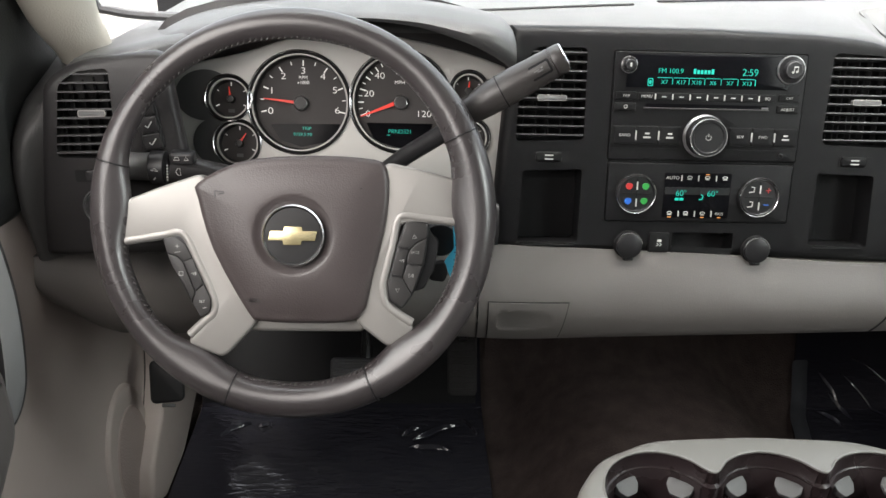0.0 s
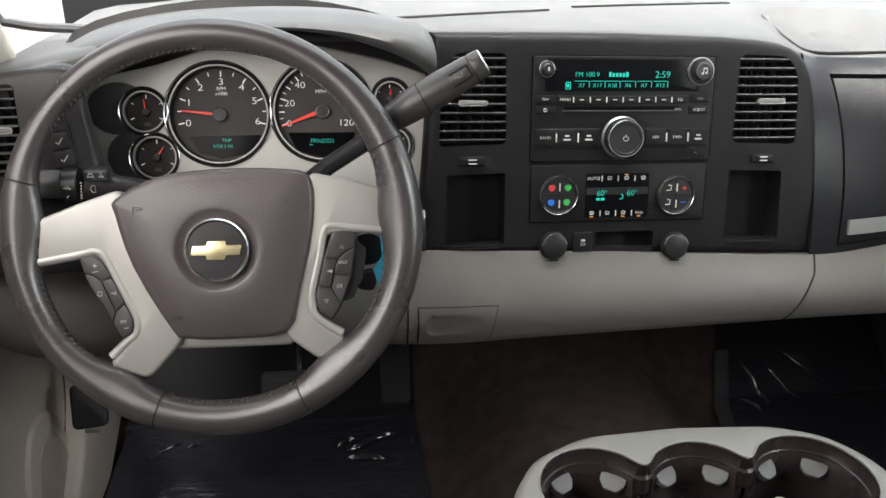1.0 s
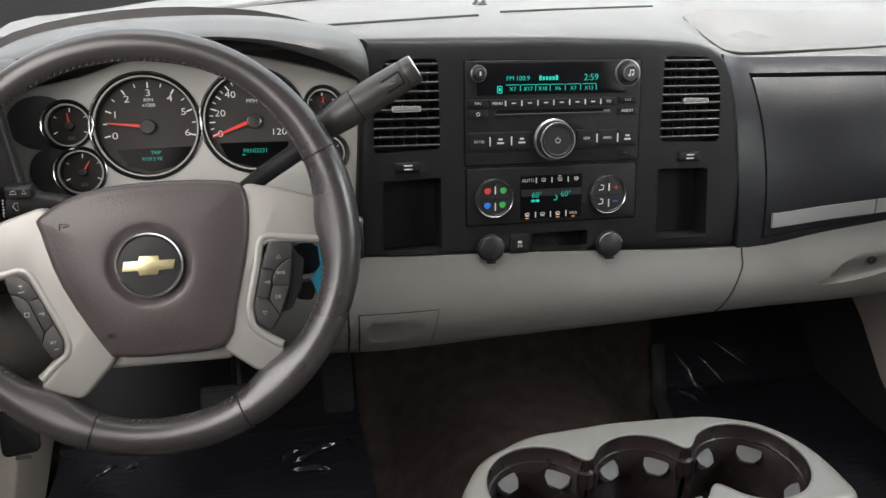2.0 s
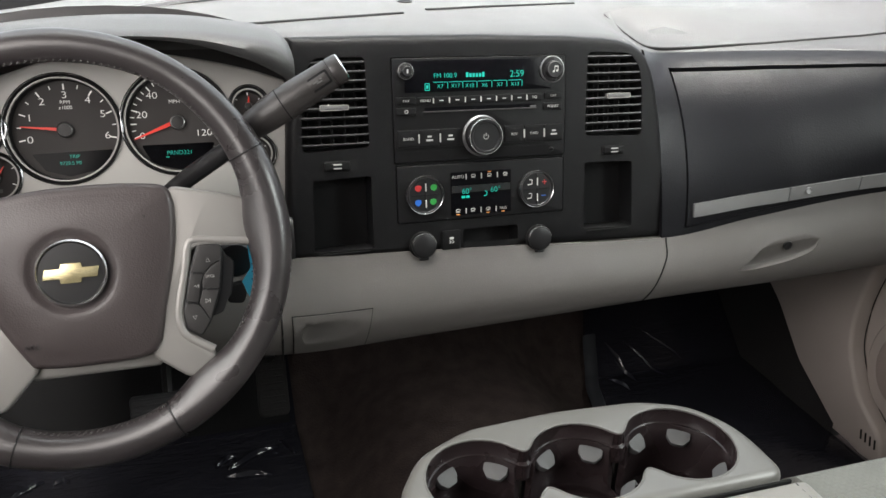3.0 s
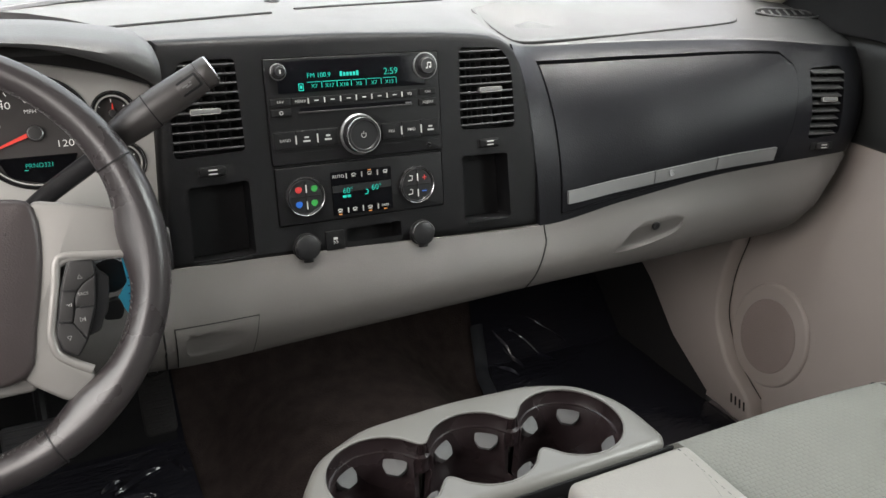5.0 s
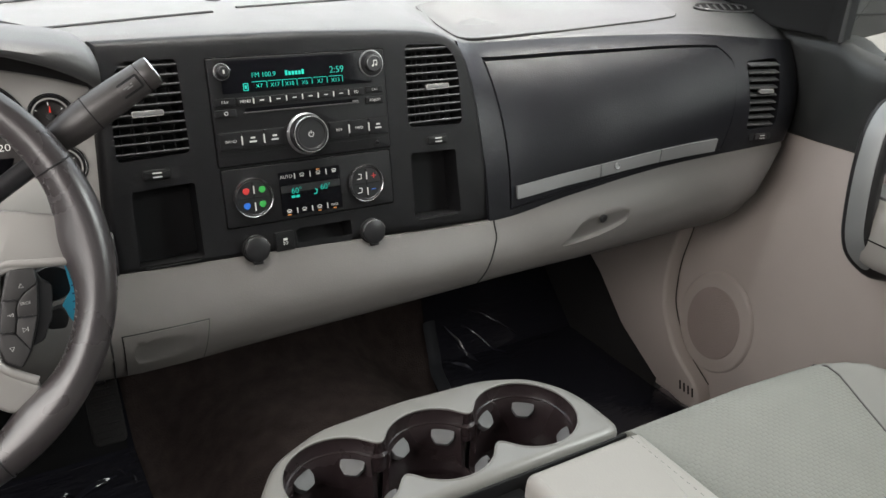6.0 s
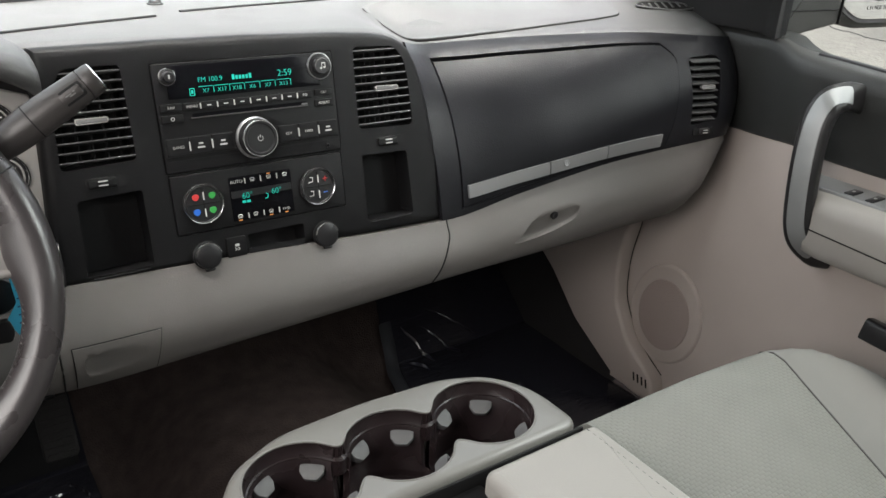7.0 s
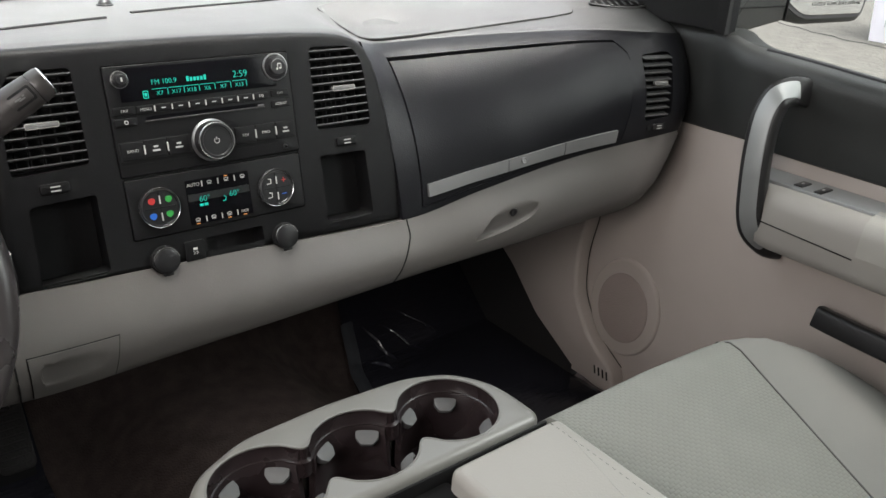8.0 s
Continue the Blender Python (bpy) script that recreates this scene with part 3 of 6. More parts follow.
glove = part("glovebox_door", patch(face_point, 0.2890, 0.6385, 0.042, 0.872, 0.0012, 24, 24, glove_cut, 0.020), EBONY_SHADED, dash, "black grained upper glovebox door", smooth=50)


def bar_cut(u, v, x, s):
    """The trim bars grow narrower towards the centre of the dashboard."""
    return x, s + (1 - v) * 0.026 * max(0, 0.614 - x) / 0.317 - 0.012 * (x - 0.297) / 0.317


for a, b in ((0.297, 0.4245), (0.4262, 0.520), (0.5217, 0.614)):
    part("trim_bar", patch(face_point, a, b, 0.058, 0.152, 0.0050, 10, 3, bar_cut), BRUSHED, glove, "brushed silver trim bar")
p = face_point(0.450, 0.112, 0.0055)
part("latch_button", lathe([(0.0047, 0.0), (0.0047, 0.0012), (0.0040, 0.0016), (0.0034, 0.0006), (0.0, 0.0004)], 24), BRUSHED, glove, m=plane(p, 15, -8))



def on_top(x, y, up=0.0):
    sec = top_section(x)
    top = sec[4:9]
    for (y1, z1), (y2, z2) in zip(top, top[1:]):
        if y1 <= y <= y2:
            return Vector((x, y, z1 + (z2 - z1) * (y - y1) / (y2 - y1) + up))
    return Vector((x, y, top[0][1] + up if y < top[0][0] else top[-1][1] + up))


def lid_outline(grow):
    return round_corners([(0.286 - grow, 0.104 - grow), (0.43, 0.084 - grow), (0.655 + grow, 0.046 - grow), (0.705 + grow, 0.22), (0.67 + grow, 0.30 + grow), (0.40, 0.250 + grow), (0.250 - grow, 0.200 + grow)], 0.022)


def lid_mesh(grow, up):
    corners = lid_outline(grow)
    pts = []
    for a, b in zip(corners, corners[1:] + corners[:1]):
        n = max(1, int(math.hypot(b[0] - a[0], b[1] - a[1]) / 0.012))
        pts += [(a[0] + (b[0] - a[0]) * i / n, a[1] + (b[1] - a[1]) * i / n) for i in range(n)]
    cx, cy = 0.48, 0.16
    bm = bmesh.new()
    loops = [[tuple(on_top(x, y, up - 0.008)) for x, y in pts]]
    for s in (1.0, 0.9, 0.8, 0.7, 0.6, 0.5, 0.4, 0.3, 0.2, 0.1, 0.03):
        loops.append([tuple(on_top(cx + (x - cx) * s, cy + (y - cy) * s, up)) for x, y in pts])
    rings(bm, loops)
    return bm


part("airbag_gap", lid_mesh(0.0010, 0.0012), RECESS, dash, smooth=60)
part("airbag_lid", lid_mesh(0, 0.0024), EBONY_LIT, dash, "black grained passenger airbag lid", smooth=60)
for a, b in (((-0.29, 0.106), (-0.055, 0.175)), ((-0.016, 0.200), (0.238, 0.261))):
    line = [tuple(on_top(a[0] + (b[0] - a[0]) * t, a[1] + (b[1] - a[1]) * t, 0.001)) for t in steps(0, 1, 12)]
    part("defroster_slot", tube(line, 0.0028, 6, flat=0.5), RECESS, dash, "narrow black defroster slot")

p = on_top(-0.025, 0.278)
sensor = part("light_sensor", lathe([(0.0110, -0.003), (0.0110, 0.0015), (0.0090, 0.0025), (0.0075, 0.0060), (0.0045, 0.0085), (0.0, 0.0092)], 24), BLACK, dash, "small round black light sensor", m=Matrix.Translation(p))

# defroster grille at the passenger corner
gx0 = on_top(0.738, 0.034)
e1 = (on_top(0.760, 0.034) - on_top(0.716, 0.034)).normalized()
e2 = on_top(0.738, 0.052) - on_top(0.738, 0.016)
e3 = e1.cross(e2).normalized()
e2 = e3.cross(e1)
GRILLE_AT = Matrix(((e1.x, e2.x, e3.x, gx0.x), (e1.y, e2.y, e3.y, gx0.y), (e1.z, e2.z, e3.z, gx0.z), (0, 0, 0, 1))) @ Matrix.Rotation(radians(-42), 4, "Z")
oval = smooth_outline([(-0.046, -0.008), (-0.020, -0.017), (0.020, -0.017), (0.048, -0.004), (0.036, 0.012), (0.0, 0.017), (-0.036, 0.010)], 4)
grille = part("corner_grille", plate(oval, -0.012, 0.0006, 0.0005), RECESS, dash, "black slotted demister grille", m=GRILLE_AT)
part("grille_rim", tube([(x, y, 0.0006) for x, y in oval], 0.0016, 8, True), EBONY_LIT, grille, m=GRILLE_AT, smooth=80)
for k in range(7):
    part("slat", box((-0.036 + 0.012 * k, 0, 0.0010), (0.0032, 0.026 - 0.0035 * abs(k - 3), 0.0026), 0.0005), EBONY_LIT, grille, m=GRILLE_AT @ Matrix.Rotation(radians(14), 4, "Z"))

# seams and latch of the lower panel
for xt, xb in ((0.261, 0.228),):
    part("seam", tube([low_point(xt + (xb - xt) * max(0, t - 0.25) / 0.75, t, 0.0002) for t in steps(0, 1, 14)], 0.0011, 6), RECESS, dash)
part("seam", tube([low_point(-0.258, t, 0.0002) for t in steps(0.42, 1, 8)], 0.0010, 6), RECESS, dash)
lp = low_point(0.418, 0.44)
LATCH = plane(lp + Vector((0, 0.001, 0)), -8, -8)
carve(low_panel, scoop(smooth_outline([(-0.058, -0.031), (-0.024, -0.027), (0.018, -0.016), (0.046, -0.004), (0.054, 0.010), (0.056, 0.025), (0.044, 0.026), (0.004, 0.015), (-0.022, 0.001), (-0.046, -0.020)], 3), 0.0022, LATCH), 60)
part("keyhole", lathe([(0.0065, -0.002), (0.0065, 0.0012), (0.0045, 0.002), (0.0, 0.0005)], 20), BLACK, dash, "round black lock", m=plane(lp + Vector((0.011, 0.0005, 0.001)), -4, -8))

# small drawer in the lower panel


def drawer_cut(u, v, x, s):
    """The drawer's outer side leans inwards towards the lip."""
    return x - 0.010 * u * v, s


dgap = part("drawer_gap", patch(low_point, -0.2463, -0.1487, 0.53, 0.988, 0.0004, 8, 8, drawer_cut), RECESS, dash)
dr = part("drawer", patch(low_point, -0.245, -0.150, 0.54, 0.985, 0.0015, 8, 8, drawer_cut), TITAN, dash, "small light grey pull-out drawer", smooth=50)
dp = low_point(-0.199, 0.73, 0.0015)
hollow = round_corners([(-0.036, -0.013), (0.033, -0.013), (0.038, 0.012), (-0.038, 0.012)], 0.010, 5)
up = low_point(-0.199, 0.64) - low_point(-0.199, 0.82)
DP = plane(dp, math.degrees(math.atan2(up.y, up.z)))
wide = plate([(1.1 * u, 1.2 * v) for u, v in hollow], -0.03, 0.03)
wide.transform(DP)
carve(dgap, wide, 60)
carve(dr, scoop(hollow, 0.0018, DP), 60)
carve(low_panel, scoop([(0.95 * u, 0.92 * v) for u, v in hollow], 0.0085, DP), 60)

# ---- dashboard hood over the instruments ----
HOOD_Z = [(-0.635, 0.700), (-0.60, 0.722), (-0.55, 0.737), (-0.48, 0.748), (-0.40, 0.753), (-0.33, 0.752), (-0.285, 0.747), (-0.255, 0.742), (-0.240, 0.736), (-0.229, 0.727)]
HOOD_Y = [(-0.635, -0.02), (-0.55, -0.030), (-0.44, -0.040), (-0.33, -0.045), (-0.26, -0.048), (-0.229, -0.036)]


def hood_section(x):
    y, z = curve(x, HOOD_Y), curve(x, HOOD_Z)
    h = curve(x, [(-0.635, 0.018), (-0.50, 0.010), (-0.45, 0.008), (-0.35, 0.011), (-0.28, 0.022), (-0.25, 0.031), (-0.229, 0.036)])
    return [(y + 0.012, z - h), (y + 0.002, z - h * 0.75), (y, z - h * 0.45), (y + 0.006, z - h * 0.18), (y + 0.022, z - 0.001), (y + 0.05, z + 0.003), (y + 0.10, z + 0.001), (y + 0.20, z - 0.03), (y + 0.20, z - 0.06), (y + 0.10, z - h * 0.7), (y + 0.04, z - h * 0.95)]


part("cluster_hood", loft(hood_section, steps(-0.630, -0.229, 36)), EBONY_LIT, dash, "black padded hood over the gauges", smooth=60)

# ---- centre stack ----
PANEL = plane((0, 0, 0.62), 12.54)
stack_outline = [(-0.246, -0.140), (-0.12, -0.145), (0.0, -0.146), (0.12, -0.149), (0.266, -0.153), (0.2635, -0.08), (0.2525, 0.008), (0.2455, 0.045), (0.2385, 0.070), (0.2295, 0.0880), (0.2190, 0.0975), (0.2080, 0.1035),
                 (0.190, 0.1085), (0.167, 0.1118), (0.12, 0.1150), (0.0, 0.1182), (-0.12, 0.1182), (-0.2275, 0.1170), (-0.2305, 0.06), (-0.235, 0.0), (-0.240, -0.06)]


def vent_outline(s):
    if s > 0:
        return round_corners([(0.2225, -0.012), (0.2205, 0.050), (0.2160, 0.076), (0.2020, 0.0925), (0.142, 0.095), (0.140, -0.009)], 0.008, 4)
    return round_corners([(-0.219, -0.012), (-0.216, 0.070), (-0.200, 0.094), (-0.142, 0.094), (-0.140, -0.009)], 0.006, 3)


def pocket_outline(s):
    return round_corners([(s * 0.212, -0.132), (s * 0.209, -0.045), (s * 0.140, -0.043), (s * 0.140, -0.130)], 0.004, 3)


bin_outline = rrect(0.0105, -0.1295, 0.074, 0.026, 0.003)
radio_hole, climate_hole = rrect(0, 0.0305, 0.2235, 0.124, 0.003), rrect(0, -0.0685, 0.2205, 0.071, 0.003)
bezel = part("centre_bezel", pierced(stack_outline, [vent_outline(-1), vent_outline(1), pocket_outline(-1), pocket_outline(1), radio_hole, climate_hole, bin_outline], 0.0, -0.10, -0.035, 0.012), BEZEL, dash, "black centre bezel", m=PANEL, smooth=40)
for s in (-1, 1):
    part("pocket_liner", plate(inset(pocket_outline(s), -0.004), -0.060, -0.034), RECESS, dash, "deep black storage pocket", m=PANEL)
    part("pocket_lip", plate(rrect(s * 0.176, -0.1335, 0.062, 0.002, 0.0008), -0.004, 0.0015, 0.0005), BEZEL, dash, m=PANEL)
part("bin_liner", plate(inset(bin_outline, -0.003), -0.045, -0.030), RECESS, dash, m=PANEL)


def air_vent(outline, m, parent, rows, tab_at, lean=28, wide=0.0165):
    """A louvred outlet in a frame: slats, upright vanes behind and a thumb tab."""
    xs, ys = [q[0] for q in outline], [q[1] for q in outline]
    x0, x1, y0, y1 = min(xs), max(xs), min(ys), max(ys)
    v = part("air_vent", plate(inset(outline, -0.003), -0.036, -0.028), RECESS, parent, "black louvred air vent", m=m)
    for k in range(5):
        xx = x0 + (x1 - x0) * (k + 0.7) / 5.4
        part("vane", box((xx, (y0 + y1) / 2, -0.020), (0.0016, (y1 - y0) * 0.92, 0.010)), RECESS, v, m=m)
    for k in range(rows):
        yy = y0 + (y1 - y0) * (k + 0.65) / (rows + 0.3)
        half = [px for (px, py), (qx, qy) in zip(outline, outline[1:] + outline[:1]) if min(py, qy) <= yy <= max(py, qy) and abs(py - qy) > 1e-6 for px in [px + (qx - px) * (yy - py) / (qy - py)]]
        a, b = (min(half), max(half)) if len(half) > 1 else (x0, x1)
        sl = plate(rrect(0, 0, b - a, 0.0125, 0.001), -0.0009, 0.0009, 0.0004)
        sl.transform(Matrix.Translation(((a + b) / 2, yy, -0.0065)) @ Matrix.Rotation(radians(90 - lean), 4, "X"))
        part("slat", sl, SLAT, v, m=m)
    at = m @ Matrix.Translation((*tab_at, -0.003))
    shape = round_corners([(-wide, -0.0030), (wide, -0.0026), (wide, 0.0026), (-wide, 0.0030)], 0.002, 3)
    tb = part("thumb_tab", dome(shape, 0, 0.006, 0.0004, 0.0012, 3), TAB, v, "grey thumb tab with bright edges", m=at)
    part("tab_edge", tube([(a, b, 0.0056) for a, b in shape], 0.0006, 6, True), SILVER, tb, m=at)
    return v


air_vent(vent_outline(-1), PANEL, dash, 10, (-0.180, 0.038), 13)
air_vent(vent_outline(1), PANEL, dash, 10, (0.186, 0.040), 13)
for s, u in ((-1, -0.180), (1, 0.181)):
    part("vent_wheel_slot", plate(rrect(u + 0.004, -0.029, 0.042, 0.0125, 0.002), -0.001, 0.0006), RECESS, dash, m=PANEL)
    w = part("vent_wheel", dome(rrect(u, -0.029, 0.030, 0.0115, 0.003), 0, 0.003, 0.0015, 0.0015, 3), BEZEL, dash, m=PANEL)
    for k in (-0.0022, 0.0022):
        part("mark", plate(rrect(u, -0.029 + k, 0.010, 0.0014, 0.0006), 0.003, 0.0048), WHITE, w, m=PANEL)

# outer vents
air_vent(out_l, FASCIA @ Matrix.Translation((0, 0, 0.0015)), dash, 10, (0.006, -0.001), 4, 0.0125)
RIGHT = plane((0.699, -0.106, 0.634), 12, -12)
out_r = round_corners([(-0.0290, -0.0530), (0.0240, -0.0470), (0.0290, 0.0440), (0.0240, 0.0520), (-0.0280, 0.0485)], 0.008, 4)
hole = plate(inset(out_r, -0.0012), -0.06, 0.05)
hole.transform(RIGHT)
carve(fascia_r, hole, 60)
air_vent(out_r, RIGHT @ Matrix.Translation((0, 0, 0.0005)), dash, 9, (0.004, 0.004), -24, 0.0125)

# ---- radio ----
radio = thing("car_radio", (0, 0, 0.65), "black car radio with a teal display and a large silver-ringed knob", "radio")
P = PANEL
face = part("faceplate", plate(rrect(0, 0.0305, 0.2215, 0.122, 0.002), -0.05, 0.002, 0.0012), BEZEL, radio, m=P)
lens = part("display", plate(rrect(-0.0025, 0.0702, 0.187, 0.0365, 0.001), 0.001, 0.0030, 0.0004), GLOSS, radio, "glossy black display with teal characters", m=P)


def print_on(text, u, v, size, w, mat, parent, m=None, wide=1.0):
    return lettering(text, size, (m or P) @ Matrix.Translation((u, v, w)) @ Matrix.Diagonal((wide, 1, 1, 1)), mat, parent)


print_on("FM 100.9", -0.0465, 0.0705, 0.0078, 0.0031, TEAL, lens)
print_on("2:59", 0.045, 0.0705, 0.0110, 0.0031, TEAL, lens)
for k in range(6):
    part("bar", plate(rrect(-0.0190 + 0.0041 * k, 0.0703 + (0.0006 if k in (0, 5) else 0), 0.0028, 0.0056 if k in (0, 5) else 0.0042, 0.0003), 0.0030, 0.0034), TEAL, lens, m=P)
tabs = [-0.0530, -0.0340, -0.0160, 0.0030, 0.0225, 0.0425]
for u, word in zip(tabs, ("X7", "X17", "X18", "X6", "X7", "X13")):
    print_on(word, u, 0.0582, 0.0066, 0.0031, TEAL, lens)
    part("tab_line", plate(rrect(u, 0.0632, 0.0168, 0.0006, 0.0003), 0.0030, 0.0034), TEAL, lens, m=P)
    part("tab_line", plate(rrect(u + 0.0093, 0.0595, 0.0006, 0.0072, 0.0003), 0.0030, 0.0034), TEAL, lens, m=P)
part("icon", pierced(rrect(-0.0690, 0.0580, 0.0060, 0.0085, 0.001), [rrect(-0.0690, 0.0580, 0.0045, 0.0070, 0.0008)], 0.0034, 0.0030, 0.0030), TEAL, lens, m=P)
part("icon", plate(rrect(-0.0690, 0.0580, 0.0025, 0.0040, 0.0008), 0.0030, 0.0034), TEAL, lens, m=P)


def turn_knob(u, v, r, parent, name="knob"):
    """A skirted knob: a wide dark skirt with a thin bright edge and a smaller cap."""
    k = part(name, lathe([(r, 0.0), (r, 0.003), (r * 0.97, 0.0048), (r * 0.80, 0.0058), (r * 0.66, 0.0062), (r * 0.61, 0.0115), (r * 0.56, 0.0128), (0.0, 0.0126)], 40, (u, v)), BLACK, parent, "black knob with a silver ring", m=P)
    part("ring", lathe([(r * 1.0, 0.0025), (r * 1.03, 0.0040), (r * 0.985, 0.0054), (r * 0.93, 0.0056)], 40, (u, v), closed_ends=False), KNOB_RING, k, m=P)
    part("cap_edge", lathe([(r * 0.615, 0.0110), (r * 0.59, 0.0125), (r * 0.55, 0.0130)], 36, (u, v), closed_ends=False), SLAT, k, m=P)
    return k


kn = turn_knob(-0.0950, 0.0768, 0.0094, radio)
part("mark", plate(rrect(-0.0950, 0.0768, 0.0018, 0.0045, 0.0005), 0.0125, 0.0133), WHITE, kn, m=P)
kn = turn_knob(0.0915, 0.0748, 0.0160, radio)
for q in ((-0.002, -0.0025), (0.0025, -0.0017)):
    part("mark", plate(circle(0.0915 + q[0], 0.0748 + q[1], 0.0013, 10), 0.0125, 0.0133), WHITE, kn, m=P)
    part("mark", plate(rrect(0.0915 + q[0] + 0.0012, 0.0748 + q[1] + 0.0028, 0.0006, 0.0056, 0.0002), 0.0125, 0.0133), WHITE, kn, m=P)
part("mark", plate(rrect(0.0930, 0.0783, 0.0050, 0.0014, 0.0004), 0.0125, 0.0133), WHITE, kn, m=P)
big = part("volume_knob", lathe([(0.0241, 0.0), (0.0241, 0.003), (0.0223, 0.006), (0.0218, 0.016), (0.0207, 0.0185), (0.0177, 0.0185), (0.0168, 0.0175), (0.0, 0.0170)], 48, (-0.001, -0.002)), BLACK, radio, "large round power knob with a silver ring", m=P)
part("ring", lathe([(0.0221, 0.0160), (0.0219, 0.0178), (0.0213, 0.0186), (0.0205, 0.0186), (0.0201, 0.0178)], 48, (-0.001, -0.002), closed_ends=False), CHROME, big, "bright silver ring", m=P)
part("base_ring", lathe([(0.0250, 0.0015), (0.0248, 0.0045), (0.0232, 0.0062), (0.0226, 0.0060)], 48, (-0.001, -0.002), closed_ends=False), KNOB_RING, big, m=P)
ring_pts = [(-0.001 + 0.0030 * math.cos(radians(d)), -0.002 + 0.0030 * math.sin(radians(d)), 0.0173) for d in range(125, 416, 15)]
part("mark", tube(ring_pts, 0.0004, 5), WHITE, big, m=P)
part("mark", plate(rrect(-0.001, 0.0006, 0.0008, 0.0034, 0.0003), 0.0170, 0.0176), WHITE, big, m=P)


def key(u, v, wd, h, parent, words="", mark=0.0, mat=None, lab=""):
    k = part("button", dome(rrect(u, v, wd, h, 0.001), 0.0, 0.0035, 0.0004, 0.0008, 2), mat or BEZEL, parent, lab, m=P)
    if words:
        print_on(words, u, v, min(0.0048, h * 0.52), 0.0041, WHITE, k)
    elif mark:
        part("mark", plate(rrect(u, v, mark, 0.0011, 0.0003), 0.0034, 0.0043), WHITE, k, m=P)
    return k


key(-0.0955, 0.0425, 0.0245, 0.0090, radio, "FAV")
key(-0.0955, 0.0302, 0.0245, 0.0088, radio)
part("mark", tube([(-0.0955 + 0.0019 * math.cos(radians(d)), 0.0302 + 0.0019 * math.sin(radians(d)), 0.0042) for d in range(0, 360, 30)], 0.0004, 5, True), WHITE, radio, m=P)
seps = [-0.0820, -0.0620, -0.0420, -0.0220, -0.0020, 0.0180, 0.0380, 0.0580, 0.0785]
for i, (a, b) in enumerate(zip(seps, seps[1:])):
    key((a + b) / 2, 0.0420, b - a - 0.0008, 0.0088, radio, "MENU" if i == 0 else "EQ" if i == 7 else "", 0.005)
    if i:
        part("divider", plate(rrect(a, 0.0420, 0.0011, 0.0064, 0.0004), 0.003, 0.0046), WHITE, radio, m=P)
key(0.0935, 0.0430, 0.0235, 0.0080, radio, "CAT")
key(0.0930, 0.0302, 0.0250, 0.0088, radio, "ADJUST")
part("slot_lip", plate(rrect(-0.0015, 0.0290, 0.146, 0.0016, 0.0006), 0.0015, 0.0034, 0.0005), BUTTON, radio, m=P)
part("disc_slot", plate(rrect(-0.0015, 0.0318, 0.142, 0.0044, 0.0018), 0.0015, 0.0026), GLOSS, radio, "narrow black disc slot", m=P)
part("mark", plate(rrect(0.0665, 0.0312, 0.008, 0.0018, 0.0004), 0.0025, 0.0031), TAB, radio, m=P)
part("key_bed", plate(rrect(0, -0.0020, 0.2165, 0.0225, 0.002), 0.0015, 0.0024), RECESS, radio, m=P)
for us, ds, ws in (([-0.0940, -0.0680, -0.0415], [-0.0810, -0.0545], ["BAND", "", ""]), ([0.0410, 0.0680, 0.0945], [0.0545, 0.0815], ["REV", "FWD", ""])):
    for k, (u, t) in enumerate(zip(us, ws)):
        b = key(u, -0.0020, 0.0258, 0.0205, radio, t)
        if not t:
            for dv, wd in ((0.0022, 0.0052), (-0.0022, 0.0085)):
                part("mark", plate(rrect(u, -0.0020 + dv, wd, 0.0019, 0.0005), 0.0034, 0.0044), WHITE, b, m=P)
    for u in ds:
        part("divider", plate(rrect(u, -0.0020, 0.0013, 0.0105, 0.0005), 0.003, 0.0048), WHITE, radio, m=P)
part("seam", plate(rrect(0, -0.0172, 0.2165, 0.0006, 0.0002), 0.0015, 0.0024), RECESS, radio, m=P)
part("aux_jack", lathe([(0.0032, 0.001), (0.0032, 0.0030), (0.0020, 0.0034), (0.0016, 0.0015), (0.0, 0.0010)], 18, (0.092, -0.0235)), BLACK, radio, m=P)

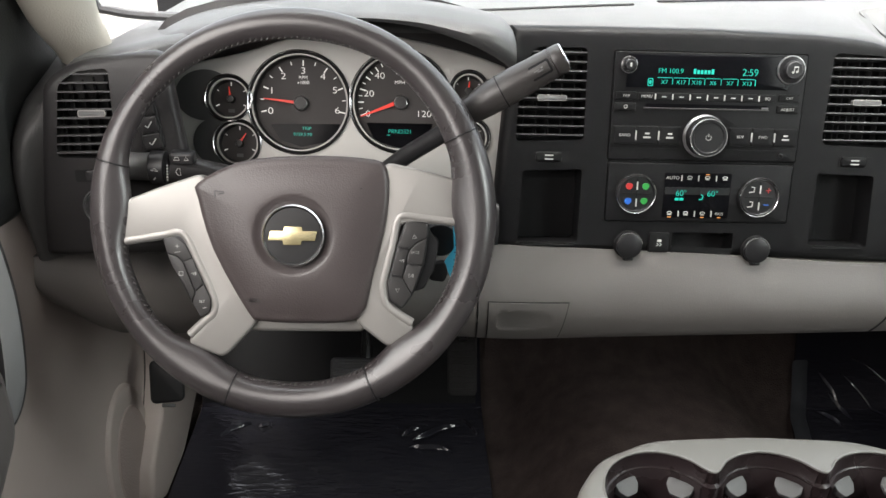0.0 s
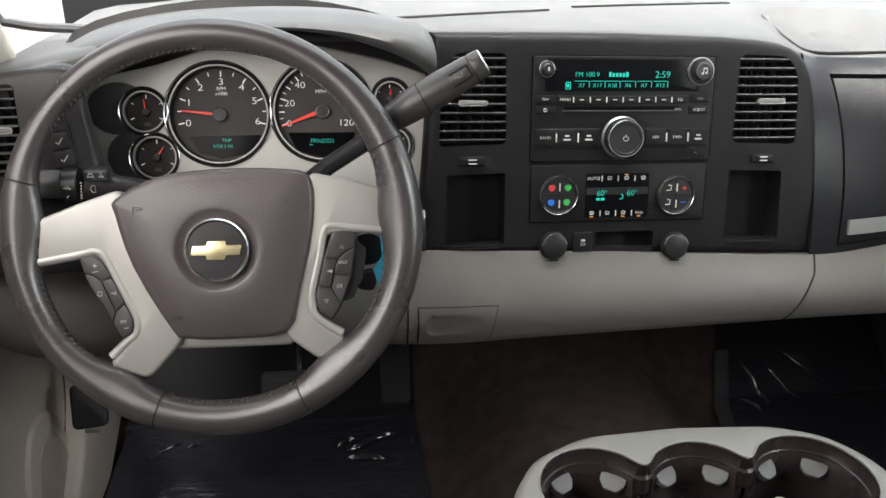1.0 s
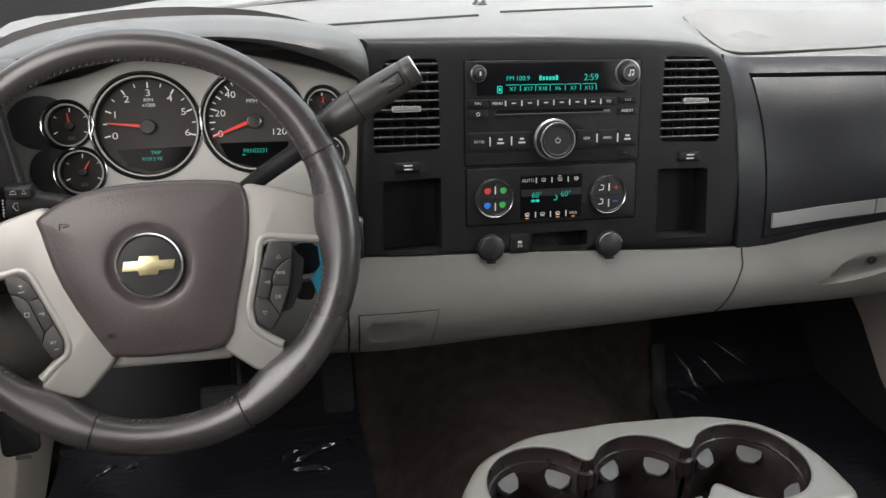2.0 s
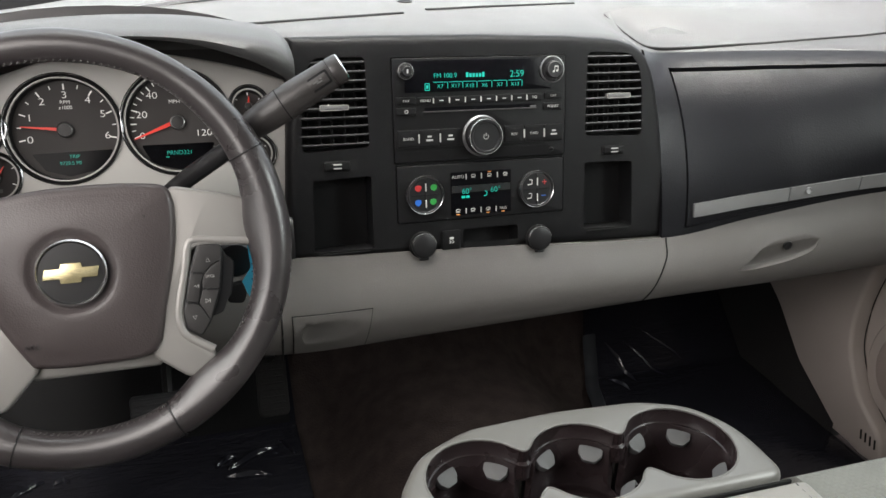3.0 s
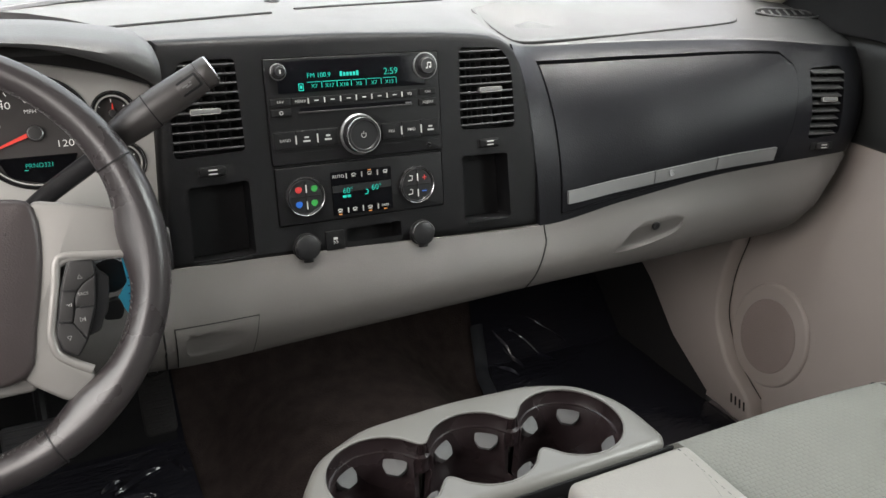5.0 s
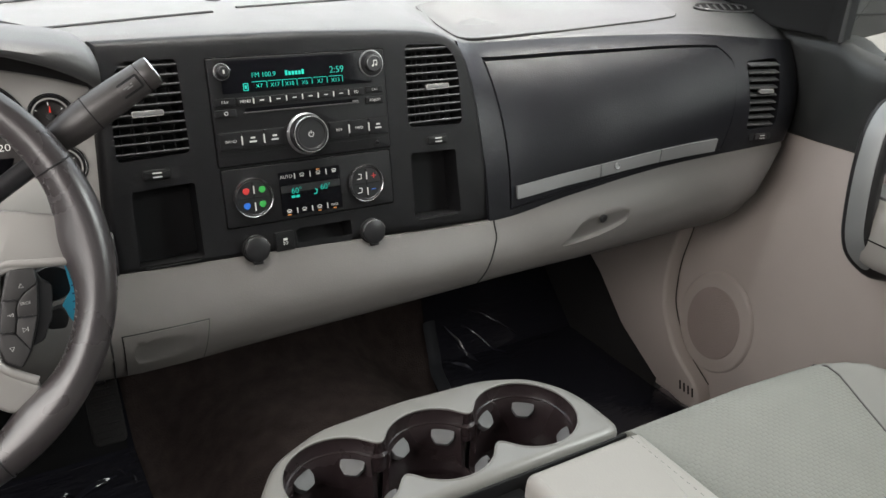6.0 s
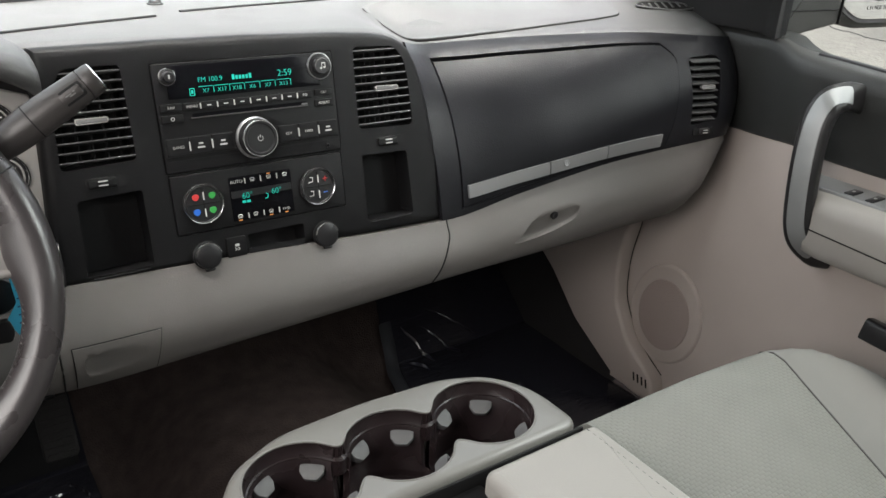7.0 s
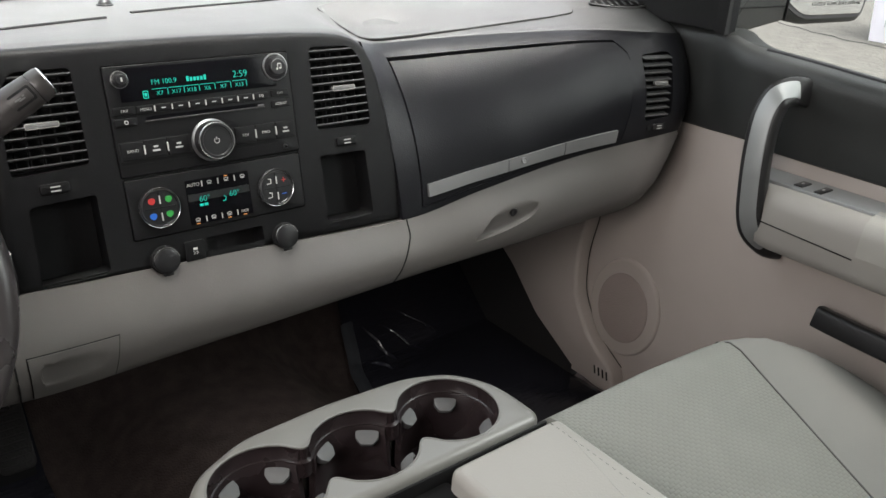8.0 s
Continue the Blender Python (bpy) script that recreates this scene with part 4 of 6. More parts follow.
# ---- climate controls ----
climate = thing("climate_control", (0, 0, 0.55), "black climate control panel with two chrome-ringed dials", "climate control")
part("faceplate", plate(rrect(0, -0.0685, 0.2185, 0.069, 0.002), -0.05, 0.0018, 0.0012), BEZEL, climate, m=P)
for u, v, colours in ((-0.0755, -0.0697, (LREDL, LGREEN, LBLUE, LGREEN)), (0.0710, -0.0720, (WHITE, LREDL, WHITE, LBLUE))):
    d = part("dial", lathe([(0.0235, 0.0), (0.0235, 0.004), (0.0210, 0.006), (0.0200, 0.0048), (0.0, 0.0055)], 44, (u, v)), BLACK, climate, "round black four-way switch", m=P)
    part("ring", lathe([(0.0237, 0.003), (0.0236, 0.0056), (0.0232, 0.0062), (0.0227, 0.0058)], 44, (u, v), closed_ends=False), CHROME, d, "chrome ring", m=P)
    for gx, gy in ((0, 1), (1, 0)):
        part("divider", plate(rrect(u, v, 0.0008 if gy else 0.036, 0.036 if gy else 0.0008, 0.0003), 0.0050, 0.0060), RECESS, d, m=P)
    for dv in (0.0095, -0.0105):
        part("divider", plate(rrect(u + 0.0005, v + dv, 0.0016, 0.0095, 0.0005), 0.0050, 0.0064), WHITE, d, m=P)
    for (du, dv), c in zip(((-0.0090, 0.0085), (0.0105, 0.0085), (-0.0095, -0.0090), (0.0095, -0.0088)), colours):
        if u < 0:
            blob = smooth_outline([(u + du - 0.0036, v + dv - 0.001), (u + du - 0.0026, v + dv + 0.0032), (u + du + 0.0030, v + dv + 0.0034), (u + du + 0.0040, v + dv - 0.0004), (u + du + 0.0004, v + dv - 0.0038)], 3)
            part("icon", plate(blob, 0.0050, 0.0062), c, d, m=P)
        elif c is WHITE:
            part("icon", tube([(u + du - 0.0035, v + dv - 0.0025, 0.0058), (u + du + 0.002, v + dv - 0.002, 0.0058), (u + du + 0.0025, v + dv + 0.0032, 0.0058), (u + du - 0.0012, v + dv + 0.0038, 0.0058)], 0.0007, 5), c, d, m=P)
        else:
            part("icon", plate(rrect(u + du, v + dv, 0.0060, 0.0009, 0.0003), 0.0050, 0.0060), c, d, m=P)
            if c is LREDL:
                part("icon", plate(rrect(u + du, v + dv, 0.0009, 0.0060, 0.0003), 0.0050, 0.0060), c, d, m=P)
scr = part("display", plate(rrect(-0.0025, -0.0715, 0.079, 0.0530, 0.0012), 0.0008, 0.0028, 0.0004), GLOSS, climate, "glossy black display with teal characters", m=P)
part("display_band", plate(rrect(-0.0025, -0.0660, 0.0770, 0.0085, 0.0006), 0.0026, 0.0031), BLACK, scr, m=P)
print_on("60\u00b0", -0.0215, -0.0690, 0.0098, 0.0032, TEAL, scr)
print_on("60\u00b0", 0.0160, -0.0690, 0.0098, 0.0032, TEAL, scr)
for k in (-0.0262, -0.0205):
    part("icon", plate(rrect(k, -0.0758, 0.0046, 0.0030, 0.0005), 0.0028, 0.0033), TEAL, scr, m=P)
part("icon", tube([(0.0005, -0.0760, 0.0032), (0.0040, -0.0755, 0.0032), (0.0048, -0.0715, 0.0032), (0.0022, -0.0700, 0.0032)], 0.0007, 5), TEAL, scr, m=P)
for row, icons in ((-0.0508, (-0.0330, -0.0130, 0.0080, 0.0290)), (-0.0930, (-0.0335, -0.0140, 0.0060, 0.0262))):
    for i, u in enumerate(icons):
        if i < 3:
            part("divider", plate(rrect(u + 0.0105, row, 0.0011, 0.0068, 0.0004), 0.0028, 0.0042), WHITE, climate, m=P)
        if i == (0 if row > -0.06 else 3):
            print_on("AUTO" if i == 0 else "PASS", u, row, 0.0056 if i == 0 else 0.0046, 0.0032, WHITE, scr)
            if i == 0:
                continue
            part("lamp", plate(rrect(u, row - 0.0042, 0.0042, 0.0010, 0.0004), 0.0028, 0.0034), AMBER, scr, "small amber lamp", m=P)
            continue
        part("icon", tube([(u + 0.0027 * math.cos(radians(a)), row + 0.0010 + 0.0013 * math.sin(radians(a)), 0.0033) for a in range(0, 360, 30)], 0.00045, 5, True), WHITE, scr, m=P)
        part("icon", plate(rrect(u, row - 0.0014, 0.0050, 0.0007, 0.0002), 0.0028, 0.0036), WHITE, scr, m=P)
        if (row > -0.06 and i == 2) or (row < -0.06 and i in (0, 2, 3)):
            part("lamp", plate(rrect(u, row - 0.0042 if row < -0.06 else row + 0.0044, 0.0042, 0.0010, 0.0004), 0.0028, 0.0034), AMBER, scr, "small amber lamp", m=P)

# ---- power outlets and switch under the climate panel ----
for u, v in ((-0.0790, -0.1320), (0.0755, -0.1360)):
    o = thing("power_outlet", P @ Vector((u, v, 0)), "round capped power outlet with a silver rim", "power outlet", "outlets under the climate panel")
    part("socket", lathe([(0.0172, -0.02), (0.0172, 0.0015), (0.0160, 0.0030), (0.0, 0.0030)], 36, (u, v)), RECESS, o, m=P)
    cap = part("cap", lathe([(0.0150, 0.002), (0.0154, 0.0060), (0.0148, 0.0085), (0.0125, 0.0098), (0.0, 0.0094)], 36, (u, v)), BLACK, o, "ribbed black cap", m=P)
    arc = [(u + 0.0156 * math.cos(radians(a)), v + 0.0156 * math.sin(radians(a)), 0.0074) for a in range(10, 171, 10)]
    part("rim", tube(arc, 0.0007, 6), CHROME, cap, m=P)
    part("hinge", dome(rrect(u, v - 0.0165, 0.012, 0.004, 0.0015), 0.002, 0.006, 0.001, 0.001, 2), BLACK, cap, m=P)
sw = thing("traction_switch", P @ Vector((-0.043, -0.129, 0)), "small square black switch with a white symbol", "switch")
k = part("button", dome(rrect(-0.0425, -0.1285, 0.0245, 0.0240, 0.002), -0.01, 0.0025, 0.0006, 0.001, 3), BEZEL, sw, m=P)
part("mark", box((-0.0425, -0.1262, 0.0034), (0.0052, 0.0028, 0.0006), 0.0006), WHITE, k, m=P)
for a in (-1, 1):
    part("mark", tube([(-0.0425 + a * 0.0018 + 0.0011 * q, -0.1290 - 0.0018 * i, 0.0034) for i, q in enumerate((-1, 1, -1))], 0.0005, 5), WHITE, k, m=P)



# ---- instrument cluster ----
CL = plane((-0.44, 0.03, 0.63), 20)
cluster = thing("instrument_cluster", (-0.44, 0.05, 0.6), "instrument cluster with round black gauges in a pewter bezel", "instrument cluster")
bez = smooth_outline([(-0.208, 0.012), (-0.195, -0.060), (-0.14, -0.098), (0.0, -0.105), (0.175, -0.100), (0.208, -0.06), (0.214, 0.040), (0.195, 0.060), (0.125, 0.079), (0.055, 0.089), (-0.02, 0.087), (-0.095, 0.064), (-0.165, 0.046)], 4)
part("visor", plate(smooth_outline([(-0.19, 0.030), (-0.09, 0.0765), (0.0, 0.0800), (0.12, 0.0765), (0.208, 0.035), (0.208, 0.10), (0.1, 0.135), (-0.05, 0.135), (-0.18, 0.10)], 4), -0.06, -0.004), EBONY, cluster, "dark inner visor", m=CL)
GAUGES = [("tachometer", -0.0283, 0.0087, 0.0572), ("speedometer", 0.0885, 0.012, 0.0572), ("small_gauge", -0.1095, 0.0120, 0.0245), ("small_gauge", -0.1000, -0.0393, 0.0252), ("small_gauge", 0.168, 0.027, 0.0205), ("small_gauge", 0.170, -0.028, 0.0215)]
part("bezel", pierced(bez, [circle(x, y, r - 0.003, 40) for _, x, y, r in GAUGES], 0.0, -0.05, -0.016, 0.004), GREYGAUGE, cluster, "pewter grey gauge bezel", m=CL, smooth=40)
for cx, cy, rx, ry in ((-0.136, 0.015, 0.034, 0.029), (-0.123, -0.0375, 0.0272, 0.0272)):
    _, hx, hy, hr = min(GAUGES[2:4], key=lambda q: abs(q[2] - cy))
    moon = []
    for px, py in circle(cx, cy, rx, 48, ry):
        reach = (hr + 0.002) ** 2 - (py - hy) ** 2
        moon.append((min(px, hx - math.sqrt(reach)) if reach > 0 and px > hx - 0.03 else px, py))
    part("gauge_shroud", plate(moon, -0.002, 0.0010), SHROUD, cluster, "dark oval gauge shroud", m=CL)
for nm, x, y, r in GAUGES:
    g = part(nm, lathe([(r + 0.001, -0.020), (r + 0.001, -0.015), (0.0, -0.015)], 40, (x, y)), GAUGE_FACE, cluster, "dark gauge face with white marks", m=CL)
    part("bevel", lathe([(r - 0.0044, -0.0145), (r - 0.0028, -0.004), (r - 0.0006, 0.0020), (r + 0.0010, 0.0032)], 48, (x, y), closed_ends=False), BLACK, g, "black inner bevel", m=CL)
    part("ring", lathe([(r + 0.0010, 0.0030), (r + 0.0020, 0.0038), (r + 0.0030, 0.0030), (r + 0.0036, -0.001)], 48, (x, y), closed_ends=False), CHROME, g, "thin chrome ring", m=CL)
    hub = 0.0085 if r > 0.05 else 0.0045
    h = part("hub", lathe([(hub, -0.015), (hub, -0.010), (hub * 0.8, -0.008), (0.0, -0.0075)], 24, (x, y)), BUTTON, g, m=CL)
    part("hub_ring", lathe([(hub * 0.95, -0.0098), (hub * 0.90, -0.0080), (hub * 0.80, -0.0076), (hub * 0.78, -0.0085)], 24, (x, y), closed_ends=False), KNOB_RING, h, m=CL)

# ---- steering wheel ----
WHEEL = plane((-0.4466, -0.185, 0.5925), 22)
wheel = thing("steering_wheel", (-0.446, -0.2, 0.594), "dark leather steering wheel with satin silver spokes", "steering wheel")
R_OUT, R_TUBE = 0.1922, 0.0168
RIM_SIZE = [(0, 1.02), (20, 1.04), (40, 0.92), (60, 0.82), (90, 0.86), (120, 0.75), (140, 0.70), (155, 0.72), (170, 0.80), (185, 0.86), (200, 0.87), (215, 0.85), (235, 0.93), (250, 1.0), (340, 1.0), (360, 1.02)]


def rim_point(a, b, up=0.0):
    """A point of the rim at angle a round the wheel and b round the tube; the leather flares towards the spokes."""
    r = R_TUBE * curve(math.degrees(a) % 360, RIM_SIZE)
    c = R_OUT - r
    r += up
    flare = 0.0
    for deg, deep, wide in ((176, 0.010, 0.20), (236, 0.008, 0.17), (309, 0.008, 0.19), (4, 0.010, 0.20)):
        d = (a - radians(deg) + math.pi) % (2 * math.pi) - math.pi
        flare += deep * math.exp(-(d / wide) ** 2)
    rr = c + r * math.cos(b) - flare * max(0, -math.cos(b)) ** 1.5
    return (0.983 * rr * math.cos(a), -0.001 + rr * math.sin(a), r * 1.05 * math.sin(b) * (1 - 0.25 * flare / 0.016 * max(0, -math.cos(b))))


def rim_mesh():
    loops = [[rim_point(2 * math.pi * i / 144, 2 * math.pi * j / 24) for j in range(24)] for i in range(144)]
    loops.append(loops[0])
    bm = bmesh.new()
    rings(bm, loops, False, False)
    bmesh.ops.remove_doubles(bm, verts=bm.verts, dist=1e-7)
    return bm


rim = part("rim", rim_mesh(), LEATHER, wheel, "dark stitched leather rim", m=WHEEL, smooth=80)
for deg in (164.6, 26.5, 249.6, 294.8):
    a = radians(deg)
    ring = [rim_point(a, 2 * math.pi * j / 28, 0.0003) for j in range(28)]
    part("seam", tube(ring, 0.0008, 6, True), BLACK, rim, m=WHEEL)


def stitches(a0, a1):
    bm = bmesh.new()
    n = int(abs(a1 - a0) / 1.9)
    for k in range(n):
        a = radians(a0 + (a1 - a0) * (k + 0.5) / n)
        tube([rim_point(a - 0.004, radians(156), 0.0003), rim_point(a + 0.007, radians(168), 0.0003)], 0.0007, 5, False, bm)
    return bm


for a0, a1 in ((33, 148), (190, 222), (252, 294), (322, 350)):
    part("stitching", stitches(a0, a1), STITCH, rim, "row of grey stitches", m=WHEEL)

pad_out = smooth_outline([(-0.0894, 0.0290), (-0.0524, 0.0485), (-0.0004, 0.0552), (0.0616, 0.0545), (0.0850, 0.0450), (0.0856, 0.0010), (0.0726, -0.0573), (0.0596, -0.0960), (0.0106, -0.1013), (-0.0314, -0.0995), (-0.0440, -0.0910), (-0.0754, -0.0336), (-0.0894, 0.0140)], 3)


def cover_mesh():
    """The airbag cover: a rounded edge, a domed face and a round dimple for the badge."""
    cx, cy = -0.0004, -0.0182
    edge = pad_out if area(pad_out) > 0 else pad_out[::-1]
    turn = [math.atan2(y - cy, x - cx) for x, y in edge]
    loops = [[(x, y, -0.03) for x, y in edge]]
    for k in (0.0, 0.4, 0.8):
        a = k * math.pi / 2
        loops.append([(x, y, 0.010 - 0.006 * (1 - math.sin(a))) for x, y in inset(edge, 0.006 * (1 - math.cos(a)))])
    flat = inset(edge, 0.006)
    for f in steps(1, 0, 9):
        loops.append([((1 - f) * (cx + 0.0385 * math.cos(a)) + f * x, (1 - f) * (cy + 0.0385 * math.sin(a)) + f * y, 0.010 + 0.006 * (1 - f * f)) for (x, y), a in zip(flat, turn)])
    for rad, w in ((0.0370, 0.0157), (0.0350, 0.0145), (0.0325, 0.0128), (0.0300, 0.0118), (0.0200, 0.0115)):
        loops.append([(cx + rad * math.cos(a), cy + rad * math.sin(a), w) for a in turn])
    bm = bmesh.new()
    rings(bm, loops)
    return bm


cover = part("airbag_cover", cover_mesh(), PAD, wheel, "dark grained airbag cover", m=WHEEL, smooth=60)
spoke_l = round_corners([(-0.166, 0.008), (-0.125, 0.0245), (-0.0854, 0.0383), (-0.070, 0.01), (-0.056, -0.06), (-0.034, -0.100), (-0.0664, -0.1360), (-0.1020, -0.1210), (-0.0770, -0.0930), (-0.0784, -0.0740), (-0.1034, -0.0205), (-0.1114, -0.0187), (-0.166, -0.0300)], 0.008, 3)
spoke_r = round_corners([(0.162, 0.0330), (0.115, 0.0450), (0.0830, 0.0515), (0.070, 0.01), (0.062, -0.06), (0.0560, -0.1000), (0.0896, -0.1260), (0.1150, -0.1060), (0.0890, -0.0880), (0.0876, -0.0600), (0.0960, -0.0080), (0.1080, -0.0055), (0.162, -0.0085)], 0.008, 3)
for o in (spoke_l, spoke_r):
    part("spoke", plate(o, -0.018, 0.004, 0.0035), SILVER, wheel, "satin silver spoke", m=WHEEL, smooth=50)
part("lower_bridge", plate(rrect(0.010, -0.104, 0.11, 0.015, 0.005), -0.02, -0.006, 0.004), SILVER, wheel, m=WHEEL)
em = part("emblem", lathe([(0.0285, 0.010), (0.0285, 0.0180), (0.0270, 0.0192), (0.0255, 0.0180), (0.0, 0.0186)], 48, (-0.0004, -0.0182)), BLACK, wheel, "round black badge with a gold bar", m=WHEEL)
part("ring", lathe([(0.0262, 0.0182), (0.0275, 0.0200), (0.0288, 0.0186), (0.0285, 0.0160)], 48, (-0.0004, -0.0182), closed_ends=False), CHROME, em, m=WHEEL)
part("bar", plate([(-0.0225, -0.0045), (-0.0205, 0.0045), (-0.0085, 0.0045), (-0.0075, 0.0085), (0.0085, 0.0085), (0.0092, 0.0045), (0.0225, 0.0045), (0.0205, -0.0045), (0.0085, -0.0045), (0.0075, -0.0085), (-0.0085, -0.0085), (-0.0092, -0.0045)], 0.018, 0.0208, 0.0006), GOLD, em, "gold bar", m=WHEEL @ Matrix.Translation((-0.0004, -0.0182, 0)))
btn_l = round_corners([(-0.1234, -0.0224), (-0.1074, -0.0185), (-0.1025, -0.0205), (-0.0775, -0.0731), (-0.0765, -0.0875), (-0.0814, -0.0966), (-0.0904, -0.0925), (-0.0964, -0.0829), (-0.1144, -0.0471)], 0.004, 3)
btn_r = round_corners([(0.1036, -0.0022), (0.1245, -0.0046), (0.1245, -0.0190), (0.1206, -0.0462), (0.1102, -0.0748), (0.1006, -0.0882), (0.0884, -0.0800), (0.0852, -0.0650), (0.0886, -0.0535), (0.0944, -0.0275)], 0.004, 3)
pads = []
for o, c in ((btn_l, (-0.098, -0.057)), (btn_r, (0.106, -0.040))):
    pads.append(part("button_pad", plate(o, -0.02, 0.0035, 0.0015), BLACK, wheel, "dark switch pad", m=WHEEL))
pod = part("paddle", plate(round_corners([(0.1180, -0.004), (0.1236, -0.0066), (0.1290, -0.0174), (0.1350, -0.0218), (0.1338, -0.0326), (0.1300, -0.0528), (0.1266, -0.0564), (0.1218, -0.0681), (0.1100, -0.0720)], 0.003, 3), -0.03, -0.002, 0.0015), BLACK, wheel, "black rear switch", m=WHEEL)
for o in ([(0.162, -0.0050), (0.122, -0.0008), (0.1030, 0.0012), (0.0950, -0.0040), (0.0905, -0.0270), (0.0835, -0.0560), (0.0822, -0.0680), (0.0850, -0.0820), (0.0960, -0.0920), (0.1100, -0.1010)], [(-0.164, -0.0270), (-0.1230, -0.0200), (-0.1090, -0.0170), (-0.1000, -0.0225), (-0.0900, -0.0440), (-0.0755, -0.0770), (-0.0755, -0.0920), (-0.0840, -0.1005), (-0.0980, -0.1140)]):
    lip = spline([(u, v, 0.0008) for u, v in o], 5)
    part("spoke_lip", tube(lip, 0.0046, 12), SILVER, wheel, "rounded silver lip round the switches", m=WHEEL, smooth=80)
    part("mark", tube([(0.1262 + 0.06 * (v + 0.026), v - 0.002, -0.0016), (0.1296 + 0.06 * (v + 0.026), v - 0.002, -0.0016), (0.1280 + 0.06 * (v + 0.026), v + 0.002, -0.0016)], 0.0003, 5, True), WHITE, pod, m=WHEEL)

column = thing("steering_column", (-0.446, -0.1, 0.55), "dark steering column shroud behind the wheel", "steering column")
part("shroud", lathe([(0.052, -0.20), (0.056, -0.10), (0.050, -0.045), (0.0, -0.045)], 28, (0.0, -0.02)), EBONY, column, m=WHEEL)
part("hub_collar", lathe([(0.045, -0.05), (0.045, -0.018), (0.0, -0.018)], 28, (0.0, -0.01)), BLACK, column, m=WHEEL)

lever = thing("gear_lever", (-0.25, -0.1, 0.68), "black column gear lever with a thick grip", "gear lever")
part("shaft", tube([(-0.40, -0.05, 0.56), (-0.345, -0.07, 0.612), (-0.300, -0.098, 0.652)], [0.010, 0.0095, 0.0095], 12), BLACK, lever)
AX0, AX1 = Vector((-0.252, -0.112, 0.695)), Vector((-0.194, -0.113, 0.731))
AX = (AX1 - AX0).normalized()


def along(d):
    """A place on the axis of the lever's grip, d metres past its lower seam."""
    return tuple(AX0 + AX * d + Vector((0, 0.12, -0.12)) * max(0, -d) * max(0, -d) * 12)


grip = part("grip", tube([along(d) for d in (-0.052, -0.046, -0.034, -0.016, 0.0, 0.02, 0.045, 0.0555)], [0.0100, 0.0116, 0.0140, 0.0160, 0.0167, 0.0163, 0.0153, 0.0148], 24), GRIP, lever, "smooth charcoal grip", smooth=60)
part("end_cap", tube([along(d) for d in (0.0560, 0.0575, 0.0660, 0.0680)], [0.0141, 0.0147, 0.0143, 0.0134], 24), GRIP, grip, "slanted end cap", smooth=50)
part("cap_ring", tube([along(d) for d in (0.0678, 0.0684, 0.0690)], [0.0136, 0.0138, 0.0130], 28), CHROME, grip, "thin bright ring")
part("cap_face", tube([along(d) for d in (0.0680, 0.0693)], [0.0122, 0.0118], 20), BLACK, grip)

stalk = thing("indicator_stalk", (-0.58, -0.12, 0.61), "black indicator and wiper stalk", "stalk")
part("arm", tube([(-0.49, -0.07, 0.575), (-0.52, -0.098, 0.594), (-0.555, -0.118, 0.609), (-0.577, -0.122, 0.614)], [0.011, 0.0125, 0.0135, 0.0140], 18), EBONY, stalk)
part("barrel", tube([(-0.594, -0.122, 0.6145), (-0.597, -0.122, 0.6148), (-0.635, -0.123, 0.616), (-0.640, -0.123, 0.616)], [0.0150, 0.0138, 0.0138, 0.010], 20), SLAT, stalk, "dark grey twist grip")
part("collar", tube([(-0.5955, -0.122, 0.6146), (-0.5945, -0.122, 0.6146), (-0.5810, -0.122, 0.6142), (-0.5800, -0.122, 0.6142)], [0.0150, 0.0162, 0.0162, 0.0150], 22), BLACK, stalk, "black ring with white symbols")

# ---- centre console ----
console = thing("centre_console", (0, -0.4, 0.3), "fold-down centre console with three cup holders and an armrest", "console")
ZC = 0.393


def soften(pts, step, rounds):
    """The outline with even steps and its sharp corners worn round."""
    out = []
    for a, b in zip(pts, pts[1:] + pts[:1]):
        n = max(1, round(math.hypot(b[0] - a[0], b[1] - a[1]) / step))
        out += [(a[0] + (b[0] - a[0]) * i / n, a[1] + (b[1] - a[1]) * i / n) for i in range(n)]
    sharp = []
    for i, p in enumerate(out):
        a, b = out[i - 4], out[(i + 4) % len(out)]
        sharp.append(math.hypot((a[0] + b[0]) / 2 - p[0], (a[1] + b[1]) / 2 - p[1]) > 0.0030)
    near = [any(sharp[(i + k) % len(out)] for k in range(-7, 8)) for i in range(len(out))]
    for _ in range(rounds):
        out = [((out[i - 1][0] + out[(i + 1) % len(out)][0]) / 2, (out[i - 1][1] + out[(i + 1) % len(out)][1]) / 2) if near[i] else p for i, p in enumerate(out)]
    return out


def cups_outline(r, grow=0.0):
    h = 0.106
    a = math.acos(h / 2 / r)
    pts = []
    def arc(cx, d0, d1, n):
        for i in range(n + 1):
            d = d0 + (d1 - d0) * i / n
            pts.append((cx + r * math.cos(d), -0.338 + r * math.sin(d)))
    arc(h, -math.pi + a, math.pi - a, 30)
    arc(0, a, math.pi - a, 14)
    arc(-h, a, 2 * math.pi - a, 30)
    arc(0, math.pi + a, 2 * math.pi - a, 14)
    return soften(pts, 0.0025, 26)


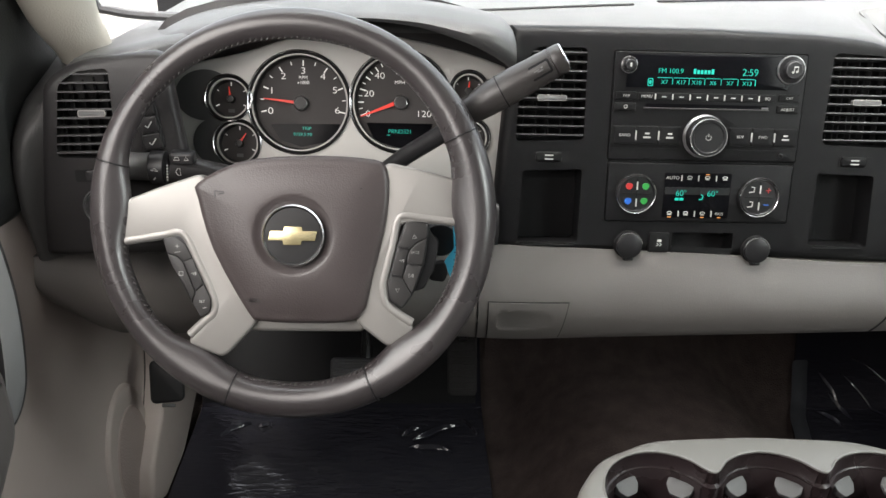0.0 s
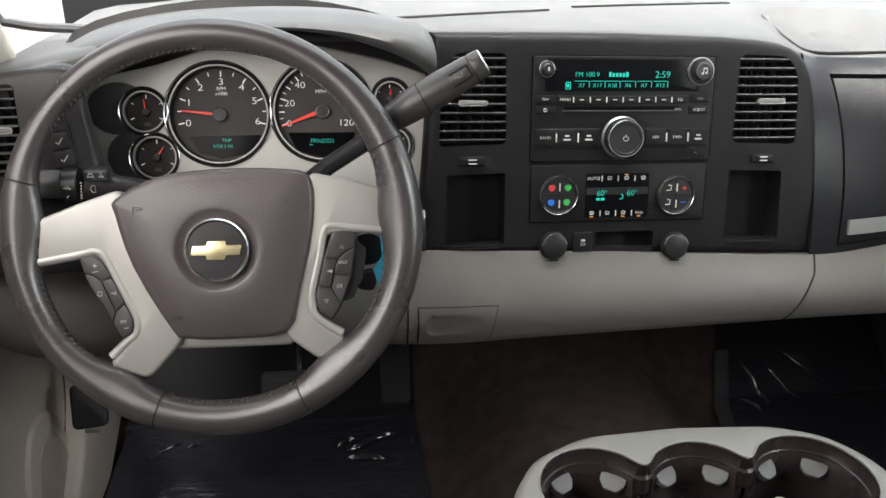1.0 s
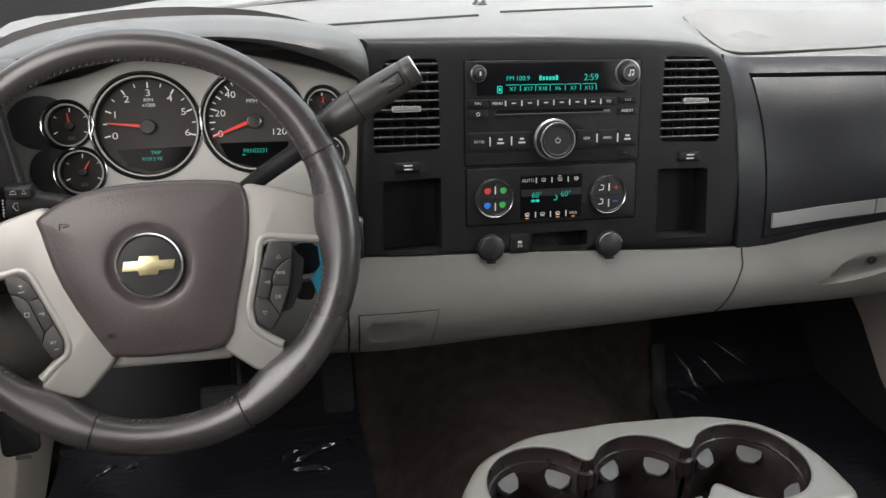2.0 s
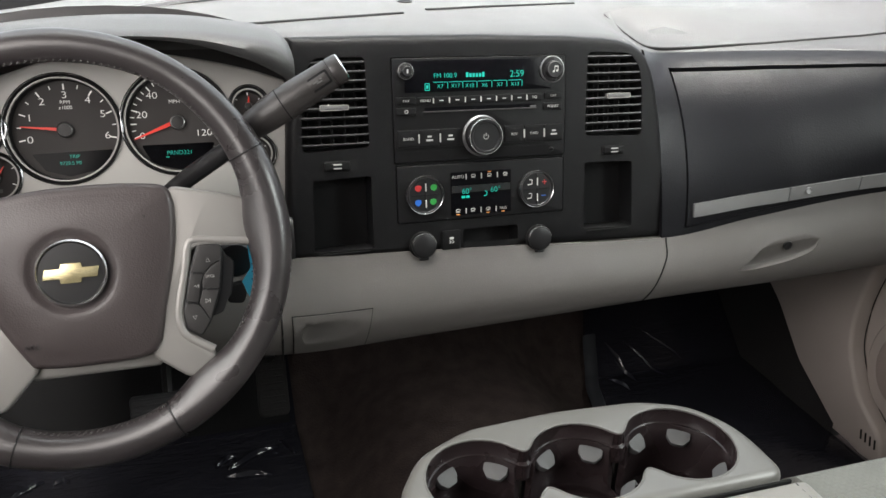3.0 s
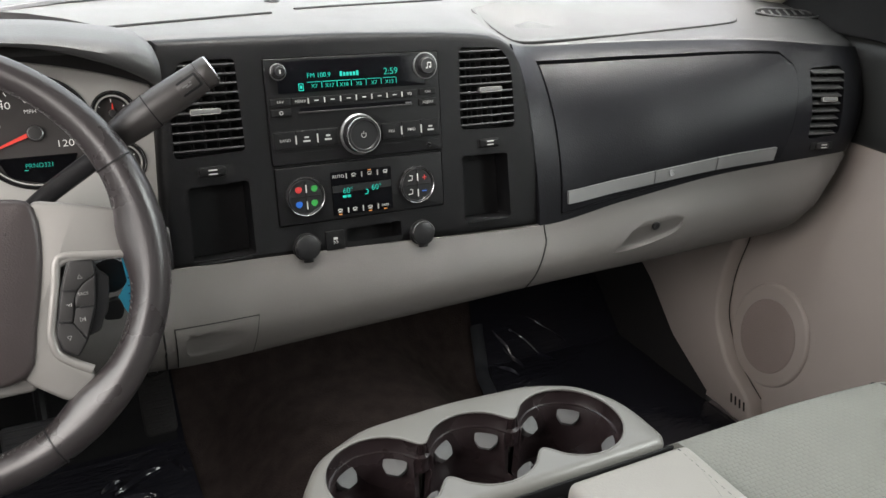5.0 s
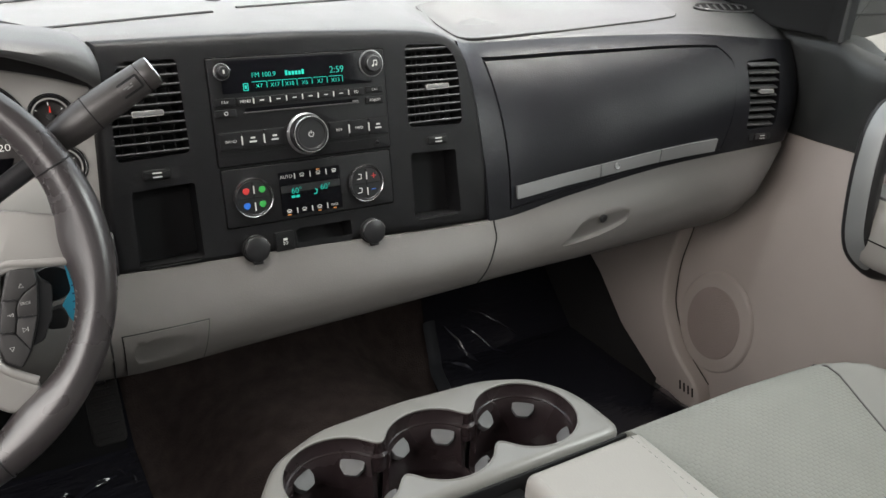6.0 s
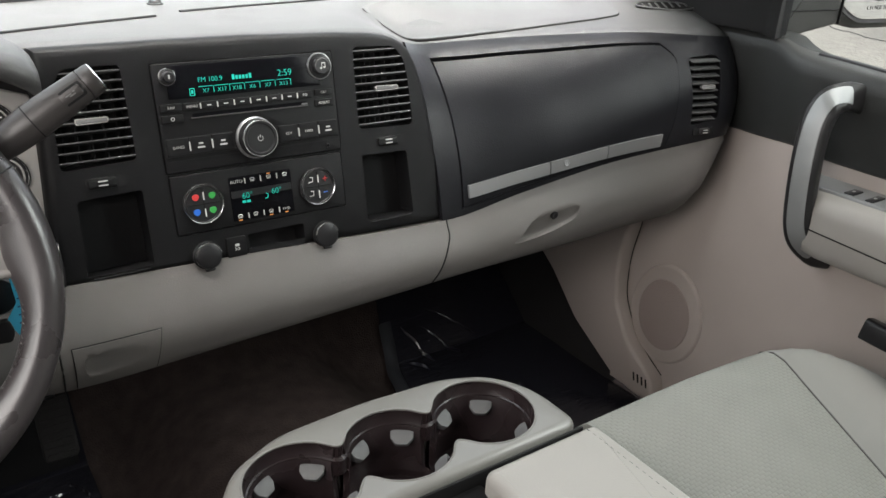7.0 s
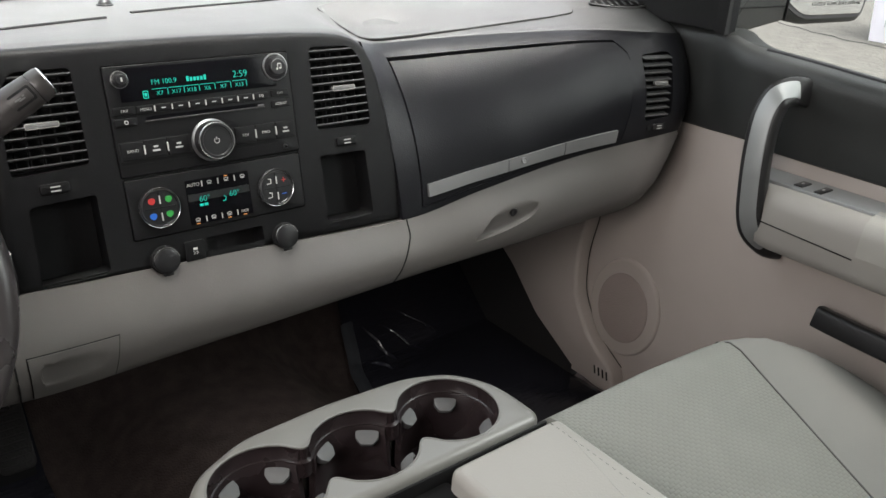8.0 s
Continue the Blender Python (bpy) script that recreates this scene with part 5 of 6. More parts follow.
tray_out = round_corners([(-0.150, -0.405), (0.186, -0.4065), (0.185, -0.345), (0.176, -0.315), (0.151, -0.281), (0.100, -0.260), (0.0, -0.254), (-0.100, -0.260), (-0.159, -0.289), (-0.189, -0.335), (-0.192, -0.405)], 0.020, 5)
TRAY = Matrix.Translation((0, 0, ZC))
part("tray", pierced(tray_out, [cups_outline(0.0565)], 0.0, -0.10, -0.004, 0.010), TRAY_PAINT, console, "light grey cup holder tray", m=TRAY, smooth=45)
def cup_mesh(k, dep):
    """A round well whose wall is notched where it meets the next cup."""
    bm = bmesh.new()
    cx, n = k * 0.106, 56
    near = [j * 0.106 for j in (-1, 0, 1) if abs(j - k) == 1]
    loops = [[], [], [], [], [], []]
    for i in range(n):
        a = 2 * math.pi * i / n
        x, y = cx + 0.0565 * math.cos(a), 0.0565 * math.sin(a)
        cutaway = any(math.hypot(x - q, y) < 0.0645 for q in near)
        top = -0.070 if cutaway else -0.003
        for lp_, (r, w) in zip(loops, ((0.0563, top), (0.0535, min(top - 0.001, -0.016)), (0.0500, min(top - 0.002, -0.020)), (0.0475, -dep), (0.0400, -dep - 0.002), (0.0370, -dep + 0.002))):
            px = r * math.cos(a)
            for q in near:
                px = min(px, 0.0526) if q > cx else max(px, -0.0526)
            lp_.append((cx + px, -0.338 + r * math.sin(a), w))
    rings(bm, loops, False, True)
    return bm


collar = bmesh.new()
rings(collar, [[(x, y, w) for x, y in inset(cups_outline(0.0565), d)] for d, w in ((0.0002, -0.002), (0.0008, -0.0145), (0.0042, -0.0165), (0.0046, -0.034))], False, False)
part("collar", collar, CUP, console, "dark brown collar round the cups", m=TRAY, smooth=50)
part("rim_bead", tube([(x, y, -0.0002) for x, y in cups_outline(0.0565)], 0.0011, 8, True), TRAY_PAINT, console, "thin bright edge round the cups", m=TRAY, smooth=80)
for k in (-1, 0, 1):
    cx = k * 0.106
    cup = part("cup_holder", cup_mesh(k, 0.082), CUP, console, "dark brown cup liner", m=TRAY, smooth=40)
    for rad in (0.0425, 0.0375):
        part("base_ring", tube([(cx + rad * math.cos(radians(d)), -0.338 + rad * math.sin(radians(d)), -0.0835) for d in range(0, 360, 10)], 0.0012, 6, True), CUP, cup, m=TRAY, smooth=80)
    for deg in (121, 54, -33):
        a = radians(deg)
        tm = Matrix.Translation((cx + 0.0465 * math.cos(a), -0.338 + 0.0465 * math.sin(a), ZC - 0.026)) @ Matrix.Rotation(a + math.pi / 2, 4, "Z") @ Matrix.Rotation(radians(-38), 4, "X")
        part("grip_tab", plate(round_corners([(-0.0125, -0.005), (0.0125, -0.005), (0.0125, 0.0035), (0.0065, 0.0110), (-0.0065, 0.0110), (-0.0125, 0.0035)], 0.002, 2), -0.0060, 0.0015, 0.0008), TAB, cup, "grey rubber grip tab", m=tm)
part("tray_wall", pierced(inset(tray_out, 0.004), [inset(cups_outline(0.0565), -0.002)], ZC - 0.02, ZC - 0.19, ZC - 0.18), TITAN, console)
part("slot", box((-0.07, -0.435, ZC - 0.06), (0.24, 0.05, 0.08), 0.004), RECESS, console, "dark slot behind the tray")
part("hinge_gap", box((0.055, -0.4095, ZC - 0.046), (0.262, 0.003, 0.080), 0.001), RECESS, console, "dark gap between tray and armrest")
arm = part("armrest_pad", box((0.118, -0.6855, ZC - 0.045), (0.150, 0.534, 0.10), 0.011), VINYL, console, "light vinyl armrest pad")
part("armrest_side", box((-0.07, -0.72, ZC - 0.055), (0.23, 0.50, 0.10), 0.02), VINYL, console, "light vinyl armrest lid")

# ---- passenger seat ----
seat = thing("passenger_seat", (0.45, -0.65, 0.0), "grey cloth passenger seat with smooth bolsters", "seat")


def seat_top(x, y):
    t = min(1, max(0, (-0.357 - 4.5 * max(0, x - 0.49) ** 2 - y) / 0.06))
    front = 1 - (1 - t) ** 2
    z = 0.290 + 0.088 * front - 0.30 * max(0, -0.44 - y)
    z += 0.003 * math.sin(min(1, max(0, (x - 0.50) / 0.10)) * math.pi) * front
    z += 0.010 * min(1, max(0, (0.52 - x) / 0.14)) * front
    edge = max(0, (x - 0.60) / 0.14)
    return z - 0.070 * min(1, edge) ** 2


def piping_x(y):
    return 0.519 - 0.24 * max(0, -0.40 - y)


def skew(x0, x1):
    """Columns of the cushion between two edges that follow the piping."""
    return lambda u, y: (x0 if x0 is not None else piping_x(y)) * (1 - u) + (x1 if x1 is not None else piping_x(y)) * u


def sheet(f, xs, ys, low, col=None):
    bm = bmesh.new()
    at = col or (lambda x, y: x)
    top = [[bm.verts.new((at(x, y), y, f(at(x, y), y))) for x in xs] for y in ys]
    bot = [[bm.verts.new((at(x, y), y, low)) for x in xs] for y in ys]
    ny, nx = len(ys) - 1, len(xs) - 1
    for j in range(ny):
        for i in range(nx):
            bm.faces.new((top[j][i], top[j][i + 1], top[j + 1][i + 1], top[j + 1][i]))
            bm.faces.new((bot[j][i], bot[j + 1][i], bot[j + 1][i + 1], bot[j][i + 1]))
    rim = [(0, i) for i in range(nx)] + [(j, nx) for j in range(ny)] + [(ny, i) for i in range(nx, 0, -1)] + [(j, 0) for j in range(ny, 0, -1)]
    for k in range(len(rim)):
        (a, b), (c, d) = rim[k], rim[(k + 1) % len(rim)]
        bm.faces.new((top[a][b], bot[a][b], bot[c][d], top[c][d]))
    return bm


part("cushion_insert", sheet(seat_top, steps(0, 1, 24), steps(-0.360, -0.95, 38), 0.16, skew(0.195, None)), CLOTH, seat, "woven grey cloth cushion", smooth=60)
CLOTH_PLAIN = material("plain_grey_cloth", (0.200, 0.197, 0.185), 0.85, grain=0.3, grain_size=0.0015, vary=0.05, spec=0.2)
part("side_bolster", sheet(seat_top, steps(0, 1, 36), steps(-0.360, -0.95, 38), 0.16, skew(None, 0.715)), CLOTH_PLAIN, seat, "smooth grey side bolster", smooth=60)
part("piping", tube([(piping_x(y), y, seat_top(piping_x(y), y) + 0.0005) for y in steps(-0.361, -0.94, 30)], 0.0012, 6), STITCH, seat)
part("backrest", box((0.45, -1.02, 0.55), (0.50, 0.14, 0.75), 0.05), CLOTH_PLAIN, seat)
part("seat_base", box((0.45, -0.70, 0.10), (0.42, 0.45, 0.16), 0.02), RECESS, seat)
dseat = thing("driver_seat", (-0.45, -1.2, 0.0), "grey cloth driver seat behind the camera", "seat")
part("backrest", box((-0.45, -1.22, 0.50), (0.50, 0.14, 0.70), 0.05), CLOTH_PLAIN, dseat)
part("cushion", box((-0.45, -1.0, 0.24), (0.50, 0.40, 0.16), 0.05), CLOTH_PLAIN, dseat)

# ---- doors ----
UP_TOP = [(-1.0, 0.686), (-0.45, 0.696), (-0.33, 0.704), (-0.282, 0.707), (-0.217, 0.711), (-0.180, 0.722), (-0.15, 0.722), (-0.10, 0.721), (0.02, 0.72)]
UP_LOW = [(-1.0, 0.560), (-0.5, 0.571), (-0.30, 0.573), (-0.25, 0.579), (-0.13, 0.562), (0.02, 0.560)]


def swell(y):
    """How far the passenger door's skin moves outwards beside the dashboard."""
    u = min(1, max(0, (y + 0.27) / 0.17))
    return 0.062 * u * u * (3 - 2 * u)


def low_blend(z):
    u = min(1, max(0, (z - 0.38) / 0.16))
    return u * u * (3 - 2 * u)


def skin(s, section, ys):
    """A door panel of cross-sections section(y), rings of (inward offset, z), along y."""
    bm = bmesh.new()
    rings(bm, [[(s * (0.735 + (swell(y) * low_blend(z) if s > 0 else 0) - o), y, z) for o, z in section(y)] for y in ys])
    return bm


def upper_section(y):
    a, b = curve(y, UP_LOW), curve(y, UP_TOP)
    h = b - a
    return [(-0.01, a), (0.002, a), (0.006, a + 0.006), (0.006, a + 0.3 * h), (0.010, a + 0.6 * h), (0.014, a + 0.80 * h), (0.013, b - 0.012), (0.008, b - 0.004), (-0.002, b), (-0.03, b + 0.002), (-0.05, b), (-0.05, a)]


def lower_section(y):
    b = curve(y, UP_LOW) + 0.004
    return [(0.0, z) for z in steps(0.02, 0.34, 5)] + [(0.002, 0.44), (0.004, 0.50), (0.0, b), (-0.05, b), (-0.05, 0.02)]


def band(path, face, wide, thick, r, off):
    """A strap of rounded rectangular section along a path, its broad side turned to a direction."""
    path = [Vector(p) for p in path]
    loops = []
    for i, p in enumerate(path):
        t = (path[min(i + 1, len(path) - 1)] - path[max(i - 1, 0)]).normalized()
        nrm = Vector(face) - t * t.dot(Vector(face))
        nrm.normalize()
        side = t.cross(nrm)
        loops.append([tuple(p + side * u + nrm * (w + off)) for u, w in rrect(0, 0, wide, thick, r, 3)])
    bm = bmesh.new()
    rings(bm, loops)
    return bm


ARM = [(0.7365, 0.551), (0.690, 0.5505), (0.668, 0.547), (0.657, 0.540), (0.652, 0.522), (0.652, 0.498), (0.655, 0.474), (0.662, 0.459), (0.672, 0.453), (0.7365, 0.450)]


def arm_mesh(y0, y1, grow=0.0, first=0, last=10):
    """The passenger armrest between two places along the door."""
    bm = bmesh.new()
    loops = []
    for y in steps(y0, y1, 24):
        k = min(1, max(0.0, (-0.300 - y) / 0.05)) ** 0.5
        ring = [(0.7365 - (0.7365 - x) * (0.45 + 0.55 * k) - (grow if x < 0.73 else 0), y, z + (grow if z > 0.50 else 0)) for x, z in ARM[first:last]]
        if last < 10:
            ring += [(x + 0.012, yy, z - 0.004) for x, yy, z in ring[::-1]]
        loops.append(ring)
    rings(bm, loops)
    return bm


ARM_GREY = material("warm_grey_armrest_plastic", (0.275, 0.258, 0.240), 0.5, grain=0.10, grain_size=0.0016, vary=0.05)


def door(s, nm, label):
    """A front door; s = 1 for the passenger side, -1 for the driver side."""
    d = thing(nm, (s * 0.75, -0.5, 0.1), label, "door")
    X = s * 0.735
    m = Matrix(((0, 0, -s, X), (-s, 0, 0, 0), (0, 1, 0, 0), (0, 0, 0, 1)))
    q = -1 if s > 0 else 1
    e = 0.0 if s > 0 else 0.14
    sy, sz, tall = (-0.086, 0.212, 1.0) if s > 0 else (0.030, 0.112, 1.25)
    lean = radians(10)
    def oval(a, b):
        ring = [(a * math.cos(t), b * tall * math.sin(t)) for t in (2 * math.pi * i / 48 for i in range(48))]
        return [(q * (sy + x * math.cos(lean) - z * math.sin(lean) * 0.5), sz + z * math.cos(lean) + x * math.sin(lean) * 0.5) for x, z in ring]
    def o(pts):
        return [(q * y, z) for y, z in pts]
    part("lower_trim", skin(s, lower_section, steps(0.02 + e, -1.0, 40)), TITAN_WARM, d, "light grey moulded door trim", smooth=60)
    part("upper_trim", skin(s, upper_section, steps(0.02 if s > 0 else -0.126, -1.0, 50)), DOOR_TRIM, d, "black upper door trim", smooth=60)
    part("sail_panel", plate(o(round_corners([(0.45, 0.722), (0.44, 0.74), (0.16, 0.775), (0.05, 0.83), (-0.135, 1.05), (-0.148, 1.05), (-0.148, 0.720)], 0.004)), -0.08, -0.035, 0.003), RECESS, d, "black mirror sail panel", m=m)
    part("window_channel", plate(o([(-0.149, 0.721), (-0.149, 1.08), (-0.168, 1.08), (-0.168, 0.719)]), -0.05, -0.022), RECESS, d, m=m)
    w = part("window_frame", tube([(s * 0.745, -0.17, 1.03), (s * 0.735, -0.35, 1.23), (s * 0.735, -0.95, 1.24)], 0.02, 8), EBONY, d)
    bm = bmesh.new()
    c = [(s * 0.768, -0.165, 0.68), (s * 0.768, -0.96, 0.67), (s * 0.745, -0.96, 1.23), (s * 0.745, -0.36, 1.22), (s * 0.748, -0.165, 1.03)]
    rings(bm, [c, [(x + s * 0.004, y, z) for x, y, z in c]])
    g = part("pane", bm, DOOR_GLASS, d)
    g.visible_shadow = False
    part("weatherstrip", tube([(s * 0.757, y, curve(y, UP_TOP) + 0.0015) for y in steps(-0.245, -0.99, 24)], 0.0032, 8), BLACK, d, "black rubber weatherstrip")
    # armrest
    arm_out = round_corners([(-0.345, 0.545), (-1.0, 0.510), (-1.0, 0.400), (-0.75, 0.395), (-0.40, 0.430), (-0.345, 0.470)], 0.02)
    if s > 0:
        part("armrest", arm_mesh(-0.300, -1.0), ARM_GREY, d, "light grey armrest", smooth=50)
        part("elbow_pad", arm_mesh(-0.487, -1.0, 0.003, 1, 6), VINYL, d, "soft light grey elbow pad", smooth=60)
        part("seam", tube([(0.6518, y, 0.4985 - 0.05 * (-0.345 - y)) for y in steps(-0.345, -0.483, 6)], 0.0010, 6), RECESS, d)
    else:
        part("armrest", plate(o(arm_out), -0.01, 0.085, 0.018), TITAN, d, "light grey armrest", m=m, smooth=50)
    # grab handle
    b = 0.0 if s > 0 else -0.006
    away = 0.0 if s > 0 else 0.007
    hp = spline([(s * (0.738 + away), b - 0.345, 0.664), (s * (0.714 + away), b - 0.338, 0.673), (s * (0.690 + away), b - 0.331, 0.677), (s * (0.668 + away), b - 0.323, 0.670), (s * (0.656 + away), b - 0.319, 0.646), (s * (0.650 + away), b - 0.320, 0.615), (s * (0.646 + away), b - 0.324, 0.570), (s * (0.648 + away), b - 0.328, 0.523), (s * (0.653 + away), b - 0.331, 0.494), (s * (0.664 + away), b - 0.336, 0.472), (s * (0.690 + away), b - 0.345, 0.452), (s * (0.730 + away), b - 0.352, 0.440)], 4)
    h = part("grab_handle", band(hp, (-s * 0.95, -0.12, 0.30), 0.039, 0.022, 0.006, -0.009), EBONY, d, "black grab handle", smooth=50)
    part("silver_insert", band(hp[6:41], (-s * 0.95, -0.12, 0.30), 0.0255, 0.005, 0.0022, 0.0004), GRAPHITE, h, "satin silver insert", smooth=50)
    # speaker
    part("speaker_pod", dome(oval(0.080, 0.100), -0.01, 0.006, 0.003, 0.006, 6), TITAN_WARM, d, "round moulded speaker surround", m=m, smooth=60)
    part("speaker_grille", dome(oval(0.057, 0.071), 0.004, 0.0094, 0.002, 0.002, 5), GRILLE, d, "fine brown speaker mesh", m=m, smooth=60)
    return d, m


corner = plate([(-0.24, 0.585), (-0.128, 0.585), (0.04, 0.600), (0.08, 0.70), (0.04, 0.80), (-0.05, 0.92), (-0.20, 1.06), (-0.24, 1.0)], -0.008, 0.0010, 0.001)
GRILLE = material("speaker_mesh", (0.280, 0.230, 0.212), 0.7, grain=0.9, grain_size=0.0022)
door_r = door(1, "passenger_door", "closed passenger door with black upper and light grey lower trim")[0]
door_l, DL = door(-1, "driver_door", "closed driver door with black upper and light grey lower trim")

part("mirror_corner", corner, DOOR_TRIM, door_l, "black inner corner below the mirror", m=DL)

# kick panels
for s, nm in ((1, "right"), (-1, "left")):
    kick = [(0.40, 0.34), (0.36, 0.44), (0.004, 0.44), (0.001, 0.374), (0.013, 0.300), (0.014, 0.250), (0.006, 0.200), (-0.036, 0.134), (-0.100, 0.090), (-0.116, 0.045), (-0.073, 0.036), (-0.011, 0.046), (0.108, 0.115), (0.189, 0.195)]
    shape = kick if s > 0 else [(y + 0.13, z) for y, z in kick[1:10]] + [(0.06, 0.006), (0.17, 0.004), (0.40, 0.10), (0.52, 0.30)]
    mm = Matrix(((0, 0, -s, s * 0.715), (-1 if s > 0 else 1, 0, 0, 0), (0, 1, 0, 0), (0, 0, 0, 1)))
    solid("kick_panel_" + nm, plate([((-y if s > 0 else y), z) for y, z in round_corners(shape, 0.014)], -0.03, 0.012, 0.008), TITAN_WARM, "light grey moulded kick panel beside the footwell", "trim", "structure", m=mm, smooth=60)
    seam = [(s * 0.732, (0 if s > 0 else 0.13) + y - 0.003, z) for y, z in kick[2:9]]
    solid("trim_seam_" + nm, tube(spline(seam, 4), 0.0009, 6), MAT_BLACK, "dark seam between kick panel and door", "trim", "structure")
    solid("carpet_side_" + nm, box((s * 0.745, 0.36 if s > 0 else 0.43, 0.26), (0.03, 0.68 if s > 0 else 0.54, 0.60), 0.006), MAT_BLACK, "black lining on the footwell side", "lining", "structure")
    solid("sill_" + nm, box((s * 0.75, -0.50, -0.02), (0.03, 0.80, 0.05), 0.01), TITAN_WARM, "light grey door sill plate", "trim", "structure")

# ---- floor film and pedals ----
def film(x0, x1, y0, y1, seed, slant=0.0):
    """A crumpled sheet over the floor."""
    rnd = random.Random(seed)
    ph = [rnd.uniform(0, 6.28) for _ in range(8)]
    def f(x, y):
        r = sum(math.sin(x * (30 + 17 * k) * math.cos(ph[k]) + y * (30 + 17 * k) * math.sin(ph[k]) + ph[-1 - k]) / (1 + k) for k in range(5))
        z = floor_height(x, y) + 0.012 + 0.0008 * r
        return z
    def across(u, y):
        a = x0 + slant * (y - 0.19)
        return a + (x1 - a) * u
    return sheet(f, steps(0, 1, 110), steps(y0, y1, 230), -0.02, across)


def crease(parent, a, b, high, bow=0.004):
    """A sharp fold standing up from the film, from one place to another."""
    n = 14
    d = Vector((b[0] - a[0], b[1] - a[1]))
    side = Vector((-d.y, d.x)).normalized()
    bm = bmesh.new()
    loops = []
    for i in range(n + 1):
        t = i / n
        q = Vector(a) + d * t + side * bow * (math.sin(math.pi * t) + 0.25 * math.sin(9 * t + 50 * a[0]))
        z = floor_height(q.x, q.y) + 0.0125
        tall = high * math.sin(math.pi * min(1, t + 0.02)) ** 0.7
        loops.append([(q.x + side.x * o, q.y + side.y * o, z + tall * k) for o, k in ((-0.0034, 0.0), (-0.0018, 0.30), (-0.0008, 0.80), (0.0, 1.0), (0.0008, 0.80), (0.0018, 0.30), (0.0034, 0.0))])
    rings(bm, loops, close=False)
    part("crease", bm, FILM, parent, smooth=80)


def floor_film(x0, x1, seed, folds, label, slant=0.0):
    t = thing("plastic_floor_film", ((x0 + x1) / 2, 0.1, 0.02), label, "floor film")
    part("sheet", film(x0, x1, 0.45, -0.5, seed, slant), FILM, t, smooth=70)
    for a, b, high in folds:
        crease(t, a, b, high)
    return t


# near-black sheet added over the film for the shade behind the pedals
solid("toe_board_shade", sheet(lambda x, y: floor_height(x, y) + 0.020, steps(-0.70, -0.215, 10), steps(0.46, 0.285, 10), -0.02), RECESS, "added black sheet for the shade on the toe board behind the pedals", "lining", "structure", smooth=60)
floor_film(-0.70, -0.205, 3, [((-0.652, 0.200), (-0.606, 0.236), 0.007), ((-0.592, 0.225), (-0.568, 0.228), 0.006), ((-0.346, 0.200), (-0.314, 0.222), 0.007), ((-0.328, 0.190), (-0.245, 0.232), 0.008), ((-0.334, 0.173), (-0.260, 0.162), 0.007), ((-0.240, 0.245), (-0.218, 0.200), 0.006)], "crumpled clear plastic film over the driver floor")
film_r = floor_film(0.335, 0.732, 5, [((0.429, 0.332), (0.458, 0.275), 0.006), ((0.441, 0.302), (0.466, 0.250), 0.006), ((0.412, 0.272), (0.437, 0.226), 0.006), ((0.470, 0.330), (0.540, 0.250), 0.004), ((0.500, 0.350), (0.590, 0.290), 0.004)], "crumpled clear plastic film over the passenger floor", 0.34)


def hem_mesh():
    """The doubled edge of the passenger's film, a narrow flat strip along its slanted side."""
    bm = bmesh.new()
    loops = []
    for y in steps(0.345, 0.05, 24):
        a = 0.335 + 0.34 * (y - 0.19)
        wave = 0.0015 * math.sin(70 * y)
        loops.append([(x + wave, y, floor_height(x, y) + up) for x, up in ((a - 0.003, 0.013), (a + 0.002, 0.0165), (a + 0.022, 0.0170), (a + 0.026, 0.0135))])
    rings(bm, loops, close=False)
    return bm


part("hem", hem_mesh(), HEM, film_r, "dull folded edge of the film", smooth=70)
acc = thing("accelerator_pedal", (-0.255, 0.12, 0.2), "long black rubber accelerator pedal", "pedal")
ACC = plane((-0.257, 0.112, 0.222), 30)
accpad = part("pad", plate(rrect(0, 0, 0.044, 0.095, 0.008), -0.008, 0.0, 0.003), MAT_BLACK, acc, m=ACC)
for k in range(9):
    part("rib", box((0, -0.038 + 0.0095 * k, 0.001), (0.034, 0.0028, 0.003), 0.001), MAT_BLACK, accpad, m=ACC)
brk = thing("brake_pedal", (-0.41, 0.12, 0.2), "wide black ribbed brake pedal", "pedal")
BRK = plane((-0.403, 0.09, 0.219), 28)
bp = part("pad", plate(rrect(0, 0, 0.096, 0.044, 0.006), -0.01, 0.0, 0.003), RUBBER, brk, m=BRK)
for k in range(5):
    part("rib", box((0, -0.0165 + 0.0082 * k, 0.001), (0.088, 0.0034, 0.004), 0.001), RUBBER, bp, m=BRK)
part("arm", tube([(-0.40, 0.10, 0.22), (-0.40, 0.2, 0.34), (-0.40, 0.3, 0.45)], 0.008, 8), BLACK, brk)
part("arm", tube([(-0.257, 0.12, 0.26), (-0.257, 0.22, 0.34), (-0.257, 0.3, 0.45)], 0.007, 8), BLACK, acc)
tag = thing("key_tag", (-0.29, -0.12, 0.53), "ignition key with a bright blue paper tag", "key tag")
KEY = plane((0, -0.130, 0), 0)
paper = part("paper", plate(round_corners([(-0.296, 0.568), (-0.276, 0.553), (-0.276, 0.515), (-0.288, 0.480), (-0.303, 0.517), (-0.293, 0.533)], 0.002, 2), -0.0004, 0.0004), BLUE, tag, "bright blue paper tag", m=KEY)
for k in range(7):
    part("bar", plate(rrect(-0.2860 - 0.0004 * k, 0.5540 - 0.0085 * k, 0.011, 0.0016, 0.0004), 0.0003, 0.0008), INK, paper, m=KEY)
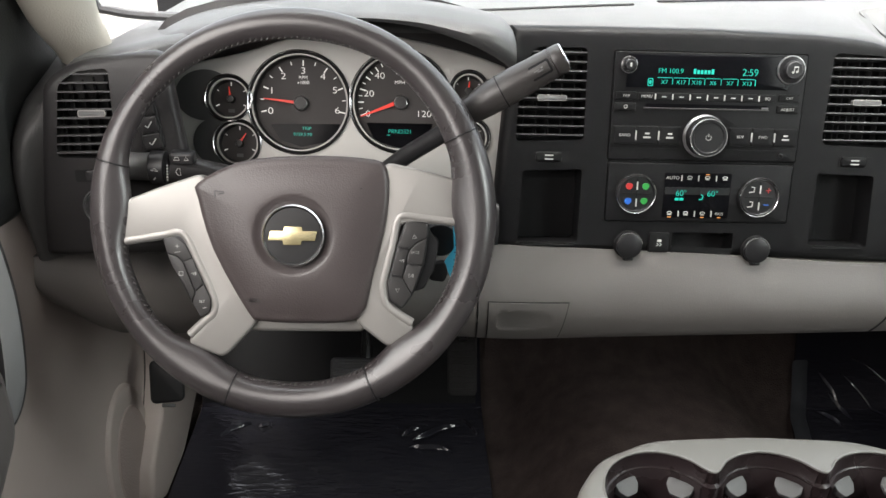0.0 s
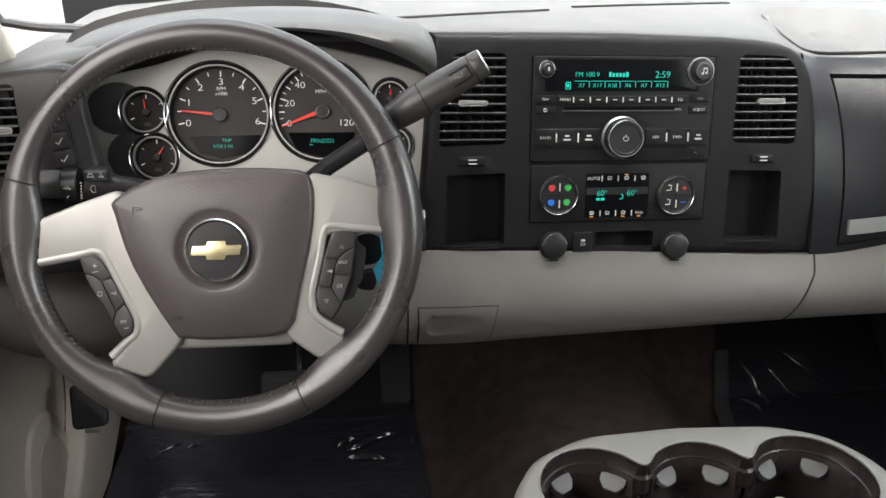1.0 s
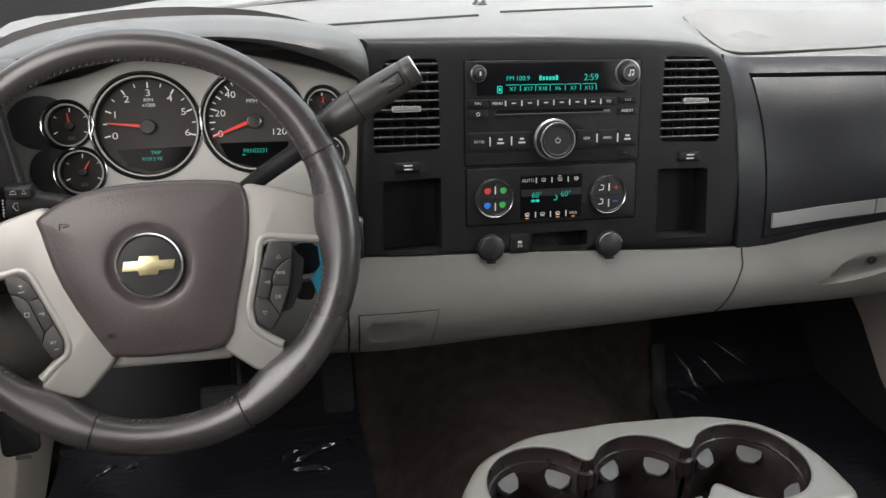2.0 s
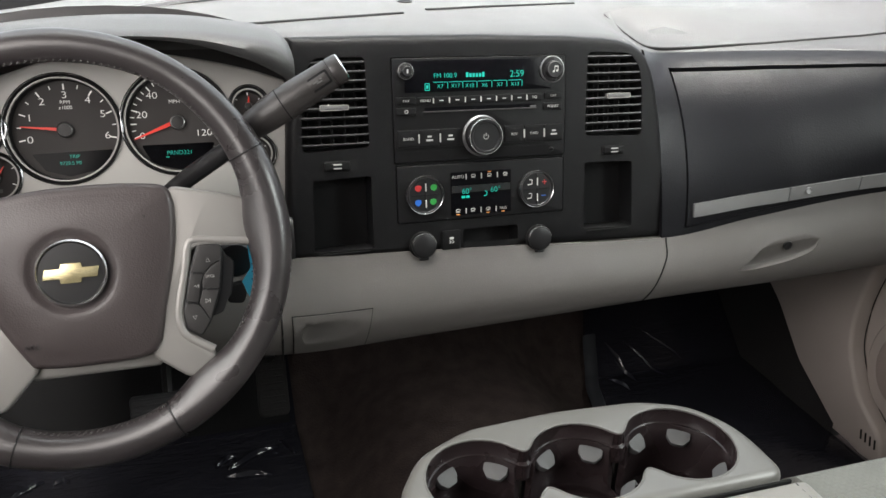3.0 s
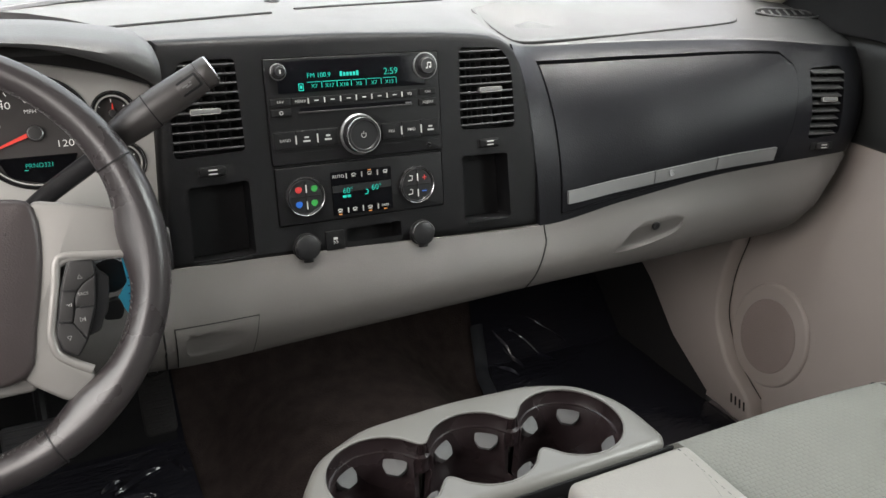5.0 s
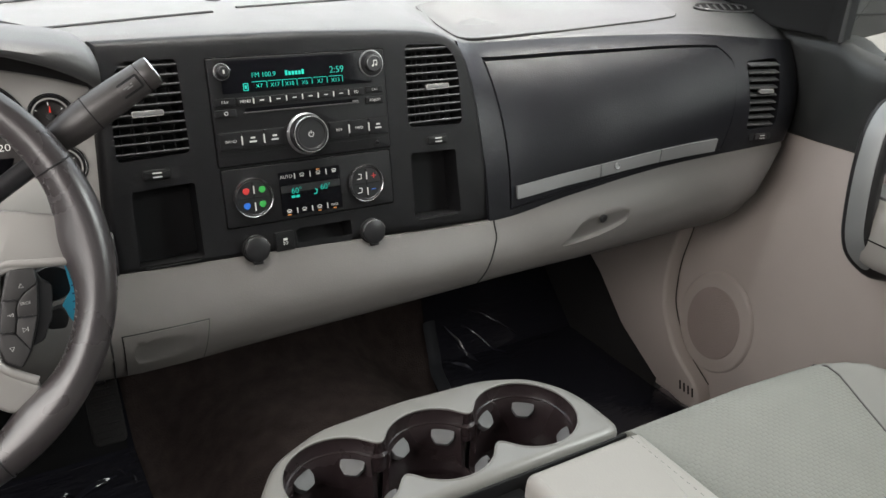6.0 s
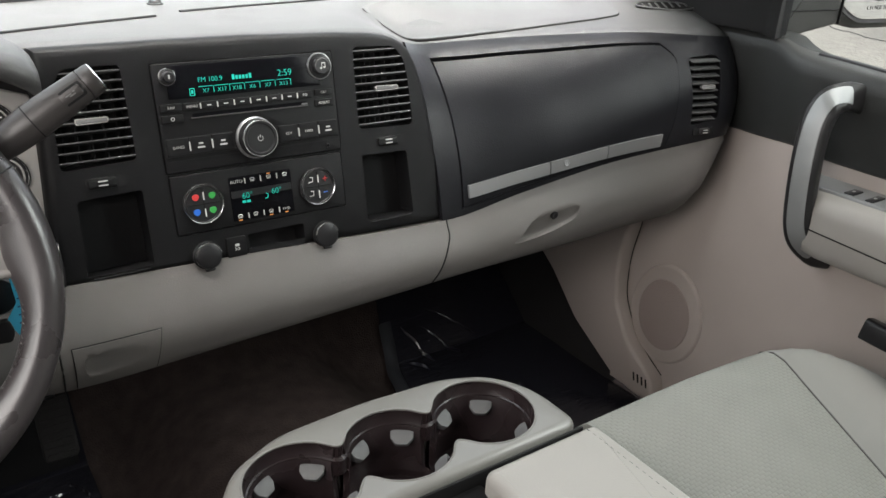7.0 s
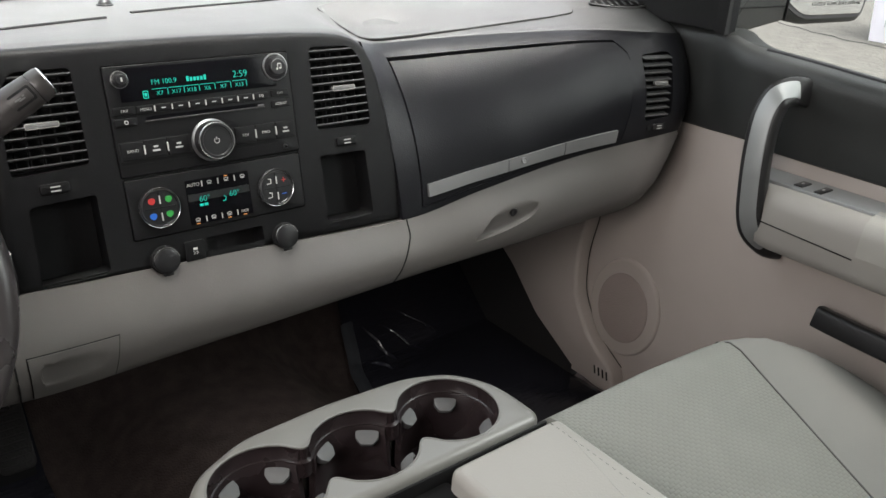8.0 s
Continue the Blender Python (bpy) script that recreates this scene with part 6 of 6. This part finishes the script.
part("key_head", dome(round_corners([(-0.319, 0.514), (-0.302, 0.518), (-0.298, 0.505), (-0.302, 0.494), (-0.318, 0.496)], 0.004, 3), -0.004, 0.003, 0.0005, 0.001, 2), BLACK, tag, "black key head", m=KEY)
lock = thing("ignition_lock", (-0.303, -0.1, 0.533), "round black ignition lock on the steering column", "ignition lock")
part("barrel", lathe([(0.024, -0.10), (0.022, -0.004), (0.018, 0.002), (0.0, 0.002)], 28, (-0.307, 0.534)), BLACK, lock, m=plane((0, -0.112, 0), 0))

# ---- gauge faces ----
def gauge_ticks(g, cx, cy, r0, r1, a0, a1, n, wide, w=-0.0148):
    for i in range(n):
        a = radians(a0 + (a1 - a0) * i / (n - 1))
        big_tick = i % 2 == 0
        rr = r0 if big_tick else r0 + (r1 - r0) * 0.35
        tm = CL @ Matrix.Translation((cx + (rr + r1) / 2 * math.cos(a), cy + (rr + r1) / 2 * math.sin(a), w)) @ Matrix.Rotation(a, 4, "Z")
        part("tick", plate(rrect(0, 0, r1 - rr, wide if big_tick else wide * 0.7, 0.0002), 0, 0.0003), GAUGE_WHITE, g, m=tm)


def needle(g, cx, cy, tip, hub, back=0.0):
    d = Vector((tip[0] - cx, tip[1] - cy))
    a = math.atan2(d.y, d.x)
    tm = CL @ Matrix.Translation((cx, cy, -0.0105)) @ Matrix.Rotation(a, 4, "Z")
    ln = d.length
    part("needle", plate([(hub * 0.3, -hub * 0.22), (ln, -hub * 0.06), (ln, hub * 0.06), (hub * 0.3, hub * 0.22)], 0, 0.0008), RED, g, "red needle", m=tm)


faces = [o for o in cluster.children if o.name.split(".")[0] in ("tachometer", "speedometer", "small_gauge")]
tach, speedo, smalls = faces[0], faces[1], faces[2:]
gauge_ticks(tach, -0.026, 0.0086, 0.0435, 0.0500, 192, -12, 13, 0.0014)
for t, u, v in (("0", -0.0640, -0.0008), ("1", -0.0625, 0.0226), ("2", -0.0490, 0.0396), ("3", -0.0260, 0.0462), ("4", -0.0030, 0.0400), ("5", 0.0110, 0.0245), ("6", 0.0140, 0.0010)):
    print_on(t, u, v, 0.0108, -0.0146, GAUGE_WHITE, tach, CL, 1.25)
print_on("RPM", -0.0260, 0.0385, 0.0056, -0.0146, GAUGE_WHITE, tach, CL)
print_on("x1000", -0.0260, 0.0328, 0.0056, -0.0146, GAUGE_WHITE, tach, CL)
needle(tach, -0.026, 0.0086, (-0.0720, 0.0135), 0.0085)
part("trip_display", plate(round_corners([(-0.0640, -0.0160), (0.0180, -0.0145), (0.0080, -0.0345), (-0.0280, -0.0420), (-0.0520, -0.0345)], 0.002, 2), -0.0150, -0.0146), GLOSS, tach, "black trip display with teal characters", m=CL)
print_on("TRIP", -0.0220, -0.0205, 0.0055, -0.0142, TEAL, tach, CL)
print_on("9729.5 MI", -0.0265, -0.0275, 0.0055, -0.0142, TEAL, tach, CL)
gauge_ticks(speedo, 0.0875, 0.0131, 0.0425, 0.0490, 200, -20, 25, 0.0013)
for t, u, v in (("0", 0.0500, -0.0018), ("20", 0.0510, 0.0216), ("40", 0.0635, 0.0425), ("60", 0.0875, 0.0480), ("80", 0.1110, 0.0425), ("100", 0.1230, 0.0216), ("120", 0.1160, -0.0010)):
    print_on(t, u, v, 0.0104, -0.0146, GAUGE_WHITE, speedo, CL, 1.2)
print_on("MPH", 0.0870, 0.0352, 0.0062, -0.0146, GAUGE_WHITE, speedo, CL)
needle(speedo, 0.0875, 0.0131, (0.0415, -0.0052), 0.0105)
part("gear_display", plate(round_corners([(0.0480, -0.0120), (0.1270, -0.0120), (0.1180, -0.0330), (0.0900, -0.0420), (0.0580, -0.0330)], 0.002, 2), -0.0150, -0.0146), GLOSS, speedo, "black gear display with teal characters", m=CL)
print_on("PRND321", 0.0880, -0.0220, 0.0068, -0.0142, TEAL, speedo, CL)
part("mark", plate(rrect(0.0745, -0.0262, 0.004, 0.0007, 0.0002), -0.0146, -0.0142), TEAL, speedo, m=CL)
for g, (_, x, y, r), tip in zip(smalls, GAUGES[2:], ((-0.002, 0.014), (0.008, 0.012), (0.001, 0.011), (0.0, 0.012))):
    gauge_ticks(g, x, y, r * 0.62, r * 0.80, 205, -25, 5, 0.0010)
    needle(g, x, y, (x + tip[0], y + tip[1]), 0.0055)
    part("icon", plate(rrect(x, y - r * 0.55, r * 0.3, r * 0.16, 0.0005), -0.0150, -0.0146), TAB, g, m=CL)

# ---- switches on the wheel ----
def wheel_button(parent, pts, w, words="", mark=None):
    """A flush switch of the pad with thin gaps to its neighbours."""
    b = part("button", plate(round_corners(inset(pts, 0.00035), 0.0016, 2), 0.0, w, 0.0007), BUTTON, parent, m=WHEEL)
    cx, cy = sum(q[0] for q in pts) / len(pts), sum(q[1] for q in pts) / len(pts)
    h = w + 0.0003
    def line(points, closed=False):
        part("mark", tube([(cx + x, cy + y, h) for x, y in points], 0.00032, 5, closed), WHITE, b, m=WHEEL)
    if words:
        lettering(words, 0.0036, WHEEL @ Matrix.Translation((cx, cy, w + 0.0003)), WHITE, b)
        if words == "SET":
            line([(0.0005, -0.0062), (0.0040, -0.0055)])
    elif mark in ("up", "down"):
        s = 1 if mark == "up" else -1
        line([(-0.0018, -s * 0.0014), (0.0018, -s * 0.0014), (0, s * 0.0020)], True)
    elif mark == "plus":
        line([(-0.0018, 0.0030), (0.0018, 0.0030)])
        line([(0, 0.0012), (0, 0.0048)])
        line([(-0.0025, -0.0028), (0.0028, -0.0020)])
    elif mark == "box":
        line([(-0.0018, -0.0018), (0.0018, -0.0018), (0.0018, 0.0018), (-0.0018, 0.0018)], True)
    elif mark == "wave":
        line([(-0.0020, 0.0002), (-0.0008, 0.0010), (0.0, -0.0008), (0.0010, 0.0012)])
        line([(0.0016, -0.0014), (0.0022, 0.0002), (0.0018, 0.0018)])
    elif mark == "next":
        line([(-0.0020, -0.0018), (-0.0020, 0.0018), (0.0010, 0.0)], True)
        line([(0.0018, -0.0018), (0.0018, 0.0018)])
    return b


wheel_button(pads[0], [(-0.1214, -0.0228), (-0.1104, -0.0205), (-0.1014, -0.0272), (-0.0944, -0.0411), (-0.1034, -0.0443), (-0.1094, -0.0389), (-0.1184, -0.0367)], 0.0058, "", "plus")
wheel_button(pads[0], [(-0.1184, -0.0367), (-0.1094, -0.0389), (-0.1034, -0.0443), (-0.0924, -0.0725), (-0.0954, -0.0833), (-0.1044, -0.0636), (-0.1134, -0.0497)], 0.0052, "", "box")
wheel_button(pads[0], [(-0.1034, -0.0443), (-0.0944, -0.0411), (-0.0844, -0.0649), (-0.0924, -0.0725)], 0.0058, "", "wave")
wheel_button(pads[0], [(-0.0924, -0.0725), (-0.0844, -0.0649), (-0.0774, -0.0798), (-0.0784, -0.0918), (-0.0874, -0.0972), (-0.0954, -0.0833)], 0.0058, "SET")
wheel_button(pads[1], [(0.1046, -0.0035), (0.1236, -0.0057), (0.1236, -0.0187), (0.1136, -0.0241), (0.1076, -0.0304), (0.0956, -0.0281)], 0.0058, "", "up")
wheel_button(pads[1], [(0.0956, -0.0281), (0.1076, -0.0304), (0.1046, -0.0371), (0.1006, -0.0573), (0.0896, -0.0541)], 0.0054, "", "wave")
wheel_button(pads[1], [(0.0896, -0.0541), (0.1006, -0.0573), (0.1096, -0.0735), (0.1006, -0.0865), (0.0896, -0.0788), (0.0866, -0.0649)], 0.0058, "", "down")
wheel_button(pads[1], [(0.1236, -0.0187), (0.1196, -0.0456), (0.1046, -0.0443), (0.1046, -0.0371), (0.1076, -0.0304), (0.1136, -0.0241)], 0.0056, "SRCE")
wheel_button(pads[1], [(0.1046, -0.0443), (0.1196, -0.0456), (0.1096, -0.0735), (0.1006, -0.0573)], 0.0056, "", "next")
for pd, q in ((pads[1], (0.1016, -0.0290)), (pads[1], (0.0951, -0.0556)), (pads[1], (0.1120, -0.0448))):
    part("groove", plate(rrect(q[0], q[1], 0.0085, 0.0018, 0.0009), 0.004, 0.0064), BLACK, pd, m=WHEEL)
lettering("AIRBAG", 0.0062, WHEEL @ Matrix.Translation((-0.0330, -0.0790, 0.0129)), BLACK, wheel, "embossed_word")
for u, v in ((-0.068, 0.019), (0.058, 0.024)):
    part("horn_mark", tube([(u - 0.004, v - 0.003, 0.0133), (u - 0.004, v + 0.003, 0.0133), (u + 0.004, v + 0.002, 0.0134), (u + 0.004, v + 0.0005, 0.0134), (u - 0.001, v, 0.0133)], 0.0005, 5), BLACK, wheel, m=WHEEL)

# ---- gear lever button, stalk marks ----
ax = AX
to_eye = Vector((-0.10, -0.75, 0.19)).normalized()
sd = ax.cross(to_eye).normalized()
nz = sd.cross(ax).normalized()
gx = AX0 + AX * 0.041
GB = Matrix(((ax.x, sd.x, nz.x, gx.x), (ax.y, sd.y, nz.y, gx.y), (ax.z, sd.z, nz.z, gx.z), (0, 0, 0, 1))) @ Matrix.Diagonal((1, -1, 1, 1))


def wrapped(bm, r=0.0154):
    """The flat solid bent round the grip."""
    for v in steps(-0.006, 0.006, 7):
        bmesh.ops.bisect_plane(bm, geom=bm.verts[:] + bm.edges[:] + bm.faces[:], plane_co=(0, v, 0), plane_no=(0, 1, 0))
    for p in bm.verts:
        p.co.z += math.sqrt(r * r - p.co.y ** 2) - r
    return bm


part("button_frame", wrapped(plate(rrect(0, 0, 0.0245, 0.0140, 0.002), 0.012, 0.0157)), RECESS, grip, "black button recess", m=GB)
button = part("button", wrapped(dome(rrect(0, 0, 0.0205, 0.0100, 0.0015), 0.012, 0.0160, 0.0003, 0.0007, 2)), GRIP, grip, "rocker button with a worn white mark", m=GB)
for u, v, wd in ((-0.0022, 0.0008, 0.0060), (0.0010, -0.0008, 0.0060), (0.0036, 0.0014, 0.0022)):
    part("mark", plate(rrect(u, v, wd, 0.0012, 0.0004), 0.0158, 0.0165), TAB, button, m=GB)
part("seam", tube([along(-0.0002), along(0.0010)], [0.01685, 0.01685], 28), RECESS, grip)


def stalk_line(points, closed=False):
    part("mark", tube([(x, -0.1362, z) for x, z in points], 0.0004, 5, closed), WHITE, stalk)


part("mark", tube([(-0.5915, -0.1384, 0.6170), (-0.5875, -0.1384, 0.6190), (-0.5845, -0.1384, 0.6160)], 0.0004, 5, True), WHITE, stalk)
part("mark", tube([(-0.5895, -0.1384, 0.6070), (-0.5875, -0.1384, 0.6095)], 0.0005, 5), WHITE, stalk)
for k in range(6):
    part("mark", box((-0.5772 + 0.0003 * k, -0.1352, 0.606 + 0.0030 * k), (0.0014, 0.001, 0.0013)), WHITE, stalk)
stalk_line([(-0.5680, 0.6150), (-0.5660, 0.6185), (-0.5635, 0.6185), (-0.5635, 0.6115), (-0.5660, 0.6115)], True)
rock = part("rocker", box((-0.5625, -0.126, 0.6275), (0.024, 0.014, 0.010), 0.003), BLACK, stalk, "rocker switch with white symbols")
part("mark", tube([(-0.5700, -0.1334, 0.6260), (-0.5680, -0.1334, 0.6290), (-0.5650, -0.1334, 0.6290), (-0.5640, -0.1334, 0.6260)], 0.0004, 5, True), WHITE, rock)
part("mark", tube([(-0.5595, -0.1334, 0.6260), (-0.5555, -0.1334, 0.6260), (-0.5575, -0.1334, 0.6295)], 0.0004, 5, True), WHITE, rock)

# ---- driver side switches ----
info = thing("info_switches", (-0.606, -0.09, 0.635), "pair of small black switches with white marks", "switch")
IN = FASCIA @ Matrix.Translation((0.0580, -0.0155, 0.0)) @ Matrix.Rotation(radians(9), 4, "Z")
part("frame", plate(rrect(0, 0.006, 0.021, 0.056, 0.002), -0.01, 0.003, 0.0008), BLACK, info, m=IN)
for v in (0.020, 0.003, -0.014):
    b = part("button", dome(rrect(0, v, 0.017, 0.0150, 0.0012), 0, 0.0050, 0.0005, 0.0008, 2), EBONY, info, m=IN)
    part("mark", tube([(-0.003, v, 0.0058), (-0.001, v - 0.0025, 0.0058), (0.004, v + 0.003, 0.0058)], 0.0006, 5), WHITE, b, m=IN)
lk = thing("headlight_knob", (-0.672, -0.12, 0.566), "round black headlight knob with a bright ring", "knob")
LK = FASCIA @ Matrix.Translation((0.006, -0.094, -0.003))
part("knob", lathe([(0.0175, -0.01), (0.0175, 0.004), (0.0158, 0.010), (0.0, 0.011)], 32), BLACK, lk, m=LK)
part("ring", lathe([(0.0180, 0.0), (0.0196, 0.004), (0.0186, 0.0065), (0.0174, 0.005)], 36, closed_ends=False), BRUSHED, lk, m=LK)
part("mark", tube([(-0.006, 0.004, 0.0115), (-0.002, 0.007, 0.0115), (0.002, 0.004, 0.0115), (-0.002, 0.001, 0.0115)], 0.0005, 5, True), WHITE, lk, m=LK)
LW = FASCIA @ Matrix.Translation((0.004, -0.0625, 0.0))
part("vent_wheel_slot", plate(rrect(0, 0, 0.042, 0.012, 0.002), -0.004, 0.001), RECESS, dash, m=LW)
lw = part("vent_wheel", dome(rrect(0.002, 0, 0.026, 0.0105, 0.003), 0, 0.004, 0.001, 0.001, 3), EBONY, dash, m=LW)
for k in (-0.0020, 0.0020):
    part("mark", plate(rrect(0.003, k, 0.009, 0.0012, 0.0005), 0.004, 0.0058), WHITE, lw, m=LW)
RW = plane((0.695, -0.1185, 0.571), 6, -11)
part("vent_wheel_slot", plate(rrect(0, 0, 0.040, 0.011, 0.002), -0.004, 0.001), RECESS, dash, m=RW)
rw = part("vent_wheel", dome(rrect(0.0, 0, 0.022, 0.0095, 0.003), 0, 0.004, 0.001, 0.001, 3), EBONY, dash, m=RW)
for k in (-0.0020, 0.0020):
    part("mark", plate(rrect(0.001, k, 0.009, 0.0012, 0.0005), 0.004, 0.0058), WHITE, rw, m=RW)

pb = thing("parking_brake", (-0.67, 0.06, 0.22), "black parking brake pedal beside the driver footwell", "pedal")
PB = plane((-0.672, 0.045, 0.236), 30, 10)
part("pad", plate(rrect(0, 0, 0.045, 0.060, 0.008), -0.012, 0.0, 0.004), BLACK, pb, m=PB)
part("arm", tube([(-0.672, 0.06, 0.25), (-0.675, 0.14, 0.36), (-0.675, 0.18, 0.44)], 0.008, 8), BLACK, pb)
# grey bar painting the highlight along the black pad's lower edge
part("edge", box((-0.668, 0.030, 0.2065), (0.018, 0.004, 0.004), 0.001), TAB, pb)

# ---- armrest switches and pull on the passenger door ----
part("switch_plate", plate(round_corners([(0.676, -0.335), (0.731, -0.305), (0.731, -0.80), (0.676, -0.80)], 0.006), 0.545, 0.5522, 0.001), GRAPHITE, door_r, "satin silver switch plate")
for y, wd, dp in ((-0.374, 0.028, 0.014), (-0.404, 0.034, 0.012)):
    b = part("window_switch", box((0.698, y, 0.5510), (wd, dp, 0.006), 0.002), BLACK, door_r, "black window switch")
    part("mark", box((0.698, y, 0.5541), (0.005, 0.003, 0.001)), WHITE, b)
pull = [(0.700, -0.441, 0.3740), (0.699, -0.46, 0.3732), (0.698, -0.50, 0.372), (0.698, -0.58, 0.370), (0.700, -0.75, 0.366)]
part("pocket_edge", band(pull, (-1, 0, 0.25), 0.032, 0.026, 0.006, 0.0), BLACK, door_r, "black pocket edge", smooth=60)
for k in range(4):
    part("slit", tube([(0.7025, -0.066 - 0.010 * k, 0.068), (0.7025, -0.062 - 0.010 * k, 0.084)], 0.0016, 6), RECESS, door_r, "narrow dark slit")

# armrest stitching
st = bmesh.new()
for k in range(46):
    y = -0.425 - 0.0085 * k
    tube([(0.1755, y, ZC + 0.0046), (0.1755, y - 0.0042, ZC + 0.0046)], 0.0006, 5, False, st)
part("stitching", st, TAB, console, "row of grey stitches")

# ---- paper sheet inside the passenger window ----
def paper_material():
    m = material("white_sheet_paper", (0.80, 0.79, 0.82), 0.7, vary=0.03, vary_size=0.05, spec=0.1)
    n, l = m.node_tree.nodes, m.node_tree.links
    back, mix = n.new("ShaderNodeBsdfTranslucent"), n.new("ShaderNodeMixShader")
    back.inputs["Color"].default_value = (0.80, 0.79, 0.84, 1)
    mix.inputs[0].default_value = 0.35
    l.new(n["Principled BSDF"].outputs[0], mix.inputs[1])
    l.new(back.outputs[0], mix.inputs[2])
    l.new(mix.outputs[0], n["Material Output"].inputs["Surface"])
    return m


SHEET = paper_material()
note = thing("window_sheet", (0.762, -0.50, 0.745), "white printed paper sheet hung inside the passenger window", "paper sheet")
WM = Matrix(((0, -0.085, -1, 0.7625), (-1, 0, 0, -0.3780), (0, 1, 0, 0.7470), (0, 0, 0, 1)))
pg = part("page", plate([(0.003, 0.0), (0.215, 0.0), (0.211, 0.28), (-0.014, 0.28)], -0.0003, 0.0003), SHEET, note, "white paper", m=WM)
PALE = material("pale_grey_print", (0.50, 0.50, 0.55), 0.7, vary=0.0)
part("rule", plate(rrect(0.020, 0.1500, 0.0012, 0.26, 0.0002), 0.0003, 0.0007), PALE, pg, m=WM)
for k in range(9):
    part("bar", plate(rrect(0.110, 0.030 + 0.026 * k, 0.165, 0.0022, 0.0004), 0.0003, 0.0007), PALE, pg, m=WM)

# ---- outside ----
mir = thing("side_mirror", (1.0, -0.02, 0.75), "grey plastic side mirror outside the passenger window", "mirror")
MOUT = material("grey_mirror_plastic", (0.026, 0.027, 0.026), 0.55, grain=0.3, grain_size=0.002)
MGLASS = material("mirror_glass", (0.85, 0.87, 0.88), 0.02, metal=1.0, vary=0.0)
MM = plane((1.13, -0.15, 0.851), -2, -8)
head = round_corners([(-0.205, -0.080), (-0.125, -0.128), (-0.090, -0.140), (0.085, -0.140), (0.100, 0.13), (-0.18, 0.13)], 0.025)
part("housing", dome(head, -0.10, 0.0, 0.0, 0.012, 2), MOUT, mir, m=MM, smooth=50)
part("seal", plate(inset(head, 0.012), -0.002, 0.003), RUBBER, mir, m=MM)
gl = part("glass", plate(inset(head, 0.019), 0.0, 0.0045), MGLASS, mir, "clear mirror glass with small printed words", m=MM)
lettering("OBJECTS IN MIRROR ARE", 0.0105, MM @ Matrix.Translation((-0.010, -0.088, 0.0048)), TAB, gl)
lettering("CLOSER THAN THEY APPEAR", 0.0105, MM @ Matrix.Translation((-0.010, -0.102, 0.0048)), TAB, gl)
MA = plane((0, -0.146, 0), 0)
part("arm", plate(round_corners([(0.790, 0.709), (0.958, 0.7265), (0.958, 0.90), (0.790, 0.90)], 0.006, 3), -0.09, 0.0, 0.006), MOUT, mir, m=MA)
part("fold_line", tube([(0.806, -0.1465, 0.754), (0.952, -0.1465, 0.751)], 0.0014, 6), RECESS, mir)
part("joint", box((0.959, -0.147, 0.81), (0.003, 0.004, 0.165)), RECESS, mir)
van = thing("white_van", (11.0, 3.05, -0.62), "plain white van parked across the yard", "van")
part("body", box((11.0, 3.05, 0.55), (1.6, 1.5, 2.2), 0.08), WHITEPAINT, van)
for sx in (10.55, 11.5):
    part("wheel", tube([(sx, 2.25, -0.30), (sx, 2.45, -0.30)], 0.32, 24), RUBBER, van)
crack = [(9.85 + 0.24 * max(0, 3.0 - 0.11 * k) ** 1.6 + 0.035 * math.sin(k * 1.3) + 0.02 * math.sin(k * 3.1), 6.5 - 0.11 * k, -0.617) for k in range(60)]
tagged(part("crack", tube(crack, 0.007, 5), ASPHALT, None), "dark crack across the concrete yard", "crack", "", "structure")
